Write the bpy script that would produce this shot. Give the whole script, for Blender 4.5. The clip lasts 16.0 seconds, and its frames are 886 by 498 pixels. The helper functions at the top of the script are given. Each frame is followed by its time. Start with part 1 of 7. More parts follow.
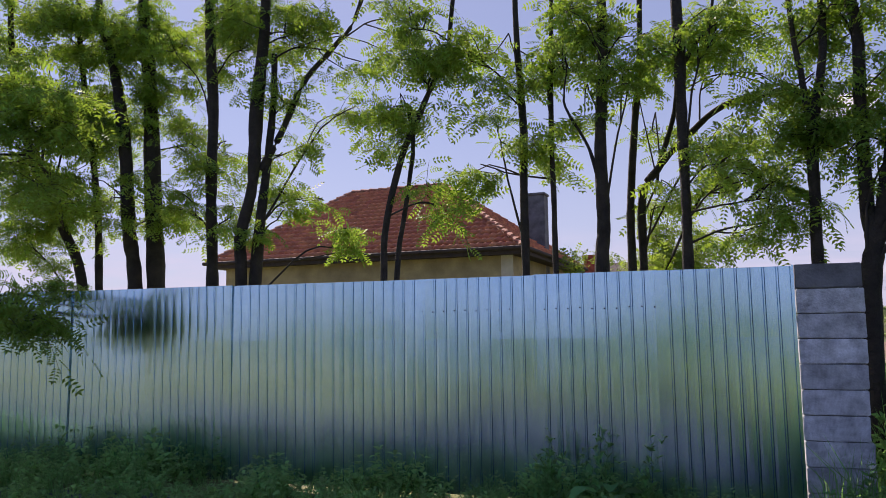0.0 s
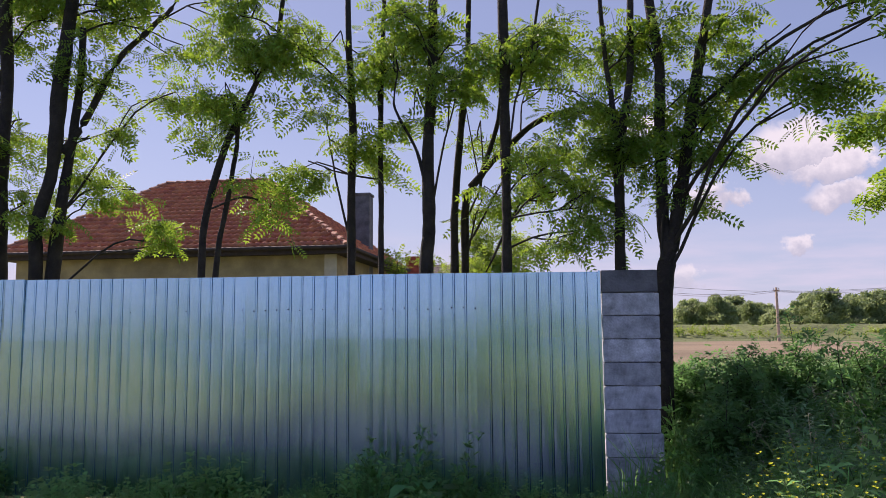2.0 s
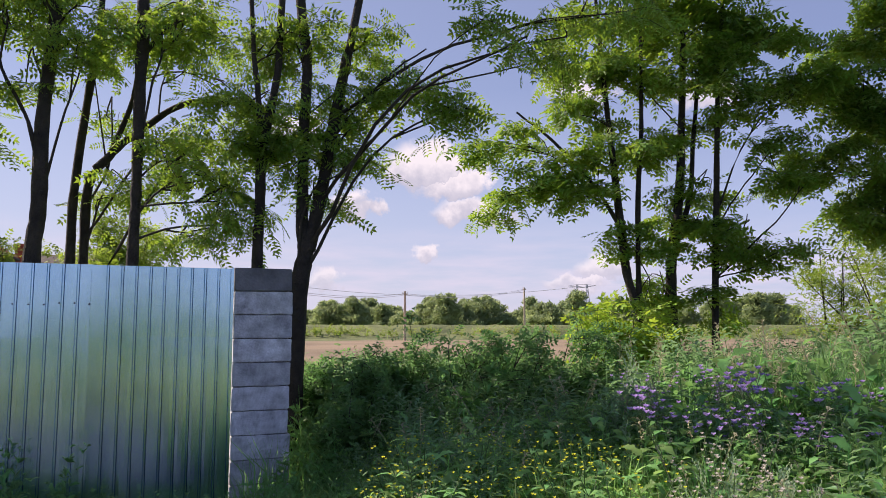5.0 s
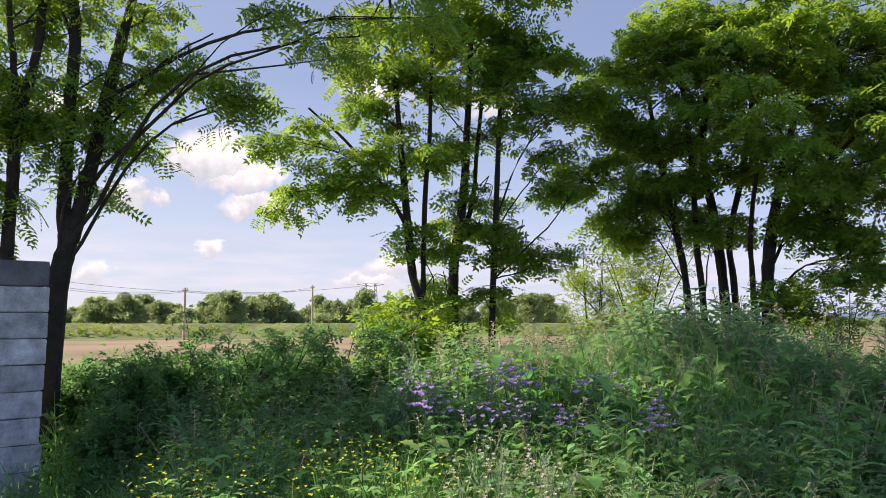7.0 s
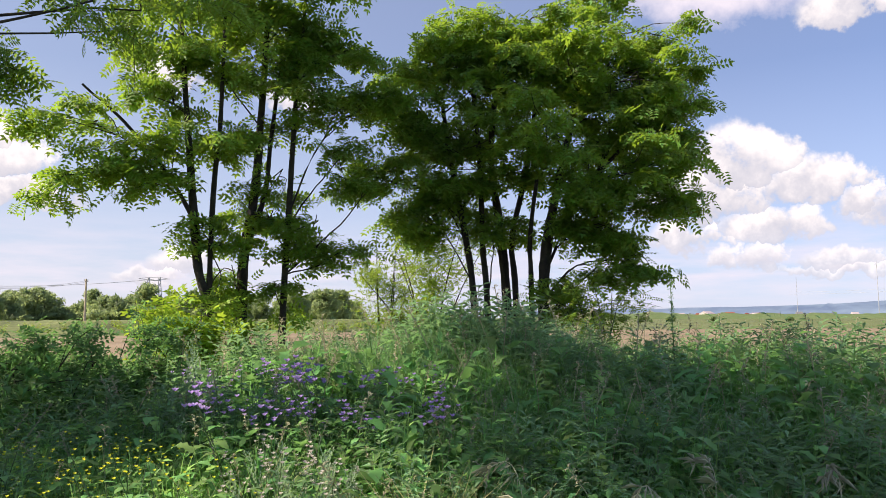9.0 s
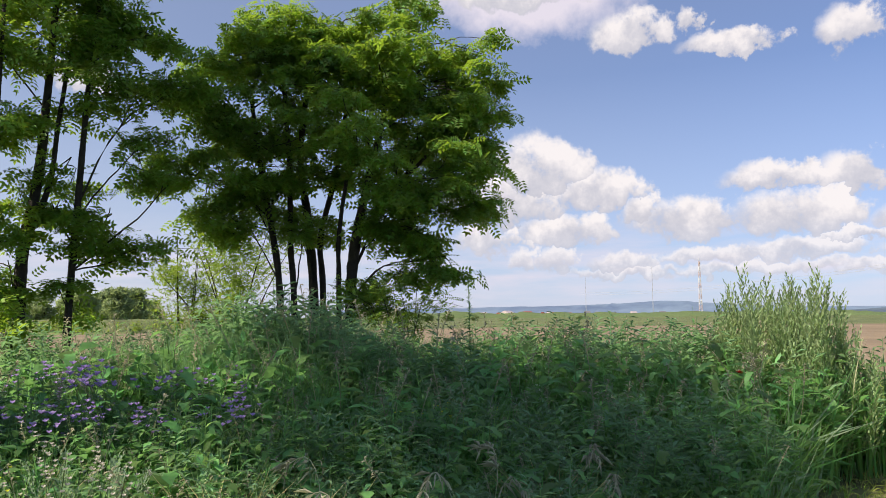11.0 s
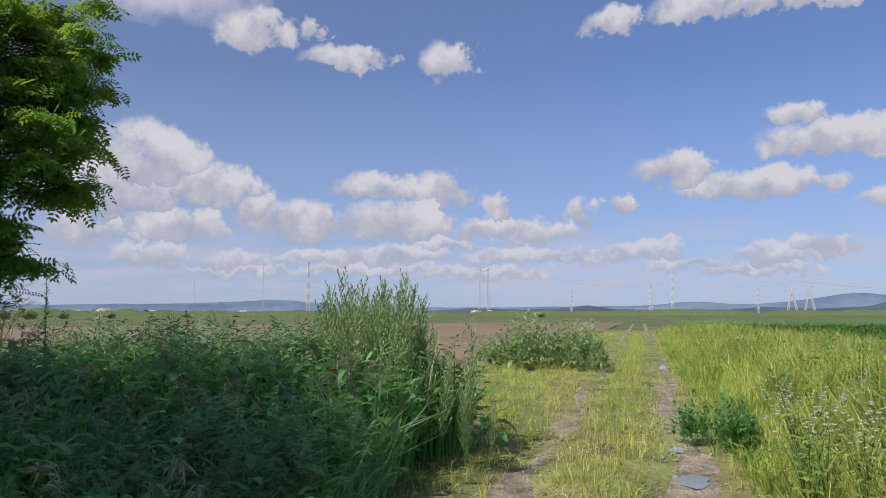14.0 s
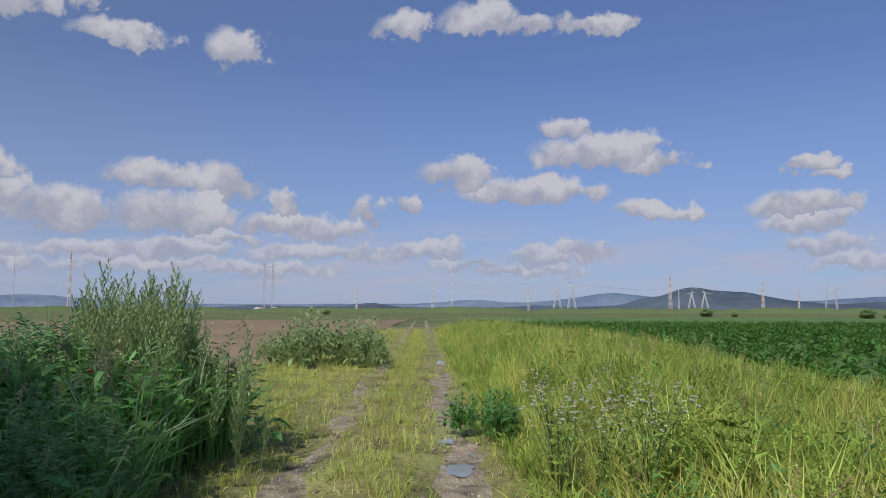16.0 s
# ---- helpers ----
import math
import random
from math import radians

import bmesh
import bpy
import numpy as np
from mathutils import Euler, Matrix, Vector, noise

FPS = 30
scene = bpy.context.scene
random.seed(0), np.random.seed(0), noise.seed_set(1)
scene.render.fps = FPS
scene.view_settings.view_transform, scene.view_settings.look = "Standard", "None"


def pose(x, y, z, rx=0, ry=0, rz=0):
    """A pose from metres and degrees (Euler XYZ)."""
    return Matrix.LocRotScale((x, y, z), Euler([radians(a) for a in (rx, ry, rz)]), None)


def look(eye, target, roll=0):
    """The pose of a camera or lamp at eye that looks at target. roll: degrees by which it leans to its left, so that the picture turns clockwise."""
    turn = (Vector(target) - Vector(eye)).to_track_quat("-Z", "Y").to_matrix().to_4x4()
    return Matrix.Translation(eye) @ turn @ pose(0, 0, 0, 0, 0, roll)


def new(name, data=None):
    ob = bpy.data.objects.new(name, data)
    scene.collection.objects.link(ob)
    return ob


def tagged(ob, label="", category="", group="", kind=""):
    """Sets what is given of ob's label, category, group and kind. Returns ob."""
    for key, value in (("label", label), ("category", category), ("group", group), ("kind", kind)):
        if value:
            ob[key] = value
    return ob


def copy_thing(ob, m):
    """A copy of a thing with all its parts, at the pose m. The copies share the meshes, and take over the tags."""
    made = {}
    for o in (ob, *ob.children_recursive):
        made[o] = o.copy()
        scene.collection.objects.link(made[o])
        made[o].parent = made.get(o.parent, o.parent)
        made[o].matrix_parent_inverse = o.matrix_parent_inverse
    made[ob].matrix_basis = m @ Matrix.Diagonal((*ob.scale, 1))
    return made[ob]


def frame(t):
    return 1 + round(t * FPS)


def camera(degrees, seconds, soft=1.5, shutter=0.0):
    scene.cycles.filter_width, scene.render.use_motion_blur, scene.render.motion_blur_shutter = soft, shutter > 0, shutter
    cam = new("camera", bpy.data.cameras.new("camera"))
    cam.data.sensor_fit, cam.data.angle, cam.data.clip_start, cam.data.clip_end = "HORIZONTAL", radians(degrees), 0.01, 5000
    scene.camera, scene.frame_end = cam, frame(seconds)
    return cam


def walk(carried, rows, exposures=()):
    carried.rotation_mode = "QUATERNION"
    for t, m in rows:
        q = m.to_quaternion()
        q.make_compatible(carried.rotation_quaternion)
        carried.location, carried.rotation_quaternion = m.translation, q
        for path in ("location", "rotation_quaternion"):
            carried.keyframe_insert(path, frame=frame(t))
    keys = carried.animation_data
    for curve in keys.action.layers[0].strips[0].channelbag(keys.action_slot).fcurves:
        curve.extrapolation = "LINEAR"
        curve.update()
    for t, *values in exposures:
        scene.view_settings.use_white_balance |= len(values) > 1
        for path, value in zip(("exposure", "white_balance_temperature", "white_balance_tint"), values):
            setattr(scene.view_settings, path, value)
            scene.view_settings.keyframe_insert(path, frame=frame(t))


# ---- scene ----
cam = camera(61.88, 16.0, 0.9)
PATH = [
    (0, 0.006, 0.031, 1.601, 96.17, 0.71, -0.00),
    (0.5, -0.005, 0.032, 1.609, 96.11, 0.72, -3.21),
    (1, -0.008, 0.035, 1.611, 96.06, 0.64, -6.23),
    (1.5, -0.036, 0.052, 1.604, 96.08, 0.53, -10.04),
    (2, -0.024, 0.064, 1.602, 96.03, 0.47, -13.76),
    (2.5, 0.002, 0.102, 1.594, 96.07, 0.50, -17.52),
    (3, 0.019, 0.119, 1.596, 96.01, 0.45, -21.61),
    (3.5, 0.037, 0.136, 1.595, 96.04, 0.27, -26.69),
    (4, 0.067, 0.161, 1.599, 95.98, 0.17, -31.76),
    (6.5, 0.129, 0.132, 1.600, 95.78, 0.09, -53.31),
    (7, 0.137, 0.141, 1.600, 95.71, 0.13, -57.20),
    (7.5, 0.086, 0.134, 1.597, 95.57, 0.14, -60.78),
    (8, 0.135, 0.158, 1.603, 95.48, 0.20, -64.81),
    (8.5, 0.155, 0.129, 1.598, 95.35, 0.23, -69.08),
    (9, 0.180, 0.099, 1.596, 95.36, 0.30, -72.94),
    (11.5, 0.017, 0.013, 1.591, 95.18, 0.52, -91.50),
    (12, 0.063, -0.001, 1.599, 95.17, 0.52, -95.90),
    (12.5, 0.098, -0.042, 1.598, 95.22, 0.33, -101.48),
    (13, 0.142, -0.076, 1.593, 95.27, 0.21, -107.50),
    (13.5, 0.153, -0.080, 1.598, 95.18, 0.16, -112.74),
    (14, 0.176, -0.083, 1.600, 94.99, 0.06, -117.07),
    (14.5, 0.141, -0.049, 1.603, 94.88, -0.02, -120.91),
    (15, 0.142, -0.041, 1.604, 94.82, -0.09, -124.89),
    (15.5, 0.157, -0.087, 1.604, 94.82, -0.10, -129.23),
    (16, 0.118, -0.129, 1.604, 94.78, -0.15, -133.54),
]
walk(cam, [(t, pose(*r)) for t, *r in PATH], [(0, 0.5, 6700, 28), (4, 0.5, 6700, 27), (6.5, 0.86, 7200, 17), (9, 0.88, 7200, 15), (11.5, 0.52, 6900, 12), (13, 0.15, 6500, 12), (14.5, 0.1, 6400, 13), (16, -0.15, 6300, 13)])

# ---- world, sun ----
SUN_AZ, SUN_EL = 22.0, 42.0


def node(tree, kind, **values):
    n = tree.nodes.new(kind)
    for key, value in values.items():
        n.inputs[key.replace("_", " ")].default_value = value
    return n


def calc(tree, op, a, b=None, c=None, clamp=False):
    n = tree.nodes.new("ShaderNodeMath")
    n.operation, n.use_clamp = op, clamp
    for i, v in enumerate((a, b, c)):
        if v is None:
            continue
        if isinstance(v, (int, float)):
            n.inputs[i].default_value = v
        else:
            tree.links.new(v, n.inputs[i])
    return n.outputs[0]


def ramp(tree, fac, stops, smooth=False):
    n = tree.nodes.new("ShaderNodeValToRGB")
    if smooth:
        n.color_ramp.interpolation = "EASE"
    els = n.color_ramp.elements
    while len(els) < len(stops):
        els.new(0.5)
    for e, (p, c) in zip(els, stops):
        e.position = p
        e.color = (*c, 1) if len(c) == 3 else c
    tree.links.new(fac, n.inputs[0])
    return n.outputs[0]


def blend(tree, fac, a, b, mode="MIX"):
    n = tree.nodes.new("ShaderNodeMix")
    n.data_type, n.blend_type = "RGBA", mode
    for sock, v in ((n.inputs[0], fac), (n.inputs[6], a), (n.inputs[7], b)):
        if isinstance(v, (int, float)):
            sock.default_value = v
        elif isinstance(v, tuple):
            sock.default_value = (*v, 1)
        else:
            tree.links.new(v, sock)
    return n.outputs[2]


# cumulus clouds: azimuth, elevation, half width, half height in degrees
CLOUDS = [
    (-102.4, 20.5, 3.3, 1.8), (-107.0, 21.1, 1.1, 0.9), (-109.6, 19.3, 3.7, 1.0), (-117.4, 18.8, 2.4, 1.8), (-130.6, 21.3, 2.4, 1.2),
    (-137.0, 21.9, 3.9, 1.3), (-141.5, 21.4, 3.9, 1.0), (-145.7, 21.2, 3.1, 0.8), (-94.7, 10.7, 4.8, 2.8), (-100.0, 9.1, 3.9, 1.8),
    (-92.7, 8.6, 3.9, 2.0), (-111.9, 9.6, 3.3, 1.2), (-117.2, 9.5, 2.8, 1.7), (-121.2, 8.0, 1.2, 0.9), (-106.5, 6.9, 3.9, 1.3),
    (-113.3, 6.8, 3.7, 1.4), (-103.2, 7.6, 1.3, 1.1), (-97.3, 6.3, 3.3, 1.0), (-91.0, 5.8, 2.0, 1.0), (-93.9, 4.1, 1.0, 0.7),
    (-96.4, 4.1, 1.3, 1.0), (-127.8, 7.5, 1.2, 0.9), (-131.2, 7.9, 1.0, 0.6), (-134.7, 10.4, 3.1, 1.5), (-140.3, 9.1, 5.7, 1.2),
    (-145.7, 11.8, 5.7, 1.5), (-142.8, 13.8, 2.0, 1.0), (-150.0, 11.0, 3.1, 1.0), (-132.9, 4.5, 3.1, 0.7), (-144.0, 4.7, 2.1, 0.7),
    (-141.2, 4.0, 2.2, 0.7), (-148.6, 7.5, 1.7, 0.6), (-124.3, 6.0, 2.4, 0.8), (-120.7, 6.3, 2.0, 0.7), (-121.6, 4.3, 2.6, 0.5),
    (-126.0, 4.3, 2.6, 0.5), (-107.8, 4.3, 3.1, 0.5), (-113.7, 4.4, 3.5, 0.6), (-111.2, 3.2, 5.3, 0.4), (-119.9, 3.1, 3.9, 0.4),
    (-135.8, 3.5, 3.1, 0.4), (-139.8, 3.0, 3.9, 0.4), (-117.2, 5.3, 2.6, 0.4), (-101.7, 3.1, 3.9, 0.4), (-101.3, 3.8, 1.8, 0.6),
    (-160.1, 10.3, 1.8, 0.7), (-161.8, 9.6, 1.3, 0.5), (-159.6, 7.4, 2.8, 0.8), (-160.0, 6.2, 2.6, 0.7), (-148.9, 7.4, 1.5, 0.5),
    (-151.9, 7.1, 1.3, 0.5), (-160.6, 4.5, 2.0, 0.6), (-163.3, 3.3, 2.6, 0.5), (-93.5, 23.8, 6.0, 1.2),
    (-102.5, 24.5, 6.5, 0.8), (-39.7, 11.8, 3.7, 2.2), (-41.8, 10.5, 3.1, 1.8), (-43.5, 8.6, 2.6, 0.8), (-39.7, 5.4, 0.9, 0.6),
    (-29.5, 14.3, 1.8, 1.5), (-34.0, 9.0, 1.8, 0.9), (-32.0, 3.2, 1.3, 0.9), (-53.8, 4.1, 2.2, 0.9), (-51.7, 17.6, 3.1, 1.5),
    (-50.9, 2.9, 1.8, 0.6), (-28.7, 14.5, 1.5, 1.5), (-61.1, 16.5, 2.6, 1.3), (16.7, 21.3, 2.6, 1.8)
]


def cloud_group():
    g = bpy.data.node_groups.new("cloud_puff", "ShaderNodeTree")
    for name in ("az", "el", "field", "height", "a", "e", "ra", "re"):
        g.interface.new_socket(name, in_out="INPUT", socket_type="NodeSocketFloat")
    for name in ("field", "height"):
        g.interface.new_socket(name, in_out="OUTPUT", socket_type="NodeSocketFloat")
    i, o = g.nodes.new("NodeGroupInput").outputs, g.nodes.new("NodeGroupOutput").inputs
    u = calc(g, "DIVIDE", calc(g, "SUBTRACT", i["az"], i["a"]), i["ra"])
    v = calc(g, "DIVIDE", calc(g, "SUBTRACT", i["el"], i["e"]), i["re"])
    flat = calc(g, "MAXIMUM", v, calc(g, "MULTIPLY", v, -1.6))
    f = calc(g, "SUBTRACT", 1.0, calc(g, "MULTIPLY_ADD", u, u, calc(g, "MULTIPLY", flat, flat)))
    more = calc(g, "GREATER_THAN", f, i["field"])
    step = calc(g, "SUBTRACT", v, i["height"])
    g.links.new(calc(g, "MAXIMUM", f, i["field"]), o["field"])
    g.links.new(calc(g, "MULTIPLY_ADD", step, more, i["height"]), o["height"])
    return g


def make_world():
    w = bpy.data.worlds.new("sky")
    scene.world = w
    w.use_nodes = True
    t = w.node_tree
    t.nodes.clear()
    sky = t.nodes.new("ShaderNodeTexSky")
    sky.sky_type, sky.sun_disc = "NISHITA", False
    sky.sun_elevation, sky.sun_rotation = radians(SUN_EL), radians(-SUN_AZ)
    sky.air_density, sky.dust_density, sky.ozone_density = 1.0, 0.3, 3.5
    coord = t.nodes.new("ShaderNodeTexCoord").outputs["Generated"]
    xyz = t.nodes.new("ShaderNodeSeparateXYZ")
    t.links.new(coord, xyz.inputs[0])
    noise_big = node(t, "ShaderNodeTexNoise", Scale=20.0, Detail=7.0, Roughness=0.62)
    noise_fine = node(t, "ShaderNodeTexNoise", Scale=34.0, Detail=4.0, Roughness=0.6)
    for n in (noise_big, noise_fine):
        t.links.new(coord, n.inputs["Vector"])
    to_deg = 180 / math.pi
    az = calc(t, "MULTIPLY", calc(t, "ARCTAN2", calc(t, "MULTIPLY", xyz.outputs[0], -1.0), xyz.outputs[1]), to_deg)
    el = calc(t, "MULTIPLY", calc(t, "ARCSINE", xyz.outputs[2]), to_deg)
    wob = calc(t, "SUBTRACT", noise_big.outputs[0], 0.5)
    azw = calc(t, "MULTIPLY_ADD", wob, 7.0, az)
    wob2 = calc(t, "SUBTRACT", noise_fine.outputs[0], 0.5)
    el_w = calc(t, "MULTIPLY_ADD", wob2, 2.6, el)
    group = cloud_group()
    field, height = -3.0, 0.0
    for a, e, ra, re in CLOUDS:
        n = t.nodes.new("ShaderNodeGroup")
        n.node_tree = group
        t.links.new(azw, n.inputs["az"])
        t.links.new(el_w, n.inputs["el"])
        for key, v in (("field", field), ("height", height)):
            if isinstance(v, float):
                n.inputs[key].default_value = v
            else:
                t.links.new(v, n.inputs[key])
        for key, v in (("a", a), ("e", e), ("ra", ra * (1.15 if e > 9 else 1.5)), ("re", re * (1.25 if e > 9 else 1.75))):
            n.inputs[key].default_value = v
        field, height = n.outputs["field"], n.outputs["height"]
    puffs = calc(t, "SUBTRACT", calc(t, "MULTIPLY_ADD", noise_fine.outputs[0], 0.45, calc(t, "MULTIPLY", noise_big.outputs[0], 1.15)), 0.8)
    body = calc(t, "MULTIPLY_ADD", puffs, 2.0, calc(t, "MAXIMUM", field, -1.5))
    dense = ramp(t, body, [(0.05, (0, 0, 0)), (0.7, (0.96, 0.96, 0.96))], True)
    dense = calc(t, "MULTIPLY", dense, calc(t, "MULTIPLY_ADD", el, 0.085, 0.42, clamp=True))
    # thin veil towards the horizon
    low = calc(t, "SUBTRACT", 1.0, calc(t, "DIVIDE", calc(t, "ABSOLUTE", calc(t, "SUBTRACT", el, 3.2)), 4.6), clamp=True)
    stretch = t.nodes.new("ShaderNodeMapping")
    stretch.inputs["Scale"].default_value = (9, 9, 60)
    t.links.new(coord, stretch.inputs[0])
    veil_noise = node(t, "ShaderNodeTexNoise", Scale=1.0, Detail=5.0, Roughness=0.55)
    t.links.new(stretch.outputs[0], veil_noise.inputs["Vector"])
    veil = calc(t, "MULTIPLY", low, calc(t, "MULTIPLY_ADD", veil_noise.outputs[0], 3.0, -1.1, clamp=True))
    tone = calc(t, "MULTIPLY_ADD", puffs, 1.1, calc(t, "MULTIPLY_ADD", height, 0.62, 0.46), clamp=True)
    colour = ramp(t, tone, [(0.0, (4.3, 4.6, 5.7)), (0.42, (5.7, 5.85, 6.7)), (0.8, (8.1, 8.0, 8.4))])
    haze = calc(t, "MULTIPLY", veil, 0.85)
    air = sky.outputs[0]
    mist = calc(t, "MULTIPLY_ADD", calc(t, "SUBTRACT", 1.0, calc(t, "DIVIDE", calc(t, "ABSOLUTE", el), 18.0), clamp=True), 0.50, 0.16)
    # paler air on the sun's side
    sunward = calc(t, "MULTIPLY_ADD", xyz.outputs[1], 0.6, calc(t, "MULTIPLY_ADD", xyz.outputs[0], -0.06, 0.45), clamp=True)
    mist = calc(t, "MULTIPLY_ADD", sunward, 0.2, mist)
    air = blend(t, 1.0, air, blend(t, sunward, (0.77, 0.94, 1.28), (0.80, 0.84, 0.94)), "MULTIPLY")
    air = blend(t, mist, air, blend(t, sunward, (4.8, 5.9, 8.7), (5.2, 5.8, 7.3)))
    # one broad soft grey cloud high up
    du, dv = calc(t, "DIVIDE", calc(t, "ADD", azw, 95.0), 10.0), calc(t, "DIVIDE", calc(t, "SUBTRACT", el_w, 25.0), 4.6)
    soft = calc(t, "SUBTRACT", 1.0, calc(t, "MULTIPLY_ADD", du, du, calc(t, "MULTIPLY", dv, dv)), clamp=True)
    haze = calc(t, "MAXIMUM", haze, calc(t, "MULTIPLY", soft, 1.5, clamp=True))
    out = blend(t, haze, air, (6.6, 6.5, 7.8))
    out = blend(t, dense, out, colour)
    bg = node(t, "ShaderNodeBackground", Strength=0.074)
    t.links.new(out, bg.inputs[0])
    end = t.nodes.new("ShaderNodeOutputWorld")
    t.links.new(bg.outputs[0], end.inputs[0])


make_world()
sun = new("sun", bpy.data.lights.new("sun", "SUN"))
sun.data.energy, sun.data.angle, sun.data.color = 5.0, radians(0.55), (1.0, 0.93, 0.8)
a, e = radians(SUN_AZ), radians(SUN_EL)
sun.matrix_world = look((0, 0, 60), (math.sin(a) * math.cos(e), -math.cos(a) * math.cos(e), 60 - math.sin(e)))


# ---- materials ----
def material(name, base, rough=0.7, metal=0.0, var=0.15, scale=6.0, fine=60.0, bump=0.3, dist=0.01, second=None,
             island=0.0, shine=0.5, through_light=None, through_part=0.46):
    m = bpy.data.materials.new(name)
    m.use_nodes = True
    t = m.node_tree
    p = t.nodes["Principled BSDF"]
    coord = t.nodes.new("ShaderNodeTexCoord").outputs["Object"]
    n1 = node(t, "ShaderNodeTexNoise", Scale=scale, Detail=5.0, Roughness=0.6)
    n2 = node(t, "ShaderNodeTexNoise", Scale=fine, Detail=3.0, Roughness=0.6)
    for n in (n1, n2):
        t.links.new(coord, n.inputs["Vector"])
    dark = tuple(c * (1 - var * 1.6) for c in base)
    light = tuple(min(1, c * (1 + var * 1.4)) for c in base)
    col = ramp(t, n1.outputs[0], [(0.3, dark), (0.7, second or light)])
    col = blend(t, 0.5, col, ramp(t, n2.outputs[0], [(0.3, (1 - var,) * 3), (0.7, (1 + var * 0.6,) * 3)]), "MULTIPLY")
    if island:
        geo = t.nodes.new("ShaderNodeNewGeometry").outputs["Random Per Island"]
        geo = calc(t, "FRACT", calc(t, "ADD", geo, t.nodes.new("ShaderNodeObjectInfo").outputs["Random"]))
        hue = t.nodes.new("ShaderNodeHueSaturation")
        t.links.new(calc(t, "MULTIPLY_ADD", geo, island * 0.07, 0.5 - island * 0.035), hue.inputs["Hue"])
        t.links.new(calc(t, "MULTIPLY_ADD", geo, island, 1 - island * 0.5), hue.inputs["Value"])
        t.links.new(col, hue.inputs["Color"])
        col = hue.outputs[0]
    t.links.new(col, p.inputs["Base Color"])
    p.inputs["Metallic"].default_value = metal
    p.inputs["Specular IOR Level"].default_value = shine
    t.links.new(calc(t, "MULTIPLY_ADD", n2.outputs[0], 0.25, rough - 0.12), p.inputs["Roughness"])
    if bump:
        b = node(t, "ShaderNodeBump", Strength=bump, Distance=dist)
        t.links.new(n2.outputs[0], b.inputs["Height"])
        t.links.new(b.outputs[0], p.inputs["Normal"])
    if through_light:
        tr = t.nodes.new("ShaderNodeBsdfTranslucent")
        tint = blend(t, 0.75, col, through_light)
        t.links.new(tint, tr.inputs[0])
        mix = node(t, "ShaderNodeMixShader", Fac=through_part)
        t.links.new(p.outputs[0], mix.inputs[1])
        t.links.new(tr.outputs[0], mix.inputs[2])
        t.links.new(mix.outputs[0], t.nodes["Material Output"].inputs[0])
    return m


def leafy(name, base, glow, island=0.7, through_part=0.46):
    return material(name, base, 0.55, var=0.2, scale=0.8, fine=9.0, bump=0, island=island, through_light=glow, shine=0.35, through_part=through_part)


LOCUST = leafy("locust_leaf", (0.105, 0.205, 0.042), (0.48, 0.70, 0.058), 1.0, 0.41)
BUSH = leafy("bush_leaf", (0.13, 0.21, 0.04), (0.48, 0.66, 0.07))
WEED = leafy("weed_leaf", (0.15, 0.31, 0.10), (0.27, 0.55, 0.15), 1.0, 0.5)
GREY_WEED = leafy("mugwort_leaf", (0.185, 0.305, 0.155), (0.28, 0.50, 0.19), 0.9)
GRASS = leafy("grass_blade", (0.17, 0.35, 0.10), (0.30, 0.58, 0.15), 1.0, 0.5)
YELLOW_GRASS = leafy("sunlit_grass_blade", (0.44, 0.47, 0.12), (0.60, 0.66, 0.14), 1.2, 0.34)
STRAW = leafy("straw", (0.50, 0.44, 0.23), (0.5, 0.44, 0.2), 0.9)
PALE_STRAW = leafy("pale_oat_straw", (0.52, 0.50, 0.36), (0.50, 0.48, 0.33), 0.4, 0.35)
NETTLE = leafy("fence_weed_leaf", (0.23, 0.43, 0.14), (0.42, 0.70, 0.20), 0.9, 0.5)
DRY = leafy("dry_grass_blade", (0.37, 0.35, 0.23), (0.42, 0.40, 0.24), 0.5, 0.3)
OLIVE = leafy("olive_grass_blade", (0.255, 0.34, 0.068), (0.46, 0.58, 0.095), 1.1, 0.34)
SILVERY = leafy("silver_mugwort_leaf", (0.31, 0.41, 0.27), (0.36, 0.54, 0.27), 0.6)
SILVER = leafy("silvery_leaf", (0.30, 0.40, 0.20), (0.46, 0.60, 0.23), 0.7)
CROP = leafy("crop_leaf", (0.085, 0.19, 0.045), (0.19, 0.38, 0.06))
# leaves kept darker to put the trees' shadow into their colour
BRAMBLE = leafy("shade_dark_bramble_leaf", (0.10, 0.205, 0.075), (0.22, 0.45, 0.13), 0.9, 0.5)
FLUFF = leafy("thistle_fluff", (0.62, 0.57, 0.52), (0.6, 0.56, 0.5), 0.5)
BARK = material("bark", (0.038, 0.030, 0.024), 0.9, var=0.35, scale=5, fine=38, bump=0.9, dist=0.03)
TWIG = material("twig_bark", (0.042, 0.034, 0.026), 0.9, var=0.3, fine=50, bump=0.4)
STEM = material("green_stem", (0.10, 0.17, 0.05), 0.6, var=0.2, bump=0)
PURPLE = leafy("purple_petal", (0.50, 0.36, 0.72), (0.56, 0.40, 0.80), 0.4)
YELLOW = leafy("yellow_petal", (0.80, 0.78, 0.07), (0.80, 0.80, 0.08), 0.2)
WHITE = leafy("white_petal", (0.80, 0.80, 0.74), (0.8, 0.8, 0.7), 0.15)
RED = leafy("red_petal", (0.75, 0.04, 0.02), (0.8, 0.08, 0.03), 0.2)
SOIL = material("earth_with_grass", (0.21, 0.19, 0.075), 0.95, var=0.35, scale=0.9, fine=9, bump=0.9, dist=0.06, second=(0.29, 0.31, 0.10))
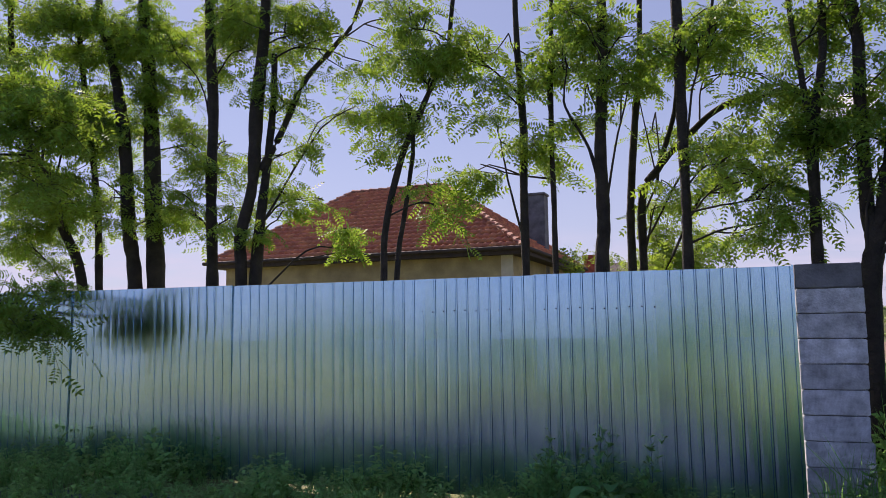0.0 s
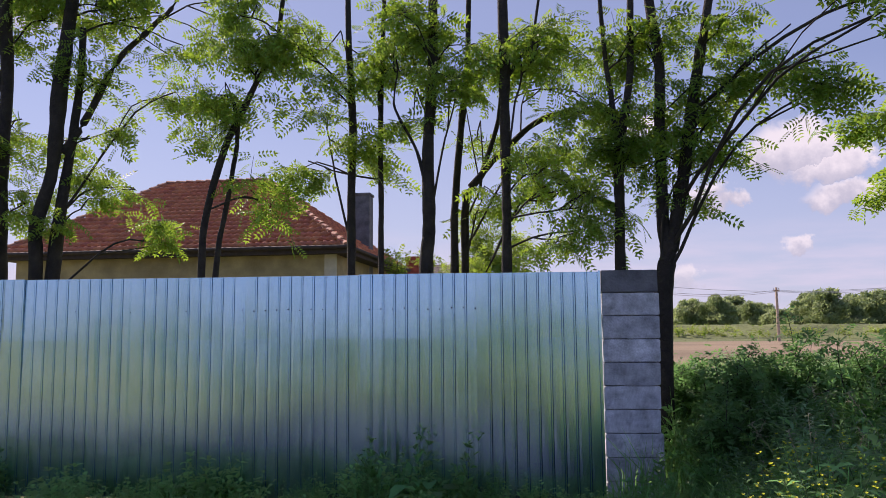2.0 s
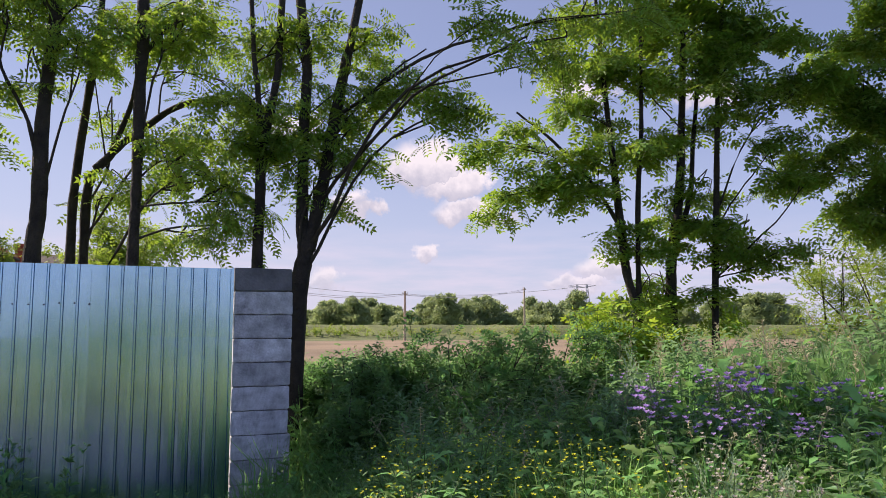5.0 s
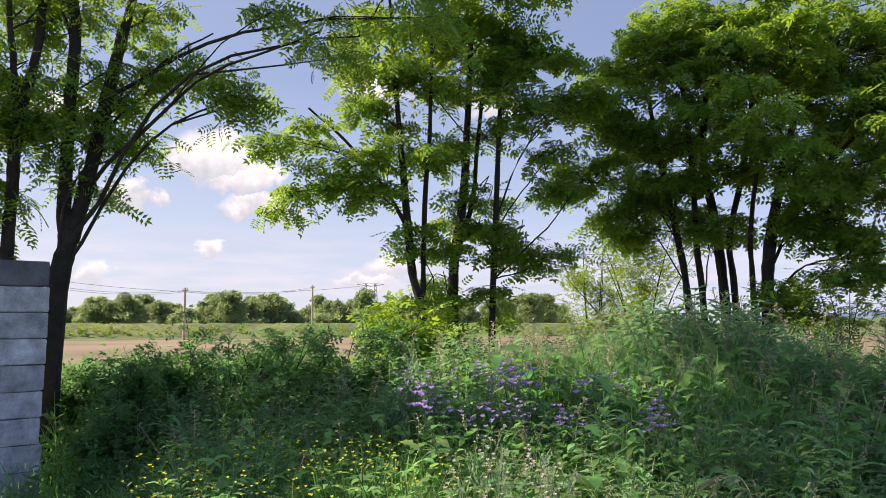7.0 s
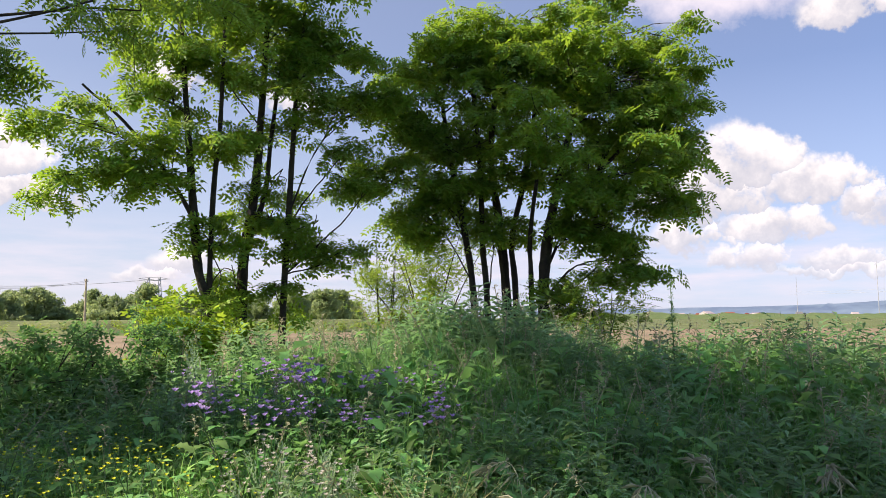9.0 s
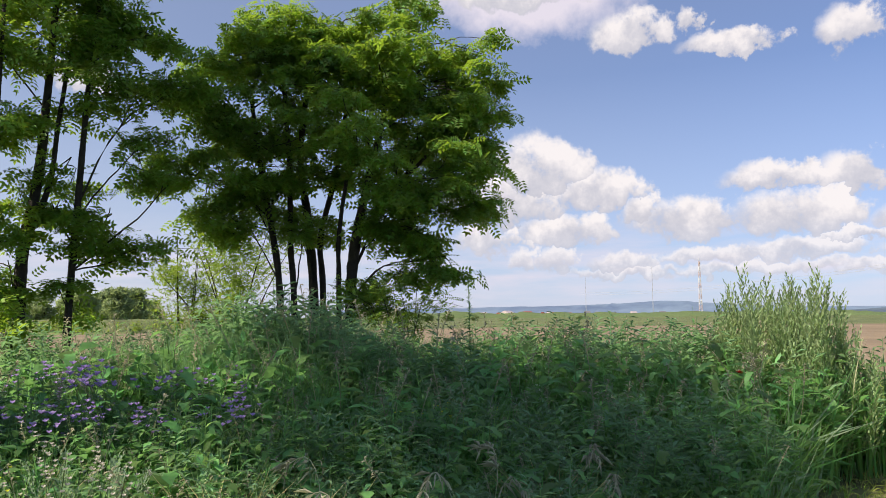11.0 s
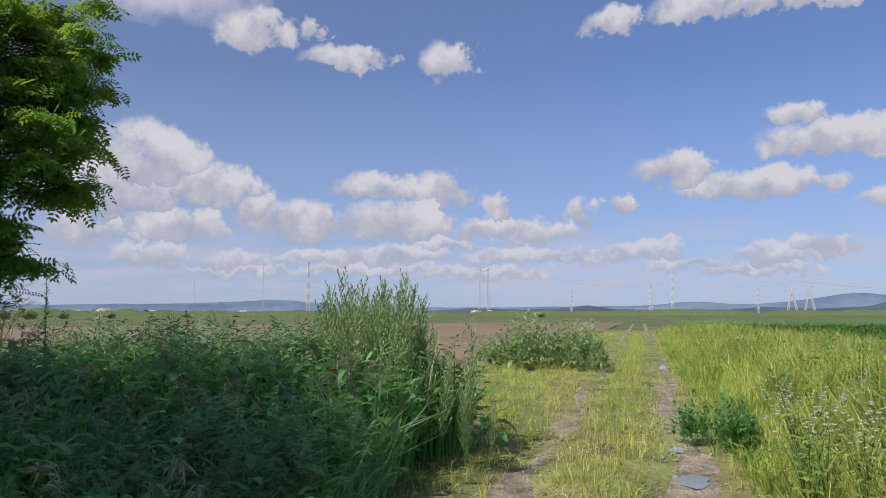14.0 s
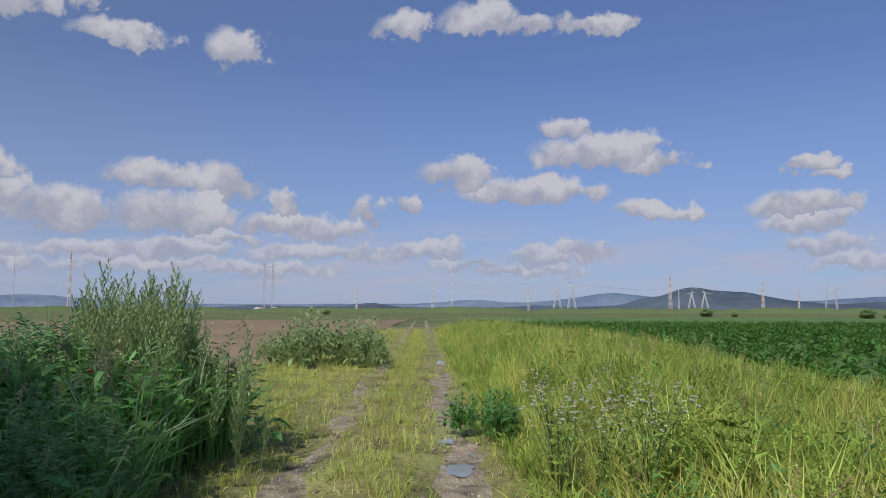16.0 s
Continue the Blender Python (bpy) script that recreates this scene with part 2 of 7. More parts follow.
PLOUGH = material("ploughed_soil", (0.20, 0.146, 0.088), 0.95, var=0.16, scale=0.10, fine=1.8, bump=0.9, dist=0.15, second=(0.265, 0.195, 0.12))
FARGREEN = material("far_grass", (0.085, 0.13, 0.032), 0.95, var=0.35, scale=0.12, fine=1.6, bump=0.9, dist=0.4, second=(0.18, 0.21, 0.07))
CROPGROUND = material("crop_canopy", (0.085, 0.17, 0.035), 0.9, var=0.25, scale=0.06, fine=2.2, bump=1.0, dist=0.3)
TRACKSOIL = material("track_gravel", (0.26, 0.21, 0.15), 0.95, var=0.35, scale=3.5, fine=30, bump=1.0, dist=0.04, second=(0.47, 0.40, 0.30))
STONE = material("grey_stone", (0.27, 0.245, 0.205), 0.85, var=0.25, scale=8, fine=60, bump=0.4, island=0.6)
# dark blue-grey stands for tree shade as mirrored in the fence
MIRRORED_GRAVEL = material("mirrored_dark_gravel", (0.10, 0.12, 0.155), 0.9, var=0.25, scale=0.9, fine=24, bump=0.9, dist=0.03, second=(0.15, 0.165, 0.19))
# pale blue base stands in for the sky mirrored in the water
WATER = material("sky_tinted_water", (0.27, 0.29, 0.33), 0.11, var=0.05, bump=0, shine=0.9)
CONCRETE = material("grey_concrete", (0.50, 0.50, 0.53), 0.9, var=0.3, scale=7.0, fine=55, bump=0.7, dist=0.012, island=0.35)
CONCRETE_DARK = material("weathered_concrete", (0.17, 0.17, 0.18), 0.9, var=0.25, scale=4.0, fine=45, bump=0.6, dist=0.012)
TILE = material("clay_roof_tile", (0.46, 0.17, 0.09), 0.8, var=0.25, scale=1.6, fine=16, bump=0.4, dist=0.01)
STUCCO = material("ochre_stucco", (0.40, 0.32, 0.17), 0.9, var=0.18, scale=1.4, fine=30, bump=0.4, dist=0.008)
TRIM = material("eave_board", (0.05, 0.035, 0.03), 0.8, var=0.2, bump=0.2)
PALE = material("pale_wall", (0.62, 0.56, 0.46), 0.9, var=0.12, scale=2, fine=30, bump=0.3)
BRICK = material("red_brick", (0.30, 0.085, 0.05), 0.9, var=0.25, scale=6, fine=30, bump=0.5)
POLEWOOD = material("pole_wood", (0.52, 0.41, 0.29), 0.9, var=0.2, scale=3, fine=30, bump=0.4)
STEEL = material("pylon_steel", (0.42, 0.43, 0.46), 0.6, var=0.1, bump=0)
# red greyed and paled for the haze over the distance
HAZED_RED = material("hazed_mast_red", (0.46, 0.38, 0.39), 0.6, var=0.1, bump=0)
MASTWHITE = material("mast_white", (0.55, 0.55, 0.57), 0.6, var=0.08, bump=0)
# both hill colours carry the blue of the haze in front
HAZED_FAR = material("hazed_far_hill", (0.10, 0.155, 0.27), 1.0, var=0.15, scale=0.002, fine=0.02, bump=0, second=(0.18, 0.25, 0.33))
HAZED_NEAR = material("hazed_near_hill", (0.045, 0.075, 0.13), 1.0, var=0.25, scale=0.004, fine=0.03, bump=0, second=(0.09, 0.13, 0.17))
SCREW = material("screw_head", (0.06, 0.06, 0.065), 0.5, 0.8, var=0.1, bump=0)


def zinc_material():
    m = bpy.data.materials.new("blued_galvanised_sheet")
    m.use_nodes = True
    t = m.node_tree
    p = t.nodes["Principled BSDF"]
    coord = t.nodes.new("ShaderNodeTexCoord").outputs["Object"]
    cells = node(t, "ShaderNodeTexVoronoi", Scale=42.0)
    cloudy = node(t, "ShaderNodeTexNoise", Scale=2.2, Detail=5.0, Roughness=0.6)
    streak_map = t.nodes.new("ShaderNodeMapping")
    streak_map.inputs["Scale"].default_value = (14, 14, 0.9)
    streak = node(t, "ShaderNodeTexNoise", Scale=1.0, Detail=4.0)
    for n in (cells, cloudy):
        t.links.new(coord, n.inputs["Vector"])
    t.links.new(coord, streak_map.inputs[0])
    t.links.new(streak_map.outputs[0], streak.inputs["Vector"])
    # blue metal tint helps out the mirrored blue of sky-lit shade
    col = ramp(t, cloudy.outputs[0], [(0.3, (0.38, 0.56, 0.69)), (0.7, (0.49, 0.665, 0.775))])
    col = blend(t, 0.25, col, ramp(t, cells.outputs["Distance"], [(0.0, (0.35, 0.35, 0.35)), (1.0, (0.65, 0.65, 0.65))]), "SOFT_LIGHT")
    sat = t.nodes.new("ShaderNodeHueSaturation")
    sat.inputs["Saturation"].default_value = 1.0
    t.links.new(col, sat.inputs["Color"])
    t.links.new(sat.outputs[0], p.inputs["Base Color"])
    p.inputs["Metallic"].default_value = 1.0
    rough = calc(t, "MULTIPLY_ADD", streak.outputs[0], 0.10, calc(t, "MULTIPLY_ADD", cloudy.outputs[0], 0.08, 0.10))
    t.links.new(rough, p.inputs["Roughness"])
    wave_map = t.nodes.new("ShaderNodeMapping")
    wave_map.inputs["Scale"].default_value = (9, 9, 1.6)
    wave = node(t, "ShaderNodeTexNoise", Scale=1.0, Detail=2.0)
    t.links.new(coord, wave_map.inputs[0])
    t.links.new(wave_map.outputs[0], wave.inputs["Vector"])
    b = node(t, "ShaderNodeBump", Strength=0.4, Distance=0.006)
    t.links.new(wave.outputs[0], b.inputs["Height"])
    t.links.new(b.outputs[0], p.inputs["Normal"])
    return m


ZINC = zinc_material()


# ---- mesh helpers ----
def tri_mesh(name, verts, tris, mats, slots=None, smooth=False):
    verts, tris = np.asarray(verts, np.float32), np.asarray(tris, np.int32)
    me = bpy.data.meshes.new(name)
    me.vertices.add(len(verts))
    me.vertices.foreach_set("co", verts.ravel())
    me.loops.add(len(tris) * 3)
    me.loops.foreach_set("vertex_index", tris.ravel())
    me.polygons.add(len(tris))
    me.polygons.foreach_set("loop_start", np.arange(len(tris), dtype=np.int32) * 3)
    me.polygons.foreach_set("loop_total", np.full(len(tris), 3, np.int32))
    if slots is not None:
        me.polygons.foreach_set("material_index", np.asarray(slots, np.int32))
    if smooth:
        me.polygons.foreach_set("use_smooth", np.ones(len(tris), bool))
    for m in mats if isinstance(mats, (list, tuple)) else [mats]:
        me.materials.append(m)
    me.update(calc_edges=True)
    return me


def part(name, bm, mat, parent=None, label=""):
    me = bpy.data.meshes.new(name)
    bm.to_mesh(me)
    bm.free()
    me.materials.append(mat)
    ob = new(name, me)
    ob.parent = parent
    return tagged(ob, label)


def box(bm, lo, hi, bevel=0.0, m=None):
    verts = bmesh.ops.create_cube(bm, size=1.0)["verts"]
    c, s = (Vector(lo) + Vector(hi)) / 2, Vector(hi) - Vector(lo)
    for v in verts:
        v.co = Vector((v.co.x * s.x, v.co.y * s.y, v.co.z * s.z)) + c
    if bevel:
        edges = list({e for v in verts for e in v.link_edges})
        bmesh.ops.bevel(bm, geom=edges, offset=bevel, segments=2, affect="EDGES")
    if m is not None:
        bmesh.ops.transform(bm, matrix=m, verts=[v for v in bm.verts])
    return bm


def tube_arrays(points, radii, sides=6):
    """Vertices and triangles of a tapered tube along the points."""
    P = np.asarray(points, float)
    n = len(P)
    T = np.gradient(P, axis=0)
    T /= np.linalg.norm(T, axis=1)[:, None] + 1e-9
    ref = np.where(np.abs(T[:, 2:3]) > 0.9, np.array([[1.0, 0, 0]]), np.array([[0, 0, 1.0]]))
    A = np.cross(T, ref)
    A /= np.linalg.norm(A, axis=1)[:, None] + 1e-9
    B = np.cross(T, A)
    ang = np.arange(sides) * 2 * np.pi / sides
    V = P[:, None] + np.asarray(radii)[:, None, None] * (np.cos(ang)[None, :, None] * A[:, None] + np.sin(ang)[None, :, None] * B[:, None])
    i, j = np.meshgrid(np.arange(n - 1), np.arange(sides), indexing="ij")
    k = (j + 1) % sides
    a, b, c, d = i * sides + j, i * sides + k, (i + 1) * sides + k, (i + 1) * sides + j
    tris = np.concatenate([np.stack([a, b, c], -1).reshape(-1, 3), np.stack([a, c, d], -1).reshape(-1, 3)])
    return V.reshape(-1, 3), tris


def gather(pieces):
    verts, tris, base = [], [], 0
    for v, t in pieces:
        verts.append(v)
        tris.append(np.asarray(t) + base)
        base += len(v)
    return np.concatenate(verts), np.concatenate(tris)


def spline(points, n):
    """n points on a smooth curve through the given ones."""
    P = np.asarray(points, float)
    s = np.linspace(0, len(P) - 1, n)
    i = np.clip(s.astype(int), 0, len(P) - 2)
    f = (s - i)[:, None]
    M = np.gradient(P, axis=0)
    return ((1 + 2 * f) * (1 - f) ** 2 * P[i] + f * (1 - f) ** 2 * M[i] + f * f * (3 - 2 * f) * P[i + 1] + f * f * (f - 1) * M[i + 1])


def unit(v):
    return v / (np.linalg.norm(v, axis=-1, keepdims=True) + 1e-9)


def place(template, pos, along, up, size):
    """Copies of a template (its x runs along, its z up) at many places."""
    tv, tt = template
    X = unit(along)
    Y = unit(np.cross(up, X))
    Z = np.cross(X, Y)
    size = np.asarray(size)
    size = size[:, None, None] if size.ndim == 1 else size[:, None, :]
    L = tv[None] * size
    V = pos[:, None] + L[..., 0:1] * X[:, None] + L[..., 1:2] * Y[:, None] + L[..., 2:3] * Z[:, None]
    T = tt[None] + (np.arange(len(pos)) * len(tv))[:, None, None]
    return V.reshape(-1, 3), T.reshape(-1, 3)


def frond_template(pairs, size, slim=0.42):
    """A pinnate leaf one unit long: paired leaflets and one at the tip."""
    V, T = [], []

    def leaflet(px, pz, ang, length, lift):
        c, s = math.cos(ang), math.sin(ang)
        b = len(V)
        w = length * slim / 2
        for u, v, z in ((0, 0, 0), (0.45, w / length, lift), (1, 0, -0.1 * length), (0.45, -w / length, lift)):
            x, y = u * length, v * length
            V.append((px + x * c - y * s, x * s + y * c, pz + z))
        T.extend(((b, b + 1, b + 2), (b, b + 2, b + 3)))

    for k in range(pairs):
        x = 0.22 + 0.66 * k / max(1, pairs - 1)
        z = -0.22 * x * x
        for side in (1, -1):
            leaflet(x, z, side * 1.15, size * (1.0 - 0.25 * abs(k / pairs - 0.4)), 0.02)
    leaflet(0.86, -0.17, 0.0, size, 0.02)
    return np.array(V), np.array(T)


FROND = frond_template(5, 0.26, 0.44)
MIDFROND = frond_template(4, 0.36, 0.48)


# ---- trees ----
def locust(seed, stems, blobs, name="locust_tree", label="tall black locust tree with dark bark and feathery green leaves",
           leaf=None, high=1, shade_blobs=(), frond=FROND, spread=0.42, length=(0.17, 0.28), fronds=9, twigs=8, more=1.2, pad=False):
    """stems: lists of (x, y, z, radius); blobs: crown masses (x, y, z, half width, half height, clumps)."""
    rng = np.random.default_rng(seed)
    leaf = leaf or LOCUST
    bx, by = stems[0][0][0], stems[0][0][1]
    tree = new(name)
    tree.location = (bx, by, 0)
    tagged(tree, label, "tree", "locust trees")
    base = np.array([bx, by, 0.0])
    lines = []
    for s in stems:
        n = max(8, len(s) * 5)
        line = spline(s, n)
        line[:, :3] += np.cumsum(rng.normal(0, 0.008, (n, 3)), axis=0) * np.linspace(0, 1, n)[:, None] * 0.6
        rad = line[:, 3] * (1 + rng.normal(0, 0.05, n))
        if s[0][2] < 0.2:
            rad[:2] *= (1.5, 1.12)
        lines.append(line)
        v, t = tube_arrays(line[:, :3] - base, np.maximum(rad, 0.006), 9)
        ob = new("trunk", tri_mesh("trunk", v, t, BARK, smooth=True))
        ob.parent = tree
    every = np.concatenate(lines)
    wood, P, D, S = [], [], [], []
    blobs = [(*b, 1.0) for b in blobs]
    # crown tops above the view, filled coarsely for the shade they cast
    if high:
        tops = [l[-1] for l in lines if l[-1][2] > 8]
        for q in tops:
            for k in range(high):
                o = rng.normal(0, 0.75, 3)
                blobs.append((q[0] + o[0], q[1] + o[1], q[2] - 0.4 - 0.6 * k + o[2] * 0.5, 1.3, 0.8, 7, 1.3))
    # extra leaf masses out of view, added only to block the sun
    blobs += [(x, y, z, 1.4, 0.8, 6, 1.3) for x, y, z in shade_blobs]
    for cx, cy, cz, rx, rz, count, big in blobs:
        wood = []
        c = np.array([cx, cy, cz])
        gap = np.hypot(every[:, 0] - cx, every[:, 1] - cy)
        want = cz - 0.15 - 0.55 * np.minimum(gap, 1.2) - 0.08 * np.maximum(gap - 1.2, 0)
        want = want + rng.normal(0, 0.6)
        ok = np.abs(every[:, 2] - want) + gap * 0.4 + (every[:, 2] > cz - 0.1) * 2
        k = int(np.argmin(ok))
        start = every[k, :3]
        if start[2] < 1.2:
            start = start + (0, 0, 0.8)
        reach = np.linalg.norm(c - start)
        mid = (start + c) / 2 + np.array([0, 0, 0.12 * reach]) + rng.normal(0, 0.07 * reach, 3)
        limb = spline([start, mid, c], 9)
        limb[1:-1] += rng.normal(0, 0.005 * reach, (7, 3))
        r0 = min(0.42 * every[k, 3], 0.010 + 0.0045 * reach)
        wood.append(tube_arrays(limb - base, np.linspace(max(r0, 0.012), 0.008, 9), 5))
        for _ in range(round(count * more) if big == 1.0 else count):
            q = rng.normal(0, 1, 3)
            q = q / np.linalg.norm(q) * rng.random() ** 0.45
            tip = c + q * np.array([rx, rx * 0.9, rz]) * 1.12
            a = limb[int(rng.integers(3, 9))]
            if rng.random() < 0.22:
                tip = a + rng.normal(0, 0.16, 3)
            m = (a + tip) / 2 + rng.normal(0, 0.08, 3) + (0, 0, 0.06)
            wood.append(tube_arrays(spline([a, m, tip], 5) - base, np.linspace(0.011, 0.005, 5), 4))
            outward = unit(tip - start + (0, 0, 0.15))
            n_tw = twigs if big == 1.0 else 6
            for _ in range(n_tw):
                d = unit(outward * 0.5 + rng.normal(0, 1, 3) * np.array([1, 1, 0.3 if pad else 0.5]))
                ln = spread * rng.uniform(0.35, 1.5) * big
                n_f = fronds if big == 1.0 else 7
                s = np.linspace(0.08, 1, n_f)
                sag = np.array([0, 0, -1.0]) * (s ** 2 * 0.32 * ln)[:, None]
                line = tip + d * (s * ln)[:, None] + sag
                wood.append(tube_arrays(line[::4] - base, np.linspace(0.004, 0.002, len(line[::4])), 3))
                side = unit(np.cross(d, (0, 0, 1.0)))
                flip = np.where(np.arange(n_f) % 2, 1, -1)[:, None]
                f = d * 0.45 + side * flip * rng.uniform(0.5, 1.1, (n_f, 1)) + rng.normal(0, 0.3, (n_f, 3)) + (0, 0, -0.5)
                P.append(line)
                D.append(f)
                S.append(rng.uniform(*length, n_f) * big)
        v, t = gather(wood)
        ob = new("limb", tri_mesh("limb", v, t, TWIG))
        ob.parent = tree
    P, D, S = np.concatenate(P), np.concatenate(D), np.concatenate(S)
    up = unit(np.array([0, 0, 0.8]) + rng.normal(0, 0.38 if pad else 0.6, P.shape))
    v, t = place(frond, P - base, D, up, S)
    ob = new("crown", tri_mesh("crown", v, t, leaf))
    ob.parent = tree
    return tree


# ---- ground ----
def polar(az, r, z=0.0):
    return Vector((-math.sin(radians(az)) * r, math.cos(radians(az)) * r, z))


TRACK_O, TRACK_H, TRACK_R = np.array([6.6, -5.45]), np.array([0.743, -0.669]), np.array([-0.669, -0.743])
FENCE_N, FENCE_D = np.array([0.318, 0.948]), 6.95


def track_coords(x, y):
    dx, dy = x - TRACK_O[0], y - TRACK_O[1]
    return dx * TRACK_H[0] + dy * TRACK_H[1], dx * TRACK_R[0] + dy * TRACK_R[1]


def track_point(s, l, z=0.0):
    p = TRACK_O + TRACK_H * s + TRACK_R * l
    return Vector((p[0], p[1], z))


def ground_height(x, y):
    r = np.hypot(x, y)
    near = np.clip((60 - r) / 40, 0, 1)
    bump = 0.035 * np.sin(x * 0.9 + 1.3 * np.sin(y * 0.5)) * np.cos(y * 0.8 + 0.7) + 0.02 * np.sin(x * 2.3 + y * 1.7)
    s, l = track_coords(x, y)
    rut = -0.05 * (np.exp(-((l - 0.8) / 0.28) ** 2) + np.exp(-((l + 0.8) / 0.28) ** 2)) + 0.03 * np.exp(-(l / 0.5) ** 2)
    flat = np.clip((np.abs(l) - 1.4) / 1.0, 0, 1)
    return near * (bump * flat + rut)


def make_ground():
    rings = np.concatenate([np.linspace(0.3, 40, 110), np.geomspace(42, 4600, 36)])
    seg = 240
    ang = np.linspace(0, 2 * np.pi, seg, endpoint=False)
    X, Y = rings[:, None] * np.cos(ang), rings[:, None] * np.sin(ang)
    V = np.stack([X, Y, ground_height(X, Y)], -1).reshape(-1, 3)
    i, j = np.meshgrid(np.arange(len(rings) - 1), np.arange(seg), indexing="ij")
    k = (j + 1) % seg
    a, b, c, d = i * seg + j, (i + 1) * seg + j, (i + 1) * seg + k, i * seg + k
    T = np.concatenate([np.stack([a, b, c], -1).reshape(-1, 3), np.stack([a, c, d], -1).reshape(-1, 3)])
    V = np.concatenate([V, [[0, 0, 0]]])
    jj = np.arange(seg)
    T = np.concatenate([T, np.stack([np.full(seg, len(V) - 1), jj, (jj + 1) % seg], -1)])
    far = np.hypot(V[T].mean(1)[:, 0], V[T].mean(1)[:, 1]) > 75
    ob = new("ground", tri_mesh("ground", V, T, [SOIL, FARGREEN], far.astype(int), True))
    tagged(ob, "grassy earth ground running out to the far fields", "ground", kind="structure")


make_ground()


def sheet(name, outline, z, mat, label, step=3.0, relief=0.0):
    """A flat field between two edges, each a list of (x, y), laid just over the ground."""
    A, B = (spline([(x, y, 0) for x, y in side], 60) for side in outline)
    n = 24
    f = np.linspace(0, 1, n)[None, :, None]
    G = A[:, None] * (1 - f) + B[:, None] * f
    G[..., 2] = z + relief * np.sin(G[..., 0] * 1.7 + G[..., 1] * 2.1) * 0.5
    i, j = np.meshgrid(np.arange(59), np.arange(n - 1), indexing="ij")
    a, b, c, d = i * n + j, (i + 1) * n + j, (i + 1) * n + j + 1, i * n + j + 1
    T = np.concatenate([np.stack([a, b, c], -1).reshape(-1, 3), np.stack([a, c, d], -1).reshape(-1, 3)])
    ob = new(name, tri_mesh(name, G.reshape(-1, 3), T, mat, None, True))
    return tagged(ob, label, "field", kind="structure")


def line_of(*pairs):
    return [tuple(polar(a, r)[:2]) for a, r in pairs]


sheet("ploughed_field", (line_of((-27, 32), (-45, 26), (-65, 24), (-90, 24), (-105, 21), (-114, 19.5), (-121, 24), (-128, 52), (-130.3, 100)),
                         line_of((-27, 74), (-40, 76), (-60, 84), (-85, 95), (-100, 108), (-114, 120), (-122, 126), (-129, 130), (-131, 132))),
      0.05, PLOUGH, "bare brown ploughed field beyond the weeds", relief=0.06)
sheet("crop_field", ([(1.0, -10.8), (3.4, -12.8), (10, -20), (18, -28.3), (33, -39), (52, -53), (120, -116)],
                     [(-60, -25), (-70, -50), (-80, -90), (-60, -140), (-20, -190), (40, -210), (125, -190)]),
      0.05, CROPGROUND, "dark green low crop field in rows", relief=0.02)


def make_bank():
    n = 80
    az = np.linspace(-20, -68, n)
    rng = np.random.default_rng(5)
    rows = []
    for off, h in ((-9, 0.0), (-4, 0.7), (-1, 1.45), (1.5, 1.6), (6, 1.2), (14, 0.0)):
        r = 98 + off + 1.5 * np.sin(az * 0.3)
        rows.append(np.stack([-np.sin(np.radians(az)) * r, np.cos(np.radians(az)) * r, np.full(n, h) + rng.normal(0, 0.05, n) * (h > 0)], -1))
    V = np.concatenate(rows)
    T = []
    for k in range(5):
        for i in range(n - 1):
            a, b, c, d = k * n + i, k * n + i + 1, (k + 1) * n + i + 1, (k + 1) * n + i
            T += [(a, c, b), (a, d, c)]
    ob = new("embankment", tri_mesh("embankment", V, T, FARGREEN, None, True))
    tagged(ob, "low grassy embankment behind the ploughed field", "embankment", kind="structure")


make_bank()


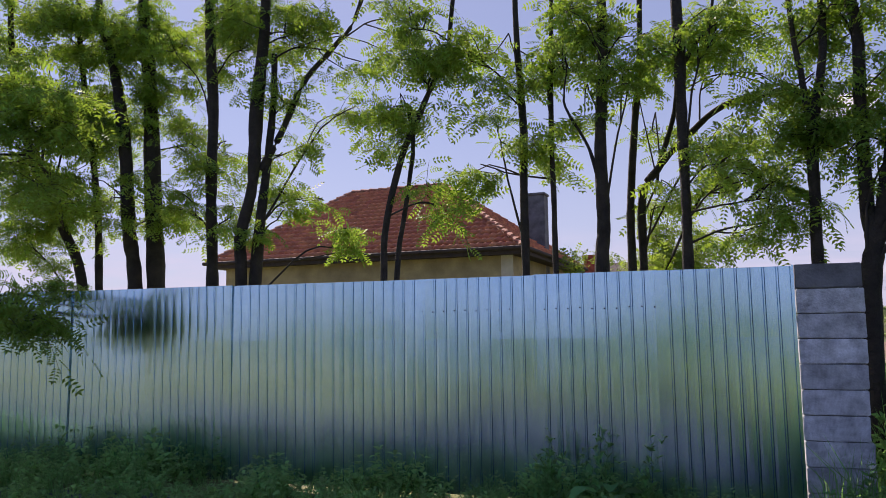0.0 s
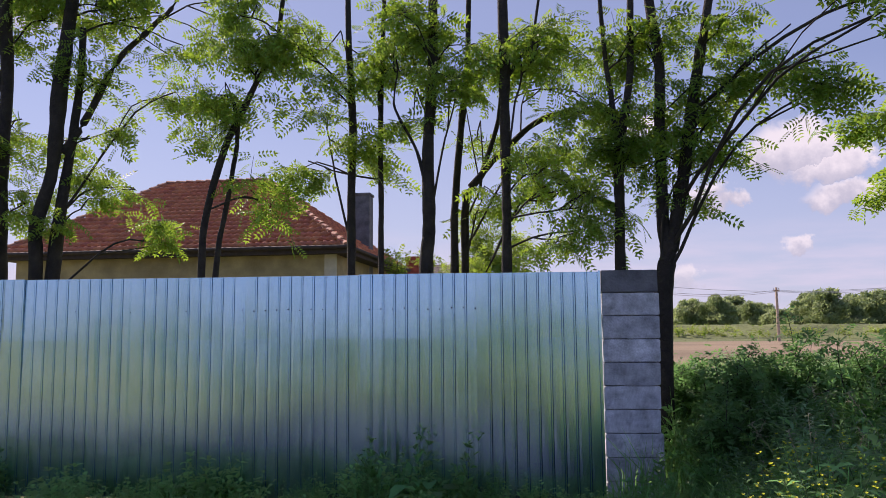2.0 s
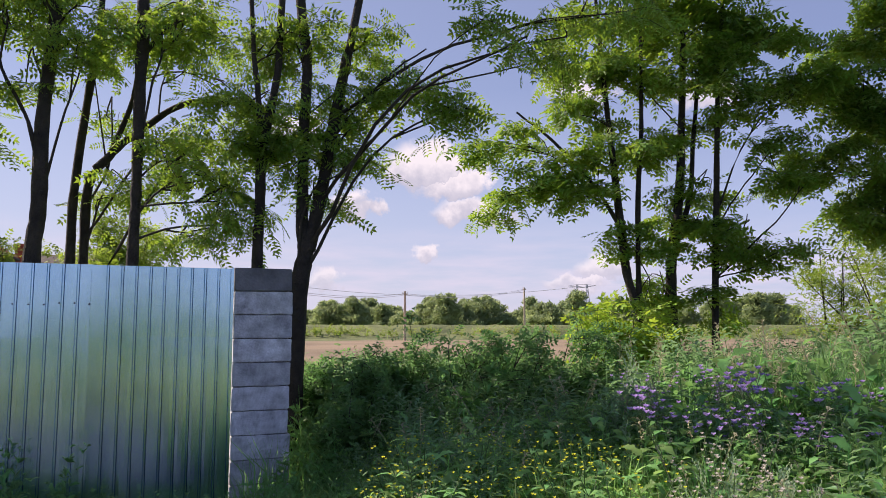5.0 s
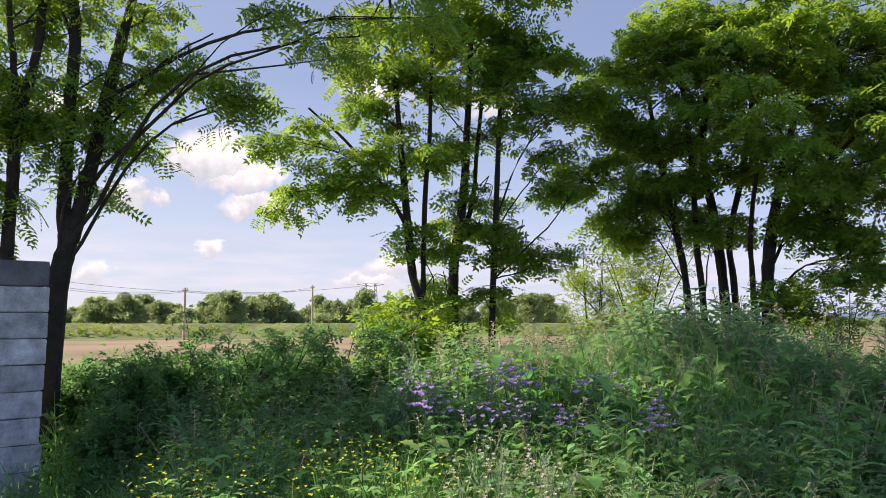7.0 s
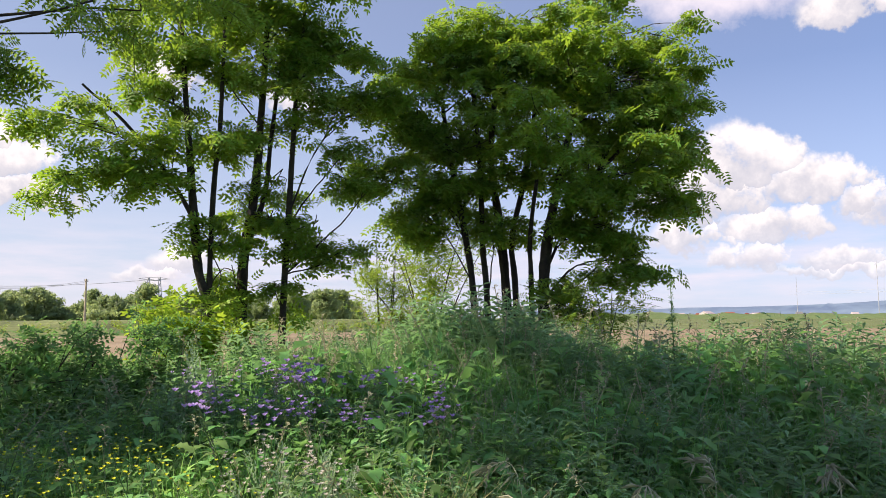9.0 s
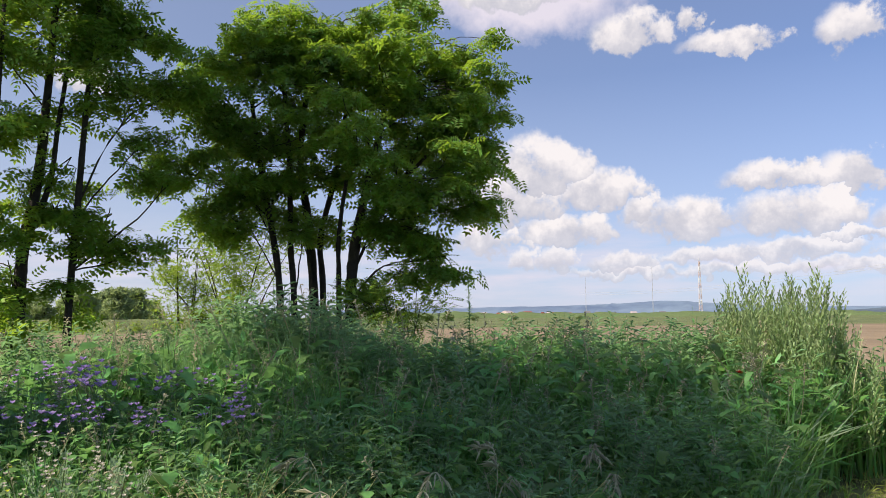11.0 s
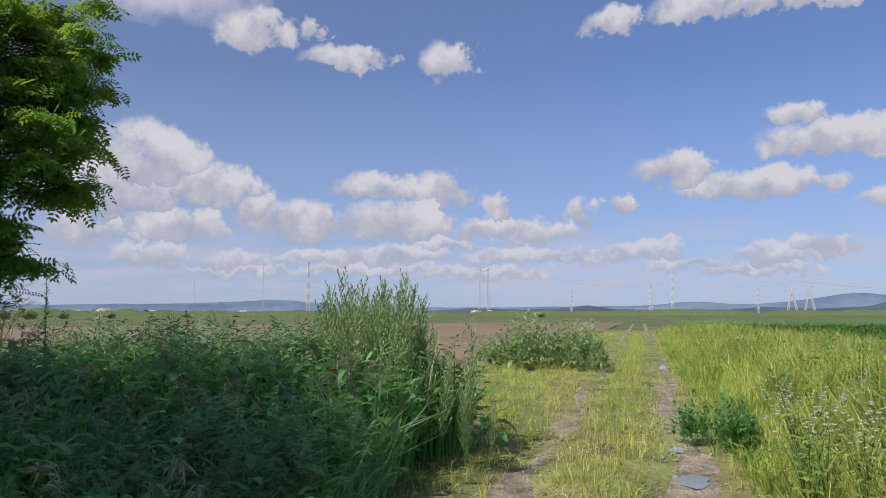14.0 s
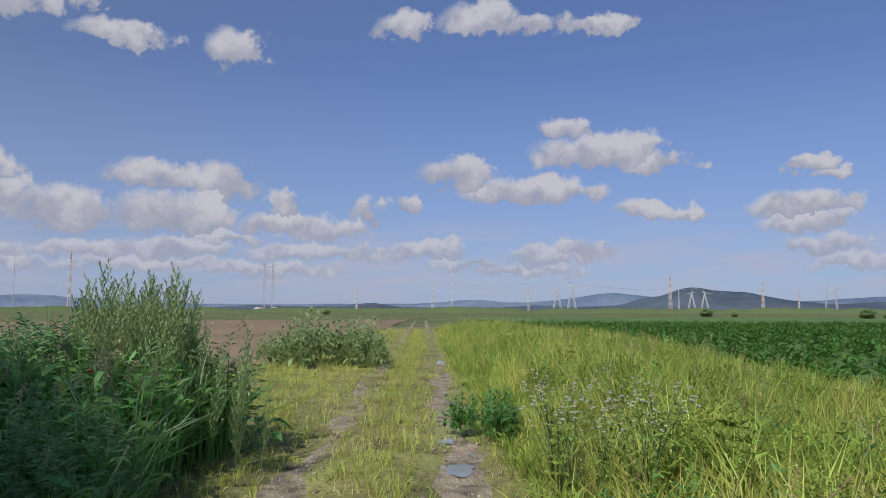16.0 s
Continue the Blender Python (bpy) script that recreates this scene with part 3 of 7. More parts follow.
def make_track():
    for side in (-0.8, 0.8):
        rng = np.random.default_rng(int(side * 10 + 40))
        n = 150
        s = np.concatenate([np.linspace(-7, 25, 110), np.geomspace(25.5, 110, 40)])
        wob = 0.06 * np.sin(s * 0.7 + side) + 0.05 * np.sin(s * 1.9)
        rows = []
        for k, f in enumerate((-1, -0.6, 0, 0.6, 1)):
            half = np.maximum(0.02, 0.21 + 0.12 * np.sin(s * 1.3 + side * 3) + 0.07 * np.sin(s * 3.1) + rng.normal(0, 0.04, n)) * (1.0 if side > 0 else 0.8)
            l = side + wob + f * half
            p = TRACK_O + s[:, None] * TRACK_H + l[:, None] * TRACK_R
            z = ground_height(p[:, 0], p[:, 1]) + (0.012 if abs(f) < 1 else -0.02)
            rows.append(np.column_stack([p, z + rng.normal(0, 0.006, n)]))
        V = np.concatenate(rows)
        T = []
        for k in range(4):
            for i in range(n - 1):
                a, b, c, d = k * n + i, k * n + i + 1, (k + 1) * n + i + 1, (k + 1) * n + i
                T += [(a, c, b), (a, d, c)]
        ob = new("wheel_rut", tri_mesh("wheel_rut", V, T, TRACKSOIL, None, True))
        tagged(ob, "bare stony wheel rut of the farm track", "track", kind="structure")
    for s, l, a, b in ((-0.65, 0.74, 0.3, 0.19), (1.0, 0.7, 0.2, 0.1), (15.2, 0.9, 0.9, 0.22), (0.1, 0.95, 0.1, 0.05), (24, -0.75, 1.6, 0.2)):
        bm = bmesh.new()
        rng = np.random.default_rng(int(s * 7 + 90))
        ring = []
        for k in range(28):
            t = k / 28 * 2 * math.pi
            q = 1 + 0.16 * math.sin(3 * t + s) + 0.08 * math.sin(7 * t)
            p = track_point(s + a * q * math.cos(t), l + b * q * math.sin(t))
            ring.append(bm.verts.new((p.x, p.y, -0.018)))
        bm.faces.new(ring)
        ob = part("puddle", bm, WATER)
        tagged(ob, "shallow puddle of rain water in the wheel rut", "puddle", "puddles", kind="structure")
    rng = np.random.default_rng(77)
    bm = bmesh.new()
    bmesh.ops.create_icosphere(bm, subdivisions=1, radius=0.5)
    tv, tt = np.array([v.co for v in bm.verts]), np.array([[v.index for v in f.verts] for f in bm.faces])
    bm.free()
    n = 1700
    s, side = -6 + 26 * rng.random(n) ** 1.4, rng.choice([-0.8, 0.8, 0.8], n)
    l = side + rng.normal(0, 0.17, n)
    wet = (np.abs(s + 0.65) < 0.4) & (np.abs(l - 0.75) < 0.24)
    s = np.where(wet, s + 1.3, s)
    p = TRACK_O + s[:, None] * TRACK_H + l[:, None] * TRACK_R
    pos = np.column_stack([p, ground_height(p[:, 0], p[:, 1]) + 0.012])
    v, t = place((tv, tt), pos, rng.normal(0, 1, (n, 3)), np.tile([0, 0, 1.0], (n, 1)), (0.012 + 0.05 * rng.random((n, 1)) ** 2.2) * np.array([1.0, 0.9, 0.55]))
    ob = new("track_stones", tri_mesh("track_stones", v, t, STONE))
    tagged(ob, "small grey stones scattered in the wheel ruts", "stones", kind="stuff")


make_track()


# added strip, hardly seen itself; darkens the lower part of the fence's reflection
def make_mirrored_strip():
    n, rng = 60, np.random.default_rng(21)
    s = np.linspace(-4.5, 34, n)
    rows = []
    for o in (0.9, 2.3, 3.7, 5.4, 6.0):
        edge = 0.12 * np.sin(s * 1.7 + o) * (o in (0.9, 6.0))
        p = np.stack([3.0 - 0.948 * s - 0.318 * (o + edge), 6.33 + 0.318 * s - 0.948 * (o + edge)], -1)
        rows.append(np.column_stack([p, ground_height(p[:, 0], p[:, 1]) + (0.03 if o in (0.9, 6.0) else 0.045) + rng.normal(0, 0.006, n)]))
    V, T = np.concatenate(rows), []
    for k in range(4):
        for i in range(n - 1):
            a, b, c, d = k * n + i, k * n + i + 1, (k + 1) * n + i + 1, (k + 1) * n + i
            T += [(a, b, c), (a, c, d)]
    ob = new("gravel_road", tri_mesh("gravel_road", V, T, MIRRORED_GRAVEL, None, True))
    tagged(ob, "dark ground strip added for its reflection in the metal fence", "road", kind="structure")


make_mirrored_strip()


# ---- fence ----
def fence_point(s, z=0.0, out=0.0):
    """s metres along the fence from its end by the concrete, out metres in front of it."""
    return Vector((3.0 - 0.948 * s - 0.318 * out, 6.33 + 0.318 * s - 0.948 * out, z))


FENCE_M = Matrix(((-0.948, -0.318, 0, 3.0), (0.318, -0.948, 0, 6.33), (0, 0, 1, 0), (0, 0, 0, 1)))


def make_fence():
    fence = tagged(new("metal_fence"), "galvanised trapezoidal sheet metal fence, shiny and streaked", "fence")
    fence.matrix_world = FENCE_M
    width, rng = 1.112, random.Random(3)
    for k in range(11):
        bm = bmesh.new()
        pitch = width / 10
        prof = []
        for r in range(10):
            x = r * pitch
            bulge = rng.uniform(0.0005, 0.0025)
            prof += [(x + 0.002, 0), (x + 0.005, -0.010), (x + 0.009, 0.002), (x + 0.020, 0.003), (x + 0.023, -0.005), (x + 0.027, 0), (x + 0.055, bulge), (x + 0.09, bulge)]
        prof.append((width + 0.028, 0.0))
        lean = rng.uniform(-0.008, 0.008)
        top = 2.1 + rng.uniform(-0.006, 0.006)
        rows = []
        for z in (0.03, 0.5, 1.0, 1.5, top):
            rows.append([bm.verts.new((x, y + lean * z + 0.0035 * (k % 2) + 0.004 * math.sin(k * 2 + x * 3 + z * 2.3), z)) for x, y in prof])
        for a, b in zip(rows, rows[1:]):
            for i in range(len(prof) - 1):
                bm.faces.new((a[i], a[i + 1], b[i + 1], b[i]))
        back = bmesh.ops.duplicate(bm, geom=bm.verts[:] + bm.edges[:] + bm.faces[:])["geom"]
        for v in back:
            if isinstance(v, bmesh.types.BMVert):
                v.co.y -= 0.0015
        bmesh.ops.reverse_faces(bm, faces=[f for f in back if isinstance(f, bmesh.types.BMFace)])
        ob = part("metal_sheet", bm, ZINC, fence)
        ob.location = (k * width, 0, 0)
        if k < 5:
            for r in range(10):
                if k > 2 and r % 5:
                    continue
                bm = bmesh.new()
                bmesh.ops.create_cone(bm, cap_ends=True, segments=8, radius1=0.0085, radius2=0.006, depth=0.007)
                bmesh.ops.rotate(bm, cent=(0, 0, 0), matrix=Matrix.Rotation(radians(-90), 3, "X"), verts=bm.verts)
                s = part("screw", bm, SCREW, fence)
                s.location = (k * width + r * pitch + 0.036, 0.004, 1.775 + rng.uniform(-0.008, 0.008))
    bm = bmesh.new()
    box(bm, (0, -0.13, 1.72), (12.2, -0.09, 1.78))
    part("back_rail", bm, STEEL, fence, "steel rail behind the sheets")
    bm = bmesh.new()
    box(bm, (-0.004, 0.002, 0.05), (0.012, 0.012, 2.11))
    part("edge_trim", bm, ZINC, fence)


make_fence()


def make_concrete_wall():
    wall = tagged(new("concrete_wall"), "end of a wall of stacked grey concrete blocks beside the metal fence", "wall")
    wall.matrix_world = FENCE_M
    rng = random.Random(8)
    z = 0.0
    for k in range(10):
        h = 0.2115
        bm = bmesh.new()
        dx, dy = rng.uniform(-0.012, 0.012), rng.uniform(-0.006, 0.006)
        box(bm, (-0.52 + dx, -0.20 + dy, z + 0.004), (-0.012 + dx * 0.2, 0.0 + dy, z + h - 0.004), 0.007)
        bmesh.ops.subdivide_edges(bm, edges=[e for e in bm.edges if e.calc_length() > 0.15], cuts=5, use_grid_fill=True)
        for v in bm.verts:
            v.co += Vector([noise.noise(v.co * 9 + Vector((k * 3, 0, i))) for i in (0, 5, 9)]) * 0.004
        part("concrete_block", bm, CONCRETE_DARK if k == 9 else CONCRETE, wall, "darker weathered top block" if k == 9 else "")
        z += h
    bm = bmesh.new()
    box(bm, (-0.49, -0.17, 0.0), (-0.03, -0.03, 2.1))
    part("mortar_core", bm, CONCRETE_DARK, wall)


make_concrete_wall()


# ---- house ----
HOUSE_M = Matrix(((0.93, 0.37, 0, -8.30), (-0.37, 0.93, 0, 26.13), (0, 0, 1, 0), (0, 0, 0, 1)))


def make_house():
    W, D, E, H, L, R = 11.5, 9.5, 4.0, 3.05, 7.15, 3.21
    house = tagged(new("house"), "ochre house with a hipped red clay tile roof behind the trees", "house")
    house.matrix_world = HOUSE_M
    for lo, hi in (((0.45, 0.45, 0), (W - 0.45, 0.75, E - 0.1)), ((0.45, D - 0.75, 0), (W - 0.45, D - 0.45, E - 0.1)),
                   ((W - 0.75, 0.75, 0), (W - 0.45, D - 0.75, E - 0.1)), ((0.45, 0.75, 0), (0.75, D - 0.75, E - 0.1))):
        bm = bmesh.new()
        box(bm, lo, hi)
        part("wall", bm, STUCCO, house)
    bm = bmesh.new()
    box(bm, (W - 0.8, 0.425, 0), (W - 0.42, 0.447, E - 0.12))
    part("corner_plaster", bm, PALE, house, "paler strip at the right wall corner")
    bm = bmesh.new()
    c = [bm.verts.new(p) for p in ((0, 0, E), (W, 0, E), (W, D, E), (0, D, E), (R, D / 2, E + H), (L, D / 2, E + H))]
    for f in ((0, 1, 5, 4), (2, 3, 4, 5), (1, 2, 5), (3, 0, 4), (3, 2, 1, 0)):
        bm.faces.new([c[i] for i in f])
    bmesh.ops.recalc_face_normals(bm, faces=bm.faces)
    roof = part("roof", bm, TILE, house, "red clay tile roof")
    for lo, hi in (((0, -0.05, E - 0.2), (W, 0.0, E + 0.02)), ((W, -0.05, E - 0.2), (W + 0.05, D, E + 0.02))):
        bm = bmesh.new()
        box(bm, lo, hi)
        part("eave_board", bm, TRIM, house, "dark eave board")
    bm = bmesh.new()
    box(bm, (0.02, 0.02, E - 0.18), (W - 0.02, D - 0.02, E - 0.11))
    part("soffit", bm, TRIM, house)
    for a, b in (((-0.1, -0.12), (W + 0.05, -0.12)), ((W + 0.12, -0.1), (W + 0.12, D))):
        v, t = tube_arrays([(a[0], a[1], E - 0.02), (b[0], b[1], E - 0.02)], [0.065, 0.065], 8)
        g = new("gutter", tri_mesh("gutter", v, t, TRIM))
        g.parent = house
    bm = bmesh.new()
    box(bm, (10.37, 4.7, 3.0), (11.05, 5.3, 6.4), 0.02)
    box(bm, (10.33, 4.66, 6.4), (11.09, 5.34, 6.48), 0.01)
    part("chimney", bm, CONCRETE_DARK, house, "tall grey rendered chimney")
    # roof tiles
    w, course = 0.235, 0.33
    tv, tt = [], []
    prof = [(0, 0.0), (0.05, 0.045), (0.10, 0.05), (0.15, 0.018), (0.235, 0.004)]
    for y, lift in ((0, 0.095), (0.37, 0.008)):
        tv += [(x, y, z + lift) for x, z in prof]
    tv += [(x, 0.012, z + 0.005) for x, z in prof]
    for i in range(4):
        tt += [(i, i + 1, i + 6), (i, i + 6, i + 5), (i + 10, i + 11, i + 1), (i + 10, i + 1, i)]
    tv, tt = np.array(tv), np.array(tt)
    tile = tri_mesh("tile", tv, tt, TILE_V)
    pitch = math.atan2(H, D / 2)
    slope = math.hypot(H, D / 2)
    rest, singles = [], 0
    rng = random.Random(12)
    for row in range(int(slope / course)):
        t = row * course
        f = t / slope
        lo, hi = R * f, W - (W - L) * f
        n = int((hi - lo) / w)
        for k in range(n):
            x = lo + (hi - lo - n * w) / 2 + k * w
            m = Matrix.Translation((x, t * math.cos(pitch), E + t * math.sin(pitch) + 0.006)) @ Matrix.Rotation(pitch, 4, "X") @ pose(0, rng.uniform(-.006, .006), 0, rng.uniform(-0.8, 0.8), 0, rng.uniform(-0.8, 0.8))
            if singles < 300 and 4.5 < x < 9.5:
                ob = new("tile", tile)
                ob.parent, ob.matrix_basis = roof, m
                singles += 1
            else:
                rest.append(([tuple(m @ Vector(v)) for v in tv], tt))
    side_pitch = math.atan2(H, W - L)
    side_slope = math.hypot(H, W - L)
    for row in range(int(side_slope / course)):
        t = row * course
        f = t / side_slope
        lo, hi = D / 2 * f, D - D / 2 * f
        for k in range(int((hi - lo) / w)):
            y = lo + k * w
            m = Matrix.Translation((W - t * math.cos(side_pitch), y, E + t * math.sin(side_pitch) + 0.006)) @ Matrix.Rotation(radians(90), 4, "Z") @ Matrix.Rotation(side_pitch, 4, "X")
            rest.append(([tuple(m @ Vector(v)) for v in tv], tt))
    v, t = gather([(np.array(a), b) for a, b in rest])
    ob = new("roof_tiles", tri_mesh("roof_tiles", v, t, TILE_V))
    ob.parent = roof
    tagged(ob, "remaining rows of clay tiles", kind="stuff")
    # cap tiles on the ridge and the hips
    for a, b in (((0, 0, E), (R, D / 2, E + H)), ((R, D / 2, E + H), (L, D / 2, E + H)), ((W, 0, E), (L, D / 2, E + H)), ((W, D, E), (L, D / 2, E + H))):
        a, b = Vector(a), Vector(b)
        n = int((b - a).length / 0.36)
        for k in range(n):
            p, q = a.lerp(b, k / n), a.lerp(b, (k + 1.12) / n)
            ang = np.linspace(0, math.pi, 6)
            d = (b - a).normalized()
            sidev = d.cross(Vector((0, 0, 1))).normalized()
            upv = sidev.cross(d)
            bm = bmesh.new()
            rows = []
            for c0, rad in ((p + upv * 0.05, 0.13), (q + upv * 0.03, 0.10)):
                rows.append([bm.verts.new(c0 + sidev * math.cos(t) * rad + upv * math.sin(t) * rad * 0.8) for t in ang])
            for i in range(5):
                bm.faces.new((rows[0][i], rows[0][i + 1], rows[1][i + 1], rows[1][i]))
            bm.faces.new(rows[0])
            part("cap_tile", bm, CAPTILE, roof)


TILE_V = material("clay_tile_piece", (0.60, 0.205, 0.105), 0.8, var=0.22, scale=2.5, fine=20, bump=0.3, island=0.25)
CAPTILE = material("cap_tile_mortared", (0.40, 0.19, 0.12), 0.85, var=0.25, scale=4, fine=25, bump=0.3)
make_house()


def make_outbuilding():
    m = Matrix.Translation(polar(-10.0, 34)) @ HOUSE_M.to_3x3().to_4x4()
    ob = tagged(new("outbuilding"), "low outbuilding with dark roof and brick chimney", "building")
    ob.matrix_world = m
    bm = bmesh.new()
    box(bm, (-1.2, 0, 0), (3.5, 4, 3.6))
    part("wall", bm, STUCCO, ob)
    bm = bmesh.new()
    c = [bm.verts.new(p) for p in ((-1.4, -0.2, 3.6), (3.7, -0.2, 3.6), (3.7, 4.2, 3.6), (-1.4, 4.2, 3.6), (-1.4, 2, 4.6), (3.7, 2, 4.6))]
    for f in ((0, 1, 5, 4), (2, 3, 4, 5), (1, 2, 5), (3, 0, 4), (3, 2, 1, 0)):
        bm.faces.new([c[i] for i in f])
    part("roof", bm, TRIM, ob)
    bm = bmesh.new()
    box(bm, (0.35, 0.9, 3.7), (0.95, 1.5, 4.75), 0.015)
    box(bm, (0.3, 0.85, 4.75), (1.0, 1.55, 4.92), 0.015)
    part("chimney", bm, BRICK, ob, "red brick chimney")


make_outbuilding()

# ---- locust trees behind the fence and beside the track ----
locust(1,
       [[(-5.32, 11.39, 0.0, 0.096), (-5.49, 11.31, 2.33, 0.077), (-5.77, 11.17, 3.23, 0.072), (-6.13, 10.97, 4.15, 0.062), (-6.37, 10.84, 5.34, 0.048), (-6.48, 10.77, 6.65, 0.038), (-6.56, 10.72, 10.6, 0.015)],
        [(-5.23, 11.43, 0.0, 0.078), (-5.28, 11.41, 2.29, 0.062), (-5.35, 11.38, 3.7, 0.053), (-5.56, 11.28, 5.48, 0.043), (-5.68, 11.22, 6.84, 0.034), (-5.75, 11.18, 10.6, 0.013)]],
       [(-6.18, 10.95, 5.38, 1.06, 0.86, 9.0), (-6.12, 10.98, 3.81, 1.06, 0.86, 9.0), (-5.53, 11.29, 4.58, 0.86, 0.86, 6.0), (-5.8, 11.15, 6.35, 1.25, 0.58, 7.0),
        (-6.09, 11.0, 2.87, 0.67, 0.38, 2.0), (-4.53, 7.81, 2.03, 0.41, 0.28, 2.0), (-4.34, 7.91, 1.79, 0.24, 0.15, 2.0), (-4.55, 7.79, 3.79, 0.69, 0.76, 9.0)], high=2, more=2.1)
locust(2,
       [[(-4.54, 11.17, 0.0, 0.138), (-4.61, 11.14, 2.27, 0.11), (-4.72, 11.1, 3.21, 0.101), (-4.8, 11.06, 4.51, 0.092), (-5.0, 10.97, 5.82, 0.069), (-5.17, 10.89, 6.69, 0.055), (-5.34, 10.81, 10.6, 0.022)],
        [(-4.3, 11.27, 0.0, 0.184), (-4.34, 11.25, 2.27, 0.147), (-4.41, 11.22, 3.66, 0.129), (-4.5, 11.19, 5.44, 0.11), (-4.62, 11.14, 6.79, 0.083), (-4.7, 11.11, 10.6, 0.033)]],
       [(-5.01, 10.97, 6.17, 1.01, 0.64, 7.0), (-4.02, 11.37, 6.14, 0.64, 0.55, 3.0), (-5.18, 10.89, 4.64, 0.64, 0.55, 3.0), (-3.98, 11.38, 4.49, 0.55, 0.46, 2.0),
        (-4.93, 11.0, 3.63, 0.55, 0.55, 2.0), (-4.19, 11.31, 3.32, 0.55, 0.37, 2.0), (-4.54, 11.17, 5.25, 0.74, 0.46, 3.0)], high=2, more=2.1)
locust(3,
       [[(-3.12, 10.1, 0.0, 0.101), (-3.13, 10.09, 2.23, 0.081), (-3.17, 10.08, 3.44, 0.077), (-3.16, 10.09, 4.64, 0.073), (-3.21, 10.07, 5.78, 0.069), (-3.23, 10.06, 6.28, 0.06), (-3.29, 10.04, 10.6, 0.024)]],
       [(-3.51, 9.97, 5.33, 0.48, 0.48, 2.0), (-2.72, 10.21, 5.58, 0.64, 0.48, 3.0), (-3.4, 10.01, 3.19, 0.4, 0.48, 2.0), (-2.99, 10.14, 4.25, 0.48, 0.4, 2.0),
        (-2.83, 10.18, 3.22, 0.4, 0.48, 2.0), (-3.03, 10.13, 6.14, 0.89, 0.4, 4.0)], high=2)
locust(4,
       [[(-2.57, 9.56, 0.0, 0.094), (-2.59, 9.55, 2.23, 0.075), (-2.61, 9.55, 2.82, 0.075), (-2.48, 9.58, 3.49, 0.075), (-2.45, 9.59, 4.48, 0.091), (-2.37, 9.61, 5.42, 0.075), (-2.34, 9.62, 6.06, 0.068), (-2.29, 9.63, 10.6, 0.027)],
        [(-2.48, 9.58, 0.0, 0.104), (-2.42, 9.6, 2.23, 0.083), (-2.31, 9.63, 3.5, 0.057), (-2.21, 9.65, 4.42, 0.045), (-2.19, 9.65, 5.28, 0.038)],
        [(-2.37, 9.61, 3.72, 0.049), (-2.14, 9.67, 4.19, 0.045), (-1.82, 9.73, 4.99, 0.038), (-1.45, 9.79, 5.48, 0.034), (-1.1, 9.84, 6.15, 0.026), (-0.72, 9.9, 8.4, 0.011)]],
       [(-1.97, 9.7, 5.61, 0.83, 0.45, 3.0), (-1.37, 9.81, 5.65, 0.68, 0.53, 2.0), (-1.07, 9.84, 5.26, 0.68, 0.38, 2.0), (-2.1, 9.67, 3.96, 0.53, 0.45, 2.0),
        (-1.66, 9.76, 3.36, 0.45, 0.26, 2.0), (-1.96, 9.7, 4.67, 0.45, 0.38, 2.0), (-1.37, 9.81, 4.53, 0.38, 0.3, 2.0), (-2.16, 9.66, 3.05, 0.38, 0.3, 2.0),
        (-1.14, 9.83, 2.68, 0.23, 0.23, 2.0), (-0.68, 9.88, 5.91, 0.6, 0.38, 2.0)], high=2)
locust(5,
       [[(-0.7, 8.82, 0.0, 0.055), (-0.69, 8.83, 2.19, 0.044), (-0.66, 8.83, 2.84, 0.04), (-0.46, 8.84, 3.67, 0.04), (-0.23, 8.85, 4.23, 0.037), (0.02, 8.85, 4.8, 0.03), (0.2, 8.85, 5.38, 0.027), (0.61, 8.85, 10.5, 0.011)],
        [(-0.59, 8.83, 0.0, 0.042), (-0.54, 8.84, 2.21, 0.034), (-0.45, 8.84, 2.98, 0.03), (-0.35, 8.85, 3.74, 0.027), (-0.39, 8.84, 4.24, 0.02)]],
       [(-0.12, 8.85, 4.66, 0.4, 0.4, 2.0), (-0.33, 8.85, 5.31, 0.61, 0.34, 2.0), (0.09, 8.85, 5.09, 0.34, 0.4, 2.0), (-0.44, 8.84, 3.95, 0.2, 0.34, 2.0),
        (0.03, 8.85, 3.08, 0.12, 0.15, 2.0), (-0.4, 8.84, 4.31, 0.27, 0.27, 2.0)], high=2)
locust(6,
       [[(1.0, 8.68, 0.0, 0.067), (0.99, 8.68, 2.22, 0.053), (0.99, 8.69, 3.14, 0.05), (1.0, 8.68, 3.96, 0.047), (0.96, 8.69, 4.73, 0.04), (0.94, 8.69, 5.59, 0.033), (0.9, 8.69, 10.6, 0.013)],
        [(1.33, 8.64, 0.0, 0.046), (1.33, 8.64, 2.22, 0.037), (1.32, 8.64, 3.13, 0.033), (1.29, 8.65, 4.15, 0.03), (1.32, 8.64, 5.56, 0.027), (1.35, 8.64, 10.6, 0.011)]],
       [(0.85, 8.7, 5.17, 0.6, 0.4, 2.0), (0.56, 8.72, 4.47, 0.47, 0.33, 2.0), (0.69, 8.71, 3.97, 0.4, 0.3, 2.0), (0.48, 8.73, 3.56, 0.27, 0.27, 2.0),
        (1.22, 8.66, 3.68, 0.3, 0.23, 2.0), (0.36, 8.73, 4.97, 0.4, 0.4, 2.0), (1.38, 8.63, 4.92, 0.33, 0.4, 2.0)], high=2)
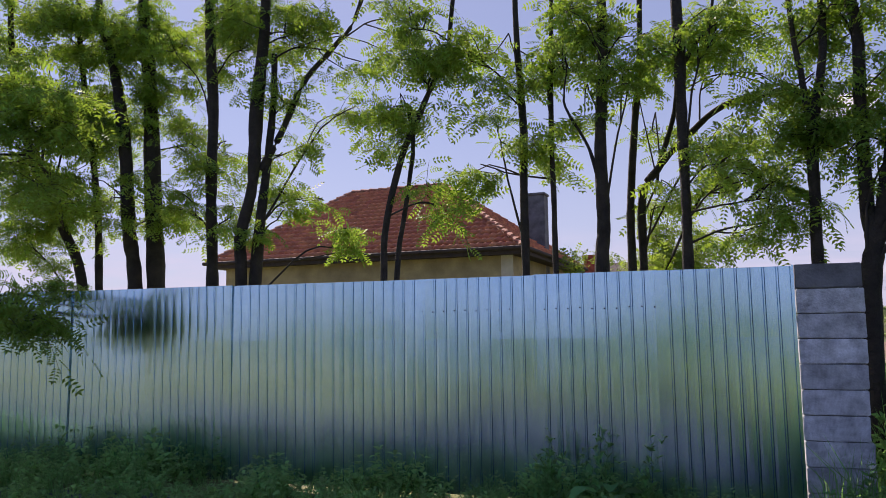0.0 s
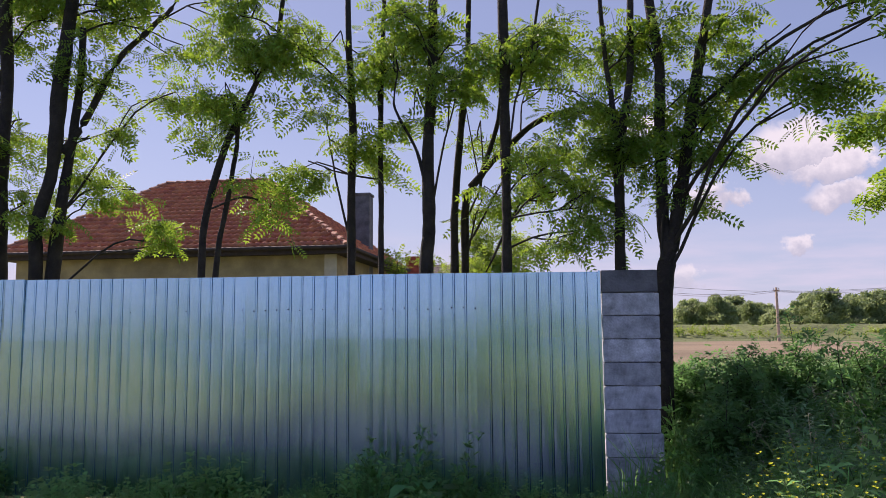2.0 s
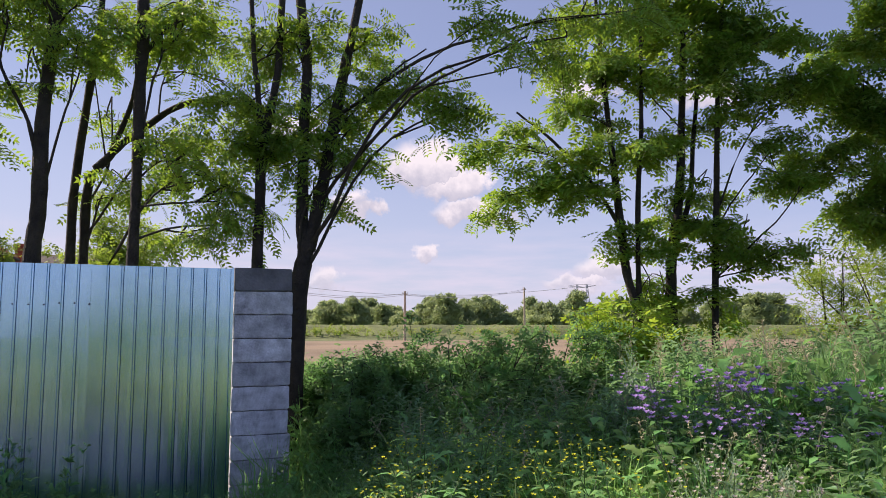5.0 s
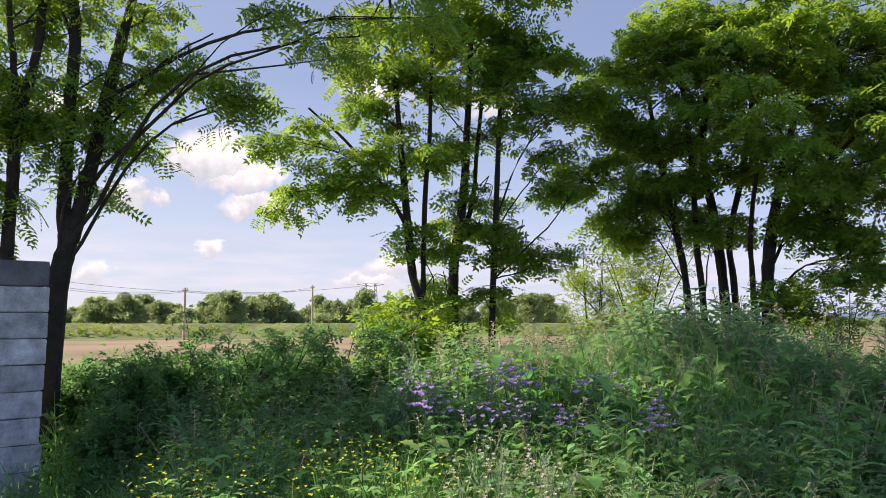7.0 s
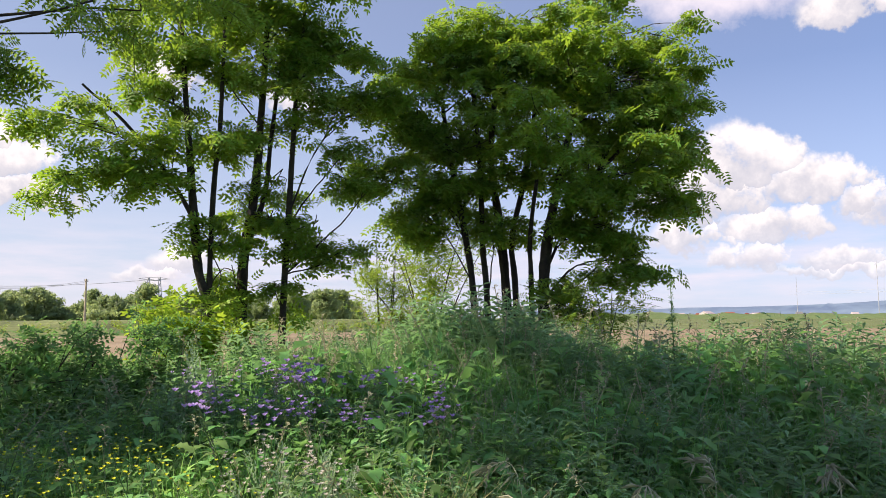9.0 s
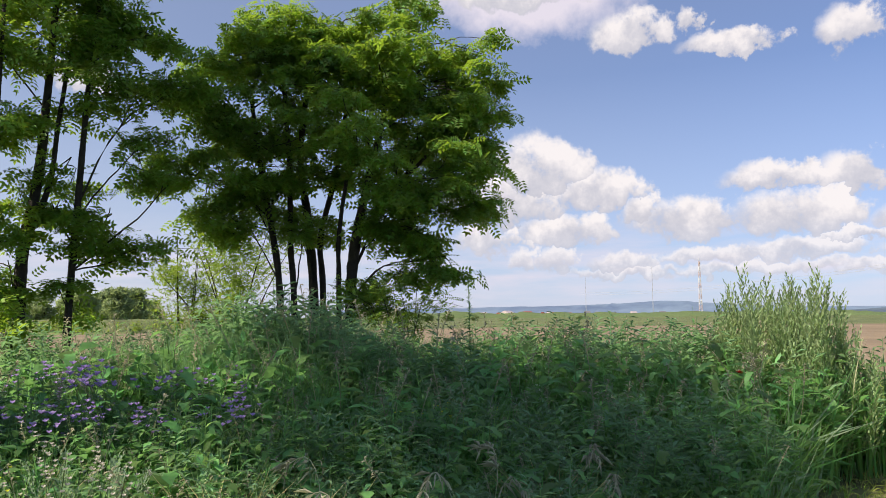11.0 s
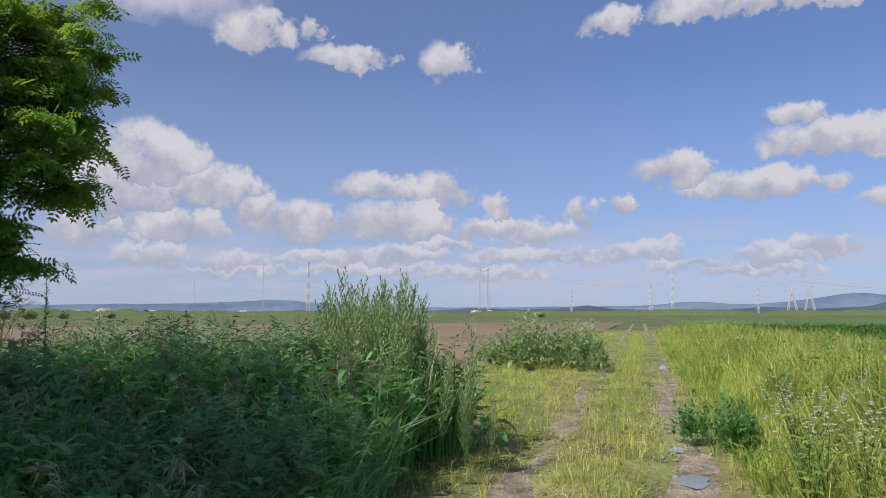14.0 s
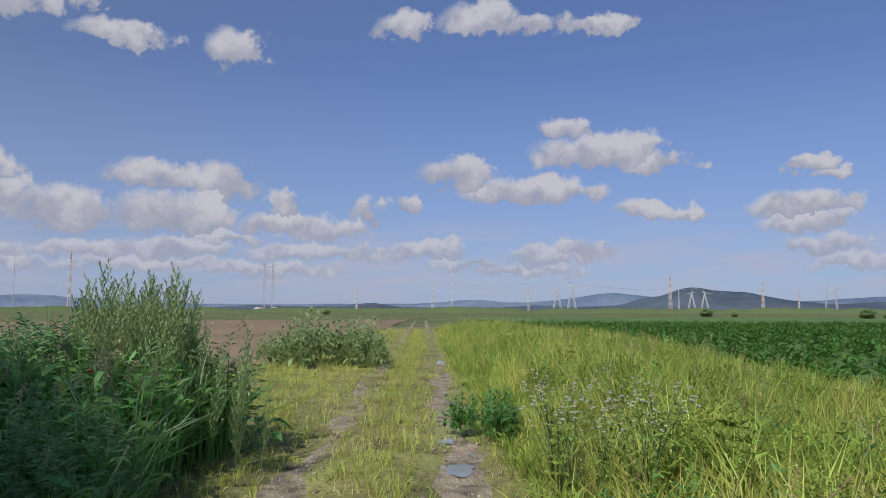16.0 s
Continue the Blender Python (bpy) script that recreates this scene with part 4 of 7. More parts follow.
locust(7,
       [[(1.77, 8.24, 0.0, 0.104), (1.79, 8.24, 2.2, 0.083), (1.83, 8.23, 2.73, 0.077), (1.84, 8.23, 3.63, 0.071), (1.91, 8.21, 4.68, 0.064), (1.93, 8.21, 5.36, 0.058), (1.99, 8.19, 10.2, 0.023)],
        [(1.8, 8.24, 3.18, 0.026), (1.68, 8.26, 3.64, 0.019), (1.44, 8.31, 4.12, 0.016), (1.4, 8.31, 4.32, 0.01)]],
       [(1.85, 8.23, 5.03, 0.58, 0.39, 3.0), (1.7, 8.26, 4.37, 0.39, 0.39, 2.0), (1.46, 8.3, 4.72, 0.32, 0.39, 2.0), (2.12, 8.16, 4.2, 0.32, 0.39, 2.0),
        (2.09, 8.17, 4.93, 0.45, 0.32, 2.0)], high=2)
locust(8,
       [[(2.34, 9.1, 0.0, 0.067), (2.35, 9.1, 2.27, 0.054), (2.36, 9.1, 3.2, 0.05), (2.47, 9.07, 4.41, 0.043), (2.53, 9.05, 5.29, 0.036), (2.64, 9.02, 10.2, 0.014)],
        [(2.47, 9.07, 0.0, 0.067), (2.48, 9.07, 2.28, 0.054), (2.5, 9.06, 3.19, 0.054), (2.69, 9.01, 3.53, 0.047), (3.02, 8.9, 3.89, 0.043), (3.5, 8.72, 4.26, 0.036), (4.12, 8.45, 4.3, 0.025)],
        [(2.69, 9.01, 3.53, 0.036), (2.92, 8.93, 4.36, 0.029), (2.88, 8.95, 5.1, 0.021)]],
       [(3.65, 8.66, 5.11, 0.64, 0.43, 2.0), (3.27, 8.81, 4.68, 0.43, 0.36, 2.0), (3.66, 8.66, 3.99, 0.5, 0.29, 2.0), (3.17, 8.85, 3.77, 0.36, 0.29, 2.0),
        (3.86, 8.57, 4.58, 0.5, 0.36, 2.0), (2.69, 9.01, 4.25, 0.36, 0.5, 2.0), (2.71, 9.0, 3.24, 0.29, 0.29, 2.0)], high=2)
locust(9,
       [[(2.58, 7.76, 0.0, 0.07), (2.59, 7.76, 2.17, 0.056), (2.6, 7.76, 2.95, 0.053), (2.6, 7.76, 3.87, 0.059), (2.61, 7.75, 4.63, 0.062), (2.61, 7.75, 5.14, 0.056), (2.61, 7.75, 10.2, 0.022)],
        [(2.61, 7.75, 4.37, 0.028), (2.82, 7.68, 4.72, 0.022), (2.95, 7.63, 5.08, 0.016), (3.59, 7.39, 10.2, 0.006)]],
       [(2.6, 7.76, 4.82, 0.5, 0.37, 2.0), (2.98, 7.62, 4.82, 0.5, 0.25, 2.0), (3.15, 7.55, 3.09, 0.37, 0.22, 2.0), (3.34, 7.47, 2.89, 0.22, 0.25, 2.0),
        (3.39, 7.45, 2.63, 0.16, 0.12, 2.0), (2.91, 7.65, 3.29, 0.25, 0.19, 2.0), (2.86, 7.66, 4.53, 0.31, 0.31, 2.0)], high=2)
locust(10,
       [[(3.65, 7.2, 0.0, 0.069), (3.66, 7.19, 2.19, 0.055), (3.67, 7.18, 2.84, 0.055), (3.68, 7.18, 3.46, 0.052), (3.77, 7.13, 4.13, 0.043), (3.82, 7.11, 4.82, 0.04), (3.94, 7.04, 8.7, 0.016)],
        [(3.68, 7.18, 3.4, 0.037), (3.62, 7.21, 4.16, 0.031), (3.57, 7.24, 4.89, 0.025), (3.44, 7.3, 8.7, 0.01)]],
       [(3.57, 7.24, 4.53, 0.43, 0.31, 2.0), (3.88, 7.07, 4.52, 0.37, 0.31, 2.0), (3.82, 7.11, 3.38, 0.22, 0.15, 2.0), (3.54, 7.25, 3.54, 0.22, 0.18, 2.0),
        (3.54, 7.25, 3.94, 0.25, 0.31, 2.0)], high=1, more=0.8)
locust(11,
       [[(3.97, 7.01, 0.0, 0.123), (4.02, 6.98, 1.81, 0.098), (4.09, 6.94, 2.38, 0.092), (4.05, 6.96, 2.68, 0.064), (4.05, 6.96, 3.51, 0.061), (4.06, 6.96, 4.42, 0.055), (3.98, 7.0, 5.05, 0.055), (3.67, 7.19, 8.7, 0.022)],
        [(4.1, 6.93, 2.38, 0.08), (4.21, 6.87, 2.96, 0.068), (4.32, 6.79, 3.77, 0.064), (4.43, 6.72, 4.47, 0.055), (4.52, 6.66, 4.93, 0.046), (5.09, 6.27, 8.7, 0.018)]],
       [(4.42, 6.73, 3.64, 0.34, 0.37, 2.0), (4.26, 6.84, 3.01, 0.28, 0.37, 2.0), (4.49, 6.68, 3.28, 0.25, 0.31, 2.0), (4.72, 6.52, 4.76, 0.68, 0.25, 2.0),
        (4.11, 6.93, 3.92, 0.37, 0.37, 2.0), (5.03, 6.28, 4.39, 0.68, 0.31, 2.0), (3.94, 7.02, 4.68, 0.43, 0.31, 2.0), (3.99, 7.0, 3.39, 0.18, 0.25, 2.0),
        (4.87, 5.9, 4.47, 0.52, 0.4, 2.0), (5.05, 5.62, 3.87, 0.23, 0.28, 2.0), (4.96, 4.58, 4.22, 0.51, 0.3, 2.0), (5.53, 4.58, 4.37, 0.64, 0.3, 2.0),
        (5.69, 4.03, 4.49, 0.52, 0.23, 2.0)], high=1, more=0.8,
       # unseen masses beside the crown that shade the meadow
       shade_blobs=[(5.4, 8.4, 7.6), (6.0, 7.3, 6.9), (6.7, 6.6, 6.8), (7.0, 7.4, 7.2)])
locust(12,
       [[(10.95, 7.38, 0.0, 0.103), (10.89, 7.47, 1.65, 0.082), (10.78, 7.62, 2.41, 0.075), (10.74, 7.69, 3.16, 0.075), (10.66, 7.79, 4.6, 0.056), (10.59, 7.89, 6.07, 0.045), (10.55, 7.94, 6.85, 0.034), (10.43, 8.1, 9.6, 0.013)],
        [(10.89, 7.47, 0.0, 0.07), (10.89, 7.47, 1.65, 0.056), (10.89, 7.47, 2.5, 0.045), (10.91, 7.44, 3.85, 0.045), (10.97, 7.35, 5.14, 0.037), (10.98, 7.33, 6.54, 0.03), (11.0, 7.31, 9.6, 0.012)],
        [(10.73, 7.69, 3.26, 0.041), (10.43, 8.1, 4.09, 0.034), (9.97, 8.65, 4.89, 0.026), (9.57, 9.09, 5.38, 0.019)]],
       [(9.64, 9.02, 4.83, 0.7, 0.4, 4.0), (9.49, 9.17, 3.89, 0.14, 0.18, 2.0), (9.94, 8.69, 3.76, 0.5, 0.4, 3.0), (10.38, 8.16, 3.9, 0.6, 0.5, 4.0),
        (10.46, 8.05, 5.26, 0.89, 0.6, 6.0), (10.66, 7.79, 6.28, 1.09, 0.7, 9.0), (10.2, 8.38, 4.45, 0.6, 0.4, 3.0), (10.74, 7.68, 3.07, 0.45, 0.25, 2.0),
        (10.9, 7.45, 4.44, 0.6, 0.6, 3.0), (10.98, 7.34, 2.41, 0.3, 0.6, 2.0)], high=2, frond=MIDFROND, spread=0.44, fronds=8, length=(0.20, 0.34), more=1.0, pad=True,
       shade_blobs=[(8.4, 5.8, 9.0), (8.2, 7.3, 9.2)])
locust(13,
       [[(11.51, 7.26, 0.0, 0.115), (11.51, 7.25, 1.75, 0.092), (11.52, 7.23, 2.74, 0.092), (11.61, 7.09, 3.95, 0.077), (11.65, 7.02, 5.5, 0.061), (11.68, 6.98, 6.98, 0.046), (11.72, 6.91, 9.6, 0.018)],
        [(11.56, 7.17, 2.94, 0.054), (11.71, 6.93, 3.86, 0.046), (11.75, 6.86, 4.78, 0.038), (11.84, 6.71, 6.37, 0.031)]],
       [(11.49, 7.28, 4.86, 0.72, 0.61, 4.0), (11.74, 6.88, 6.14, 0.92, 0.72, 8.0), (12.03, 6.36, 6.71, 0.92, 0.61, 8.0), (11.85, 6.68, 4.28, 0.61, 0.61, 3.0),
        (11.56, 7.17, 3.24, 0.41, 0.41, 2.0), (11.41, 7.4, 2.54, 0.41, 0.51, 2.0), (11.68, 6.98, 7.08, 1.23, 0.51, 8.0), (11.27, 7.63, 6.06, 0.61, 0.61, 4.0)], high=2, frond=MIDFROND, spread=0.44, fronds=8, length=(0.20, 0.34), more=0.75, pad=True)
locust(14,
       [[(11.68, 6.57, 0.0, 0.076), (11.7, 6.55, 1.55, 0.061), (11.72, 6.51, 2.63, 0.057), (11.75, 6.45, 3.94, 0.049), (11.79, 6.38, 5.48, 0.042), (11.85, 6.27, 7.06, 0.034), (11.94, 6.11, 9.6, 0.014)]],
       [(11.95, 6.07, 5.5, 0.81, 0.81, 8.0), (12.13, 5.7, 4.47, 0.71, 0.61, 5.0), (11.96, 6.05, 3.44, 0.61, 0.5, 3.0), (11.74, 6.48, 2.73, 0.45, 0.5, 3.0),
        (12.14, 5.69, 2.84, 0.4, 0.4, 2.0), (12.29, 5.34, 5.42, 0.61, 0.91, 6.0), (11.69, 6.55, 1.84, 0.45, 0.4, 2.0), (12.17, 5.63, 6.47, 0.91, 0.71, 9.0),
        (12.34, 5.24, 3.87, 0.4, 0.5, 2.0), (11.59, 6.74, 3.43, 0.4, 0.4, 2.0)], high=2, frond=MIDFROND, spread=0.44, fronds=8, length=(0.20, 0.34), more=0.75, pad=True)
locust(15,
       [[(14.23, 3.7, 0.0, 0.083), (14.21, 3.78, 2.07, 0.067), (14.17, 3.9, 3.08, 0.062), (14.1, 4.17, 4.55, 0.05), (14.04, 4.37, 5.93, 0.037)],
        [(14.28, 3.47, 0.0, 0.078), (14.27, 3.52, 2.07, 0.062), (14.25, 3.59, 3.07, 0.058), (14.25, 3.62, 4.54, 0.05), (14.22, 3.72, 6.27, 0.042)]],
       [(13.97, 4.59, 6.63, 1.0, 0.89, 11.0), (13.97, 4.59, 5.12, 0.89, 0.78, 8.0), (14.16, 3.95, 3.98, 0.78, 0.55, 5.0), (13.74, 5.23, 6.16, 0.55, 0.67, 4.0),
        (14.25, 3.61, 5.69, 0.78, 0.78, 6.0), (14.1, 4.15, 7.34, 1.0, 0.55, 7.0), (13.89, 4.81, 3.42, 0.55, 0.44, 2.0), (13.66, 3.16, 5.95, 1.07, 0.86, 8.0),
        (13.71, 3.79, 4.89, 0.98, 0.76, 7.0), (13.92, 4.47, 4.07, 0.89, 0.56, 5.0), (13.93, 4.1, 6.82, 1.0, 0.78, 8.0), (13.68, 5.33, 4.24, 0.78, 0.67, 6.0),
        (14.25, 4.59, 3.47, 0.91, 0.51, 5.0), (13.86, 5.14, 5.75, 0.78, 0.89, 7.0), (14.39, 4.15, 4.6, 0.91, 0.68, 6.0), (14.79, 3.36, 3.23, 0.92, 0.46, 4.0)], high=0, frond=MIDFROND, spread=0.44, fronds=8, length=(0.20, 0.34), more=1.0, pad=True)
locust(16,
       [[(14.86, 3.19, 0.0, 0.118), (14.84, 3.26, 2.2, 0.095), (14.82, 3.36, 3.47, 0.086), (14.79, 3.52, 4.87, 0.065), (14.82, 3.38, 6.78, 0.052)],
        [(14.89, 3.04, 0.0, 0.081), (14.88, 3.08, 2.2, 0.065), (14.87, 3.14, 3.23, 0.06), (14.93, 2.84, 4.62, 0.052), (14.97, 2.59, 6.39, 0.043)]],
       [(14.82, 3.38, 7.27, 1.15, 0.8, 12.0), (14.86, 3.17, 5.82, 1.03, 0.69, 8.0), (14.93, 2.84, 4.51, 0.8, 0.57, 5.0), (14.78, 3.53, 3.47, 0.69, 0.46, 3.0),
        (14.99, 2.47, 6.74, 1.03, 0.8, 10.0), (15.06, 1.99, 7.8, 1.26, 0.57, 10.0)], high=0, frond=MIDFROND, spread=0.44, fronds=8, length=(0.20, 0.34), more=1.0, pad=True)
locust(17,
       [[(14.19, 2.44, 0.0, 0.132), (14.19, 2.39, 2.16, 0.106), (14.21, 2.32, 3.02, 0.102), (14.24, 2.12, 4.11, 0.073), (14.28, 1.82, 5.54, 0.057), (14.29, 1.68, 6.88, 0.045)],
        [(14.15, 2.62, 0.0, 0.061), (14.15, 2.62, 2.27, 0.049), (14.15, 2.63, 3.14, 0.045), (14.18, 2.49, 4.23, 0.037)],
        [(14.21, 2.27, 3.13, 0.065), (14.3, 1.64, 3.99, 0.049), (14.35, 0.99, 4.72, 0.037), (14.38, 0.46, 5.23, 0.028)]],
       [(14.31, 1.48, 6.3, 1.09, 0.76, 12.0), (14.37, 0.73, 6.57, 0.87, 0.65, 8.0), (14.38, 0.12, 6.18, 0.6, 0.76, 7.0), (14.38, 0.06, 5.09, 0.6, 0.65, 6.0),
        (14.36, 0.77, 5.25, 0.87, 0.65, 7.0), (14.29, 1.74, 4.54, 0.87, 0.54, 6.0), (14.37, 0.6, 4.05, 0.87, 0.54, 6.0), (14.34, 1.13, 3.32, 0.87, 0.43, 5.0),
        (14.36, 0.84, 2.67, 0.54, 0.33, 2.0), (14.32, 1.36, 2.57, 0.54, 0.33, 2.0), (14.27, 1.87, 3.34, 0.54, 0.43, 2.0), (14.38, -0.2, 6.8, 0.38, 0.33, 2.0),
        (14.38, -0.01, 4.01, 0.38, 0.33, 2.0), (14.28, 1.79, 1.99, 0.65, 0.33, 3.0), (13.61, 0.51, 5.94, 0.94, 0.83, 8.0), (13.91, 0.53, 4.49, 0.96, 0.74, 7.0),
        (13.15, 1.31, 3.92, 1.01, 0.61, 6.0), (12.85, 2.08, 4.98, 0.89, 0.8, 6.0), (13.3, 1.75, 6.37, 1.02, 0.72, 7.0), (14.38, 1.1, 3.36, 0.99, 0.5, 5.0),
        (13.87, 2.02, 3.3, 0.64, 0.37, 2.0), (14.2, 0.65, 2.73, 0.49, 0.33, 2.0), (14.13, 1.62, 1.98, 0.54, 0.33, 2.0), (14.62, -0.18, 4.29, 0.45, 0.67, 4.0),
        (14.61, -0.25, 5.79, 0.45, 0.89, 5.0), (15.46, 1.3, 5.55, 1.42, 1.19, 12.0)], high=0, frond=MIDFROND, spread=0.44, fronds=8, length=(0.20, 0.34), more=1.0, pad=True)


# ---- bushes and far trees ----
SPRIG = frond_template(3, 0.40, 0.55)
# sapling leaf colour raised to stand for sun on the bush
SAPLING = leafy("sun_bright_sapling_leaf", (0.26, 0.40, 0.05), (0.55, 0.75, 0.07), 0.8)
SPARSE = frond_template(2, 0.45, 0.30)


def bush(seed, x, y, height, width, mat, name, label, category="bush", z0=0.2, n_stems=7, sprays=420, size=(0.16, 0.26), template=None, group=""):
    """Many thin stems fanning up from one foot, set with leaf sprays; ragged outline."""
    rng = np.random.default_rng(seed)
    ob = tagged(new(name), label, category, group)
    ob.location = (x, y, 0)
    wood, P, D, S = [], [], [], []
    each = max(8, sprays // (n_stems * 5))
    for _ in range(n_stems):
        a = rng.uniform(0, 2 * np.pi)
        lean = width * rng.uniform(0.1, 0.9)
        top = np.array([math.cos(a) * lean, math.sin(a) * lean, height * rng.uniform(0.65, 1.0)])
        line = spline([(0.05 * math.cos(a), 0.05 * math.sin(a), 0), top * (0.4, 0.4, 0.55) + rng.normal(0, 0.05, 3), top], 9)
        wood.append(tube_arrays(line, np.linspace(0.009 + height * 0.0055, 0.004, 9), 4))
        for _ in range(5):
            b = line[int(rng.integers(3, 9))]
            e = b + rng.normal(0, 1, 3) * np.array([width * 0.4, width * 0.4, height * 0.14]) + (0, 0, 0.04)
            e[2] = max(e[2], z0)
            tw = spline([b, (b + e) / 2 + (0, 0, 0.05), e], 5)
            wood.append(tube_arrays(tw, np.linspace(0.006, 0.002, 5), 3))
            f = rng.random((each, 1))
            P.append(b * (1 - f) + e * f + rng.normal(0, 0.05 * height ** 0.5, (each, 3)))
            D.append(rng.normal(0, 1, (each, 3)) * (1, 1, 0.6) + (0, 0, 0.1))
            S.append(rng.uniform(*size, each))
        v, t = gather(wood)
        wood = []
        w = new("stem", tri_mesh("stem", v, t, TWIG))
        w.parent = ob
    P, D, S = np.concatenate(P), np.concatenate(D), np.concatenate(S)
    up = unit(np.array([0, 0, 1.0]) + rng.normal(0, 0.5, P.shape))
    v, t = place(template or SPRIG, P, D, up, S)
    c = new("foliage", tri_mesh("foliage", v, t, mat))
    c.parent = ob
    return ob


def at(az, r):
    p = polar(az, r)
    return p.x, p.y


bush(101, *at(-17.6, 17.5), 3.9, 1.3, BUSH, "garden_tree", "bushy young fruit tree in the garden behind the fence", "tree", 1.5, 14, 4600, (0.14, 0.22))
bush(102, *at(-13.5, 19), 3.4, 0.9, BUSH, "garden_tree", "slim young fruit tree in the garden behind the fence", "tree", 1.5, 8, 1000, (0.14, 0.22))
bush(103, *at(-11.2, 26), 4.6, 0.7, BUSH, "garden_tree", "young fruit tree beside the house", "tree", 1.5, 8, 600, (0.2, 0.3))
bush(104, *at(-54.3, 11.4), 2.0, 0.62, SAPLING, "sapling_bush", "bright yellow-green sapling bush under the locust trees", "bush", 0.5, 9, 1300)
bush(105, *at(-57.0, 12.2), 1.8, 0.4, SAPLING, "sapling_bush", "yellow-green sapling bush under the locust trees", "bush", 0.5, 7, 500)
bush(106, *at(-71.8, 17), 4.0, 1.9, BUSH, "willow_shrub", "airy pale green shrub with thin stems", "shrub", 0.8, 7, 2000, (0.18, 0.28), SPARSE)
bush(107, *at(-68.2, 18), 3.6, 1.2, BUSH, "willow_shrub", "airy pale green shrub with thin stems", "shrub", 0.8, 5, 900, (0.18, 0.28), SPARSE)
bush(108, *at(-84.4, 13), 2.2, 0.9, LOCUST, "sapling_bush", "dark locust sapling under the big tree", "bush", 0.5, 8, 520, (0.2, 0.3), FROND)
for k, (a, r, h, w) in enumerate(((-33.6, 7.6, 1.3, 0.35), (-35.5, 8.2, 1.35, 0.5), (-38.5, 8.2, 1.35, 0.5), (-41.5, 8.2, 1.5, 0.55), (-44.5, 8.0, 1.45, 0.6), (-48, 8.6, 1.45, 0.55),
                                  (-51.5, 8.8, 1.4, 0.6), (-31.4, 8.4, 1.2, 0.35), (-34.0, 7.0, 0.8, 0.25), (-36.5, 7.2, 0.9, 0.4))):
    bush(120 + k, *at(a, r), h, w, BRAMBLE, "bramble_bush", "dark leafy bramble bush beside the concrete wall", "bush", 0.15, 9, 1500, (0.075, 0.14), None, "bramble bushes")


def far_tree(seed, height, width):
    rng = np.random.default_rng(seed)
    ob = tagged(new("far_tree"), "distant round-crowned tree in the row behind the embankment", "tree", "distant trees")
    v, t = tube_arrays([(0, 0, 0), (0.1, 0, height * 0.3), (0.15, 0.1, height * 0.8)], [0.22, 0.18, 0.05], 6)
    new("trunk", tri_mesh("trunk", v, t, BARK)).parent = ob
    P, N = [], []
    for k in range(15):
        f = k / 14
        wide = width * 0.42 * math.sin(math.pi * (0.18 + 0.72 * f)) ** 0.7
        a = k * 2.4 + rng.uniform(0, 1.6)
        wide *= rng.uniform(0.75, 1.35)
        c = np.array([math.cos(a) * wide * 0.62, math.sin(a) * wide * 0.62, height * (0.12 + 0.66 * f + rng.normal(0, 0.04))])
        q = unit(rng.normal(0, 1, (120, 3)))
        P.append(c + q * (0.45 + 0.65 * rng.random((120, 1))) * (wide * 0.6 + 0.35, wide * 0.6 + 0.35, height * 0.12))
        N.append(q)
    P, N = np.concatenate(P), np.concatenate(N)
    keep = P[:, 2] > 0.3
    P, N = P[keep], N[keep]
    along = np.cross(N, rng.normal(0, 1, P.shape))
    v, t = place(LEAFLET, P, along, unit(N + rng.normal(0, 0.9, P.shape)), rng.uniform(0.4, 0.75, len(P)))
    new("crown", tri_mesh("crown", v, t, HAZED_LEAF)).parent = ob
    return ob


# leaf colour paled to put the distance haze into it
HAZED_LEAF = leafy("hazed_distant_leaf", (0.20, 0.27, 0.125), (0.46, 0.56, 0.22), 0.5, 0.5)
LEAFLET = gather([(np.array([(0, 0, 0), (0.4, 0.22, 0.06), (1.0, 0, -0.08), (0.4, -0.22, 0.06)]) @ np.array([[math.cos(a), math.sin(a), 0], [-math.sin(a), math.cos(a), 0], [0, 0, 1]]), np.array([(0, 1, 2), (0, 2, 3)])) for a in (0, 2.2, 4.1)])
rng = random.Random(21)
first = [far_tree(300, 8.0, 6.0), far_tree(301, 6.0, 7.0), far_tree(302, 9.0, 5.0)]
for k, o in enumerate(first):
    o.matrix_world = Matrix.Translation(polar(-33.5 - 4.5 * k, 132)) @ Matrix.Scale(0.72, 4)
az = -25.0
while az > -66:
    az -= rng.uniform(0.55, 1.4)
    c = copy_thing(rng.choice(first), Matrix.Translation(polar(az, rng.uniform(122, 150))) @ Matrix.Rotation(rng.uniform(0, 6), 4, "Z"))
    c.scale = [rng.uniform(0.62, 1.0)] * 3
for k in range(15):
    c = copy_thing(first[k % 3], Matrix.Translation(polar(-27 - 2.6 * k + rng.uniform(-0.8, 0.8), rng.uniform(210, 260))) @ Matrix.Rotation(rng.uniform(0, 6), 4, "Z"))
    c.scale = [rng.uniform(1.0, 1.35)] * 3
    tagged(c, "tall distant tree behind the nearer row, paled for haze")
for a, r, s in ((-153.1, 230, 0.55), (-155, 240, 0.3), (-163.3, 200, 0.5), (-164.5, 205, 0.3), (-124.6, 300, 0.45), (-90, 260, 0.5), (-88, 250, 0.6), (-86.5, 255, 0.5), (-93, 280, 0.45), (-98, 300, 0.4)):
    c = copy_thing(first[1], Matrix.Translation(polar(a, r)))
    c.scale = [s * 1.0, s * 1.0, s * 0.8]
    tagged(c, "lone round bush far out in the fields")


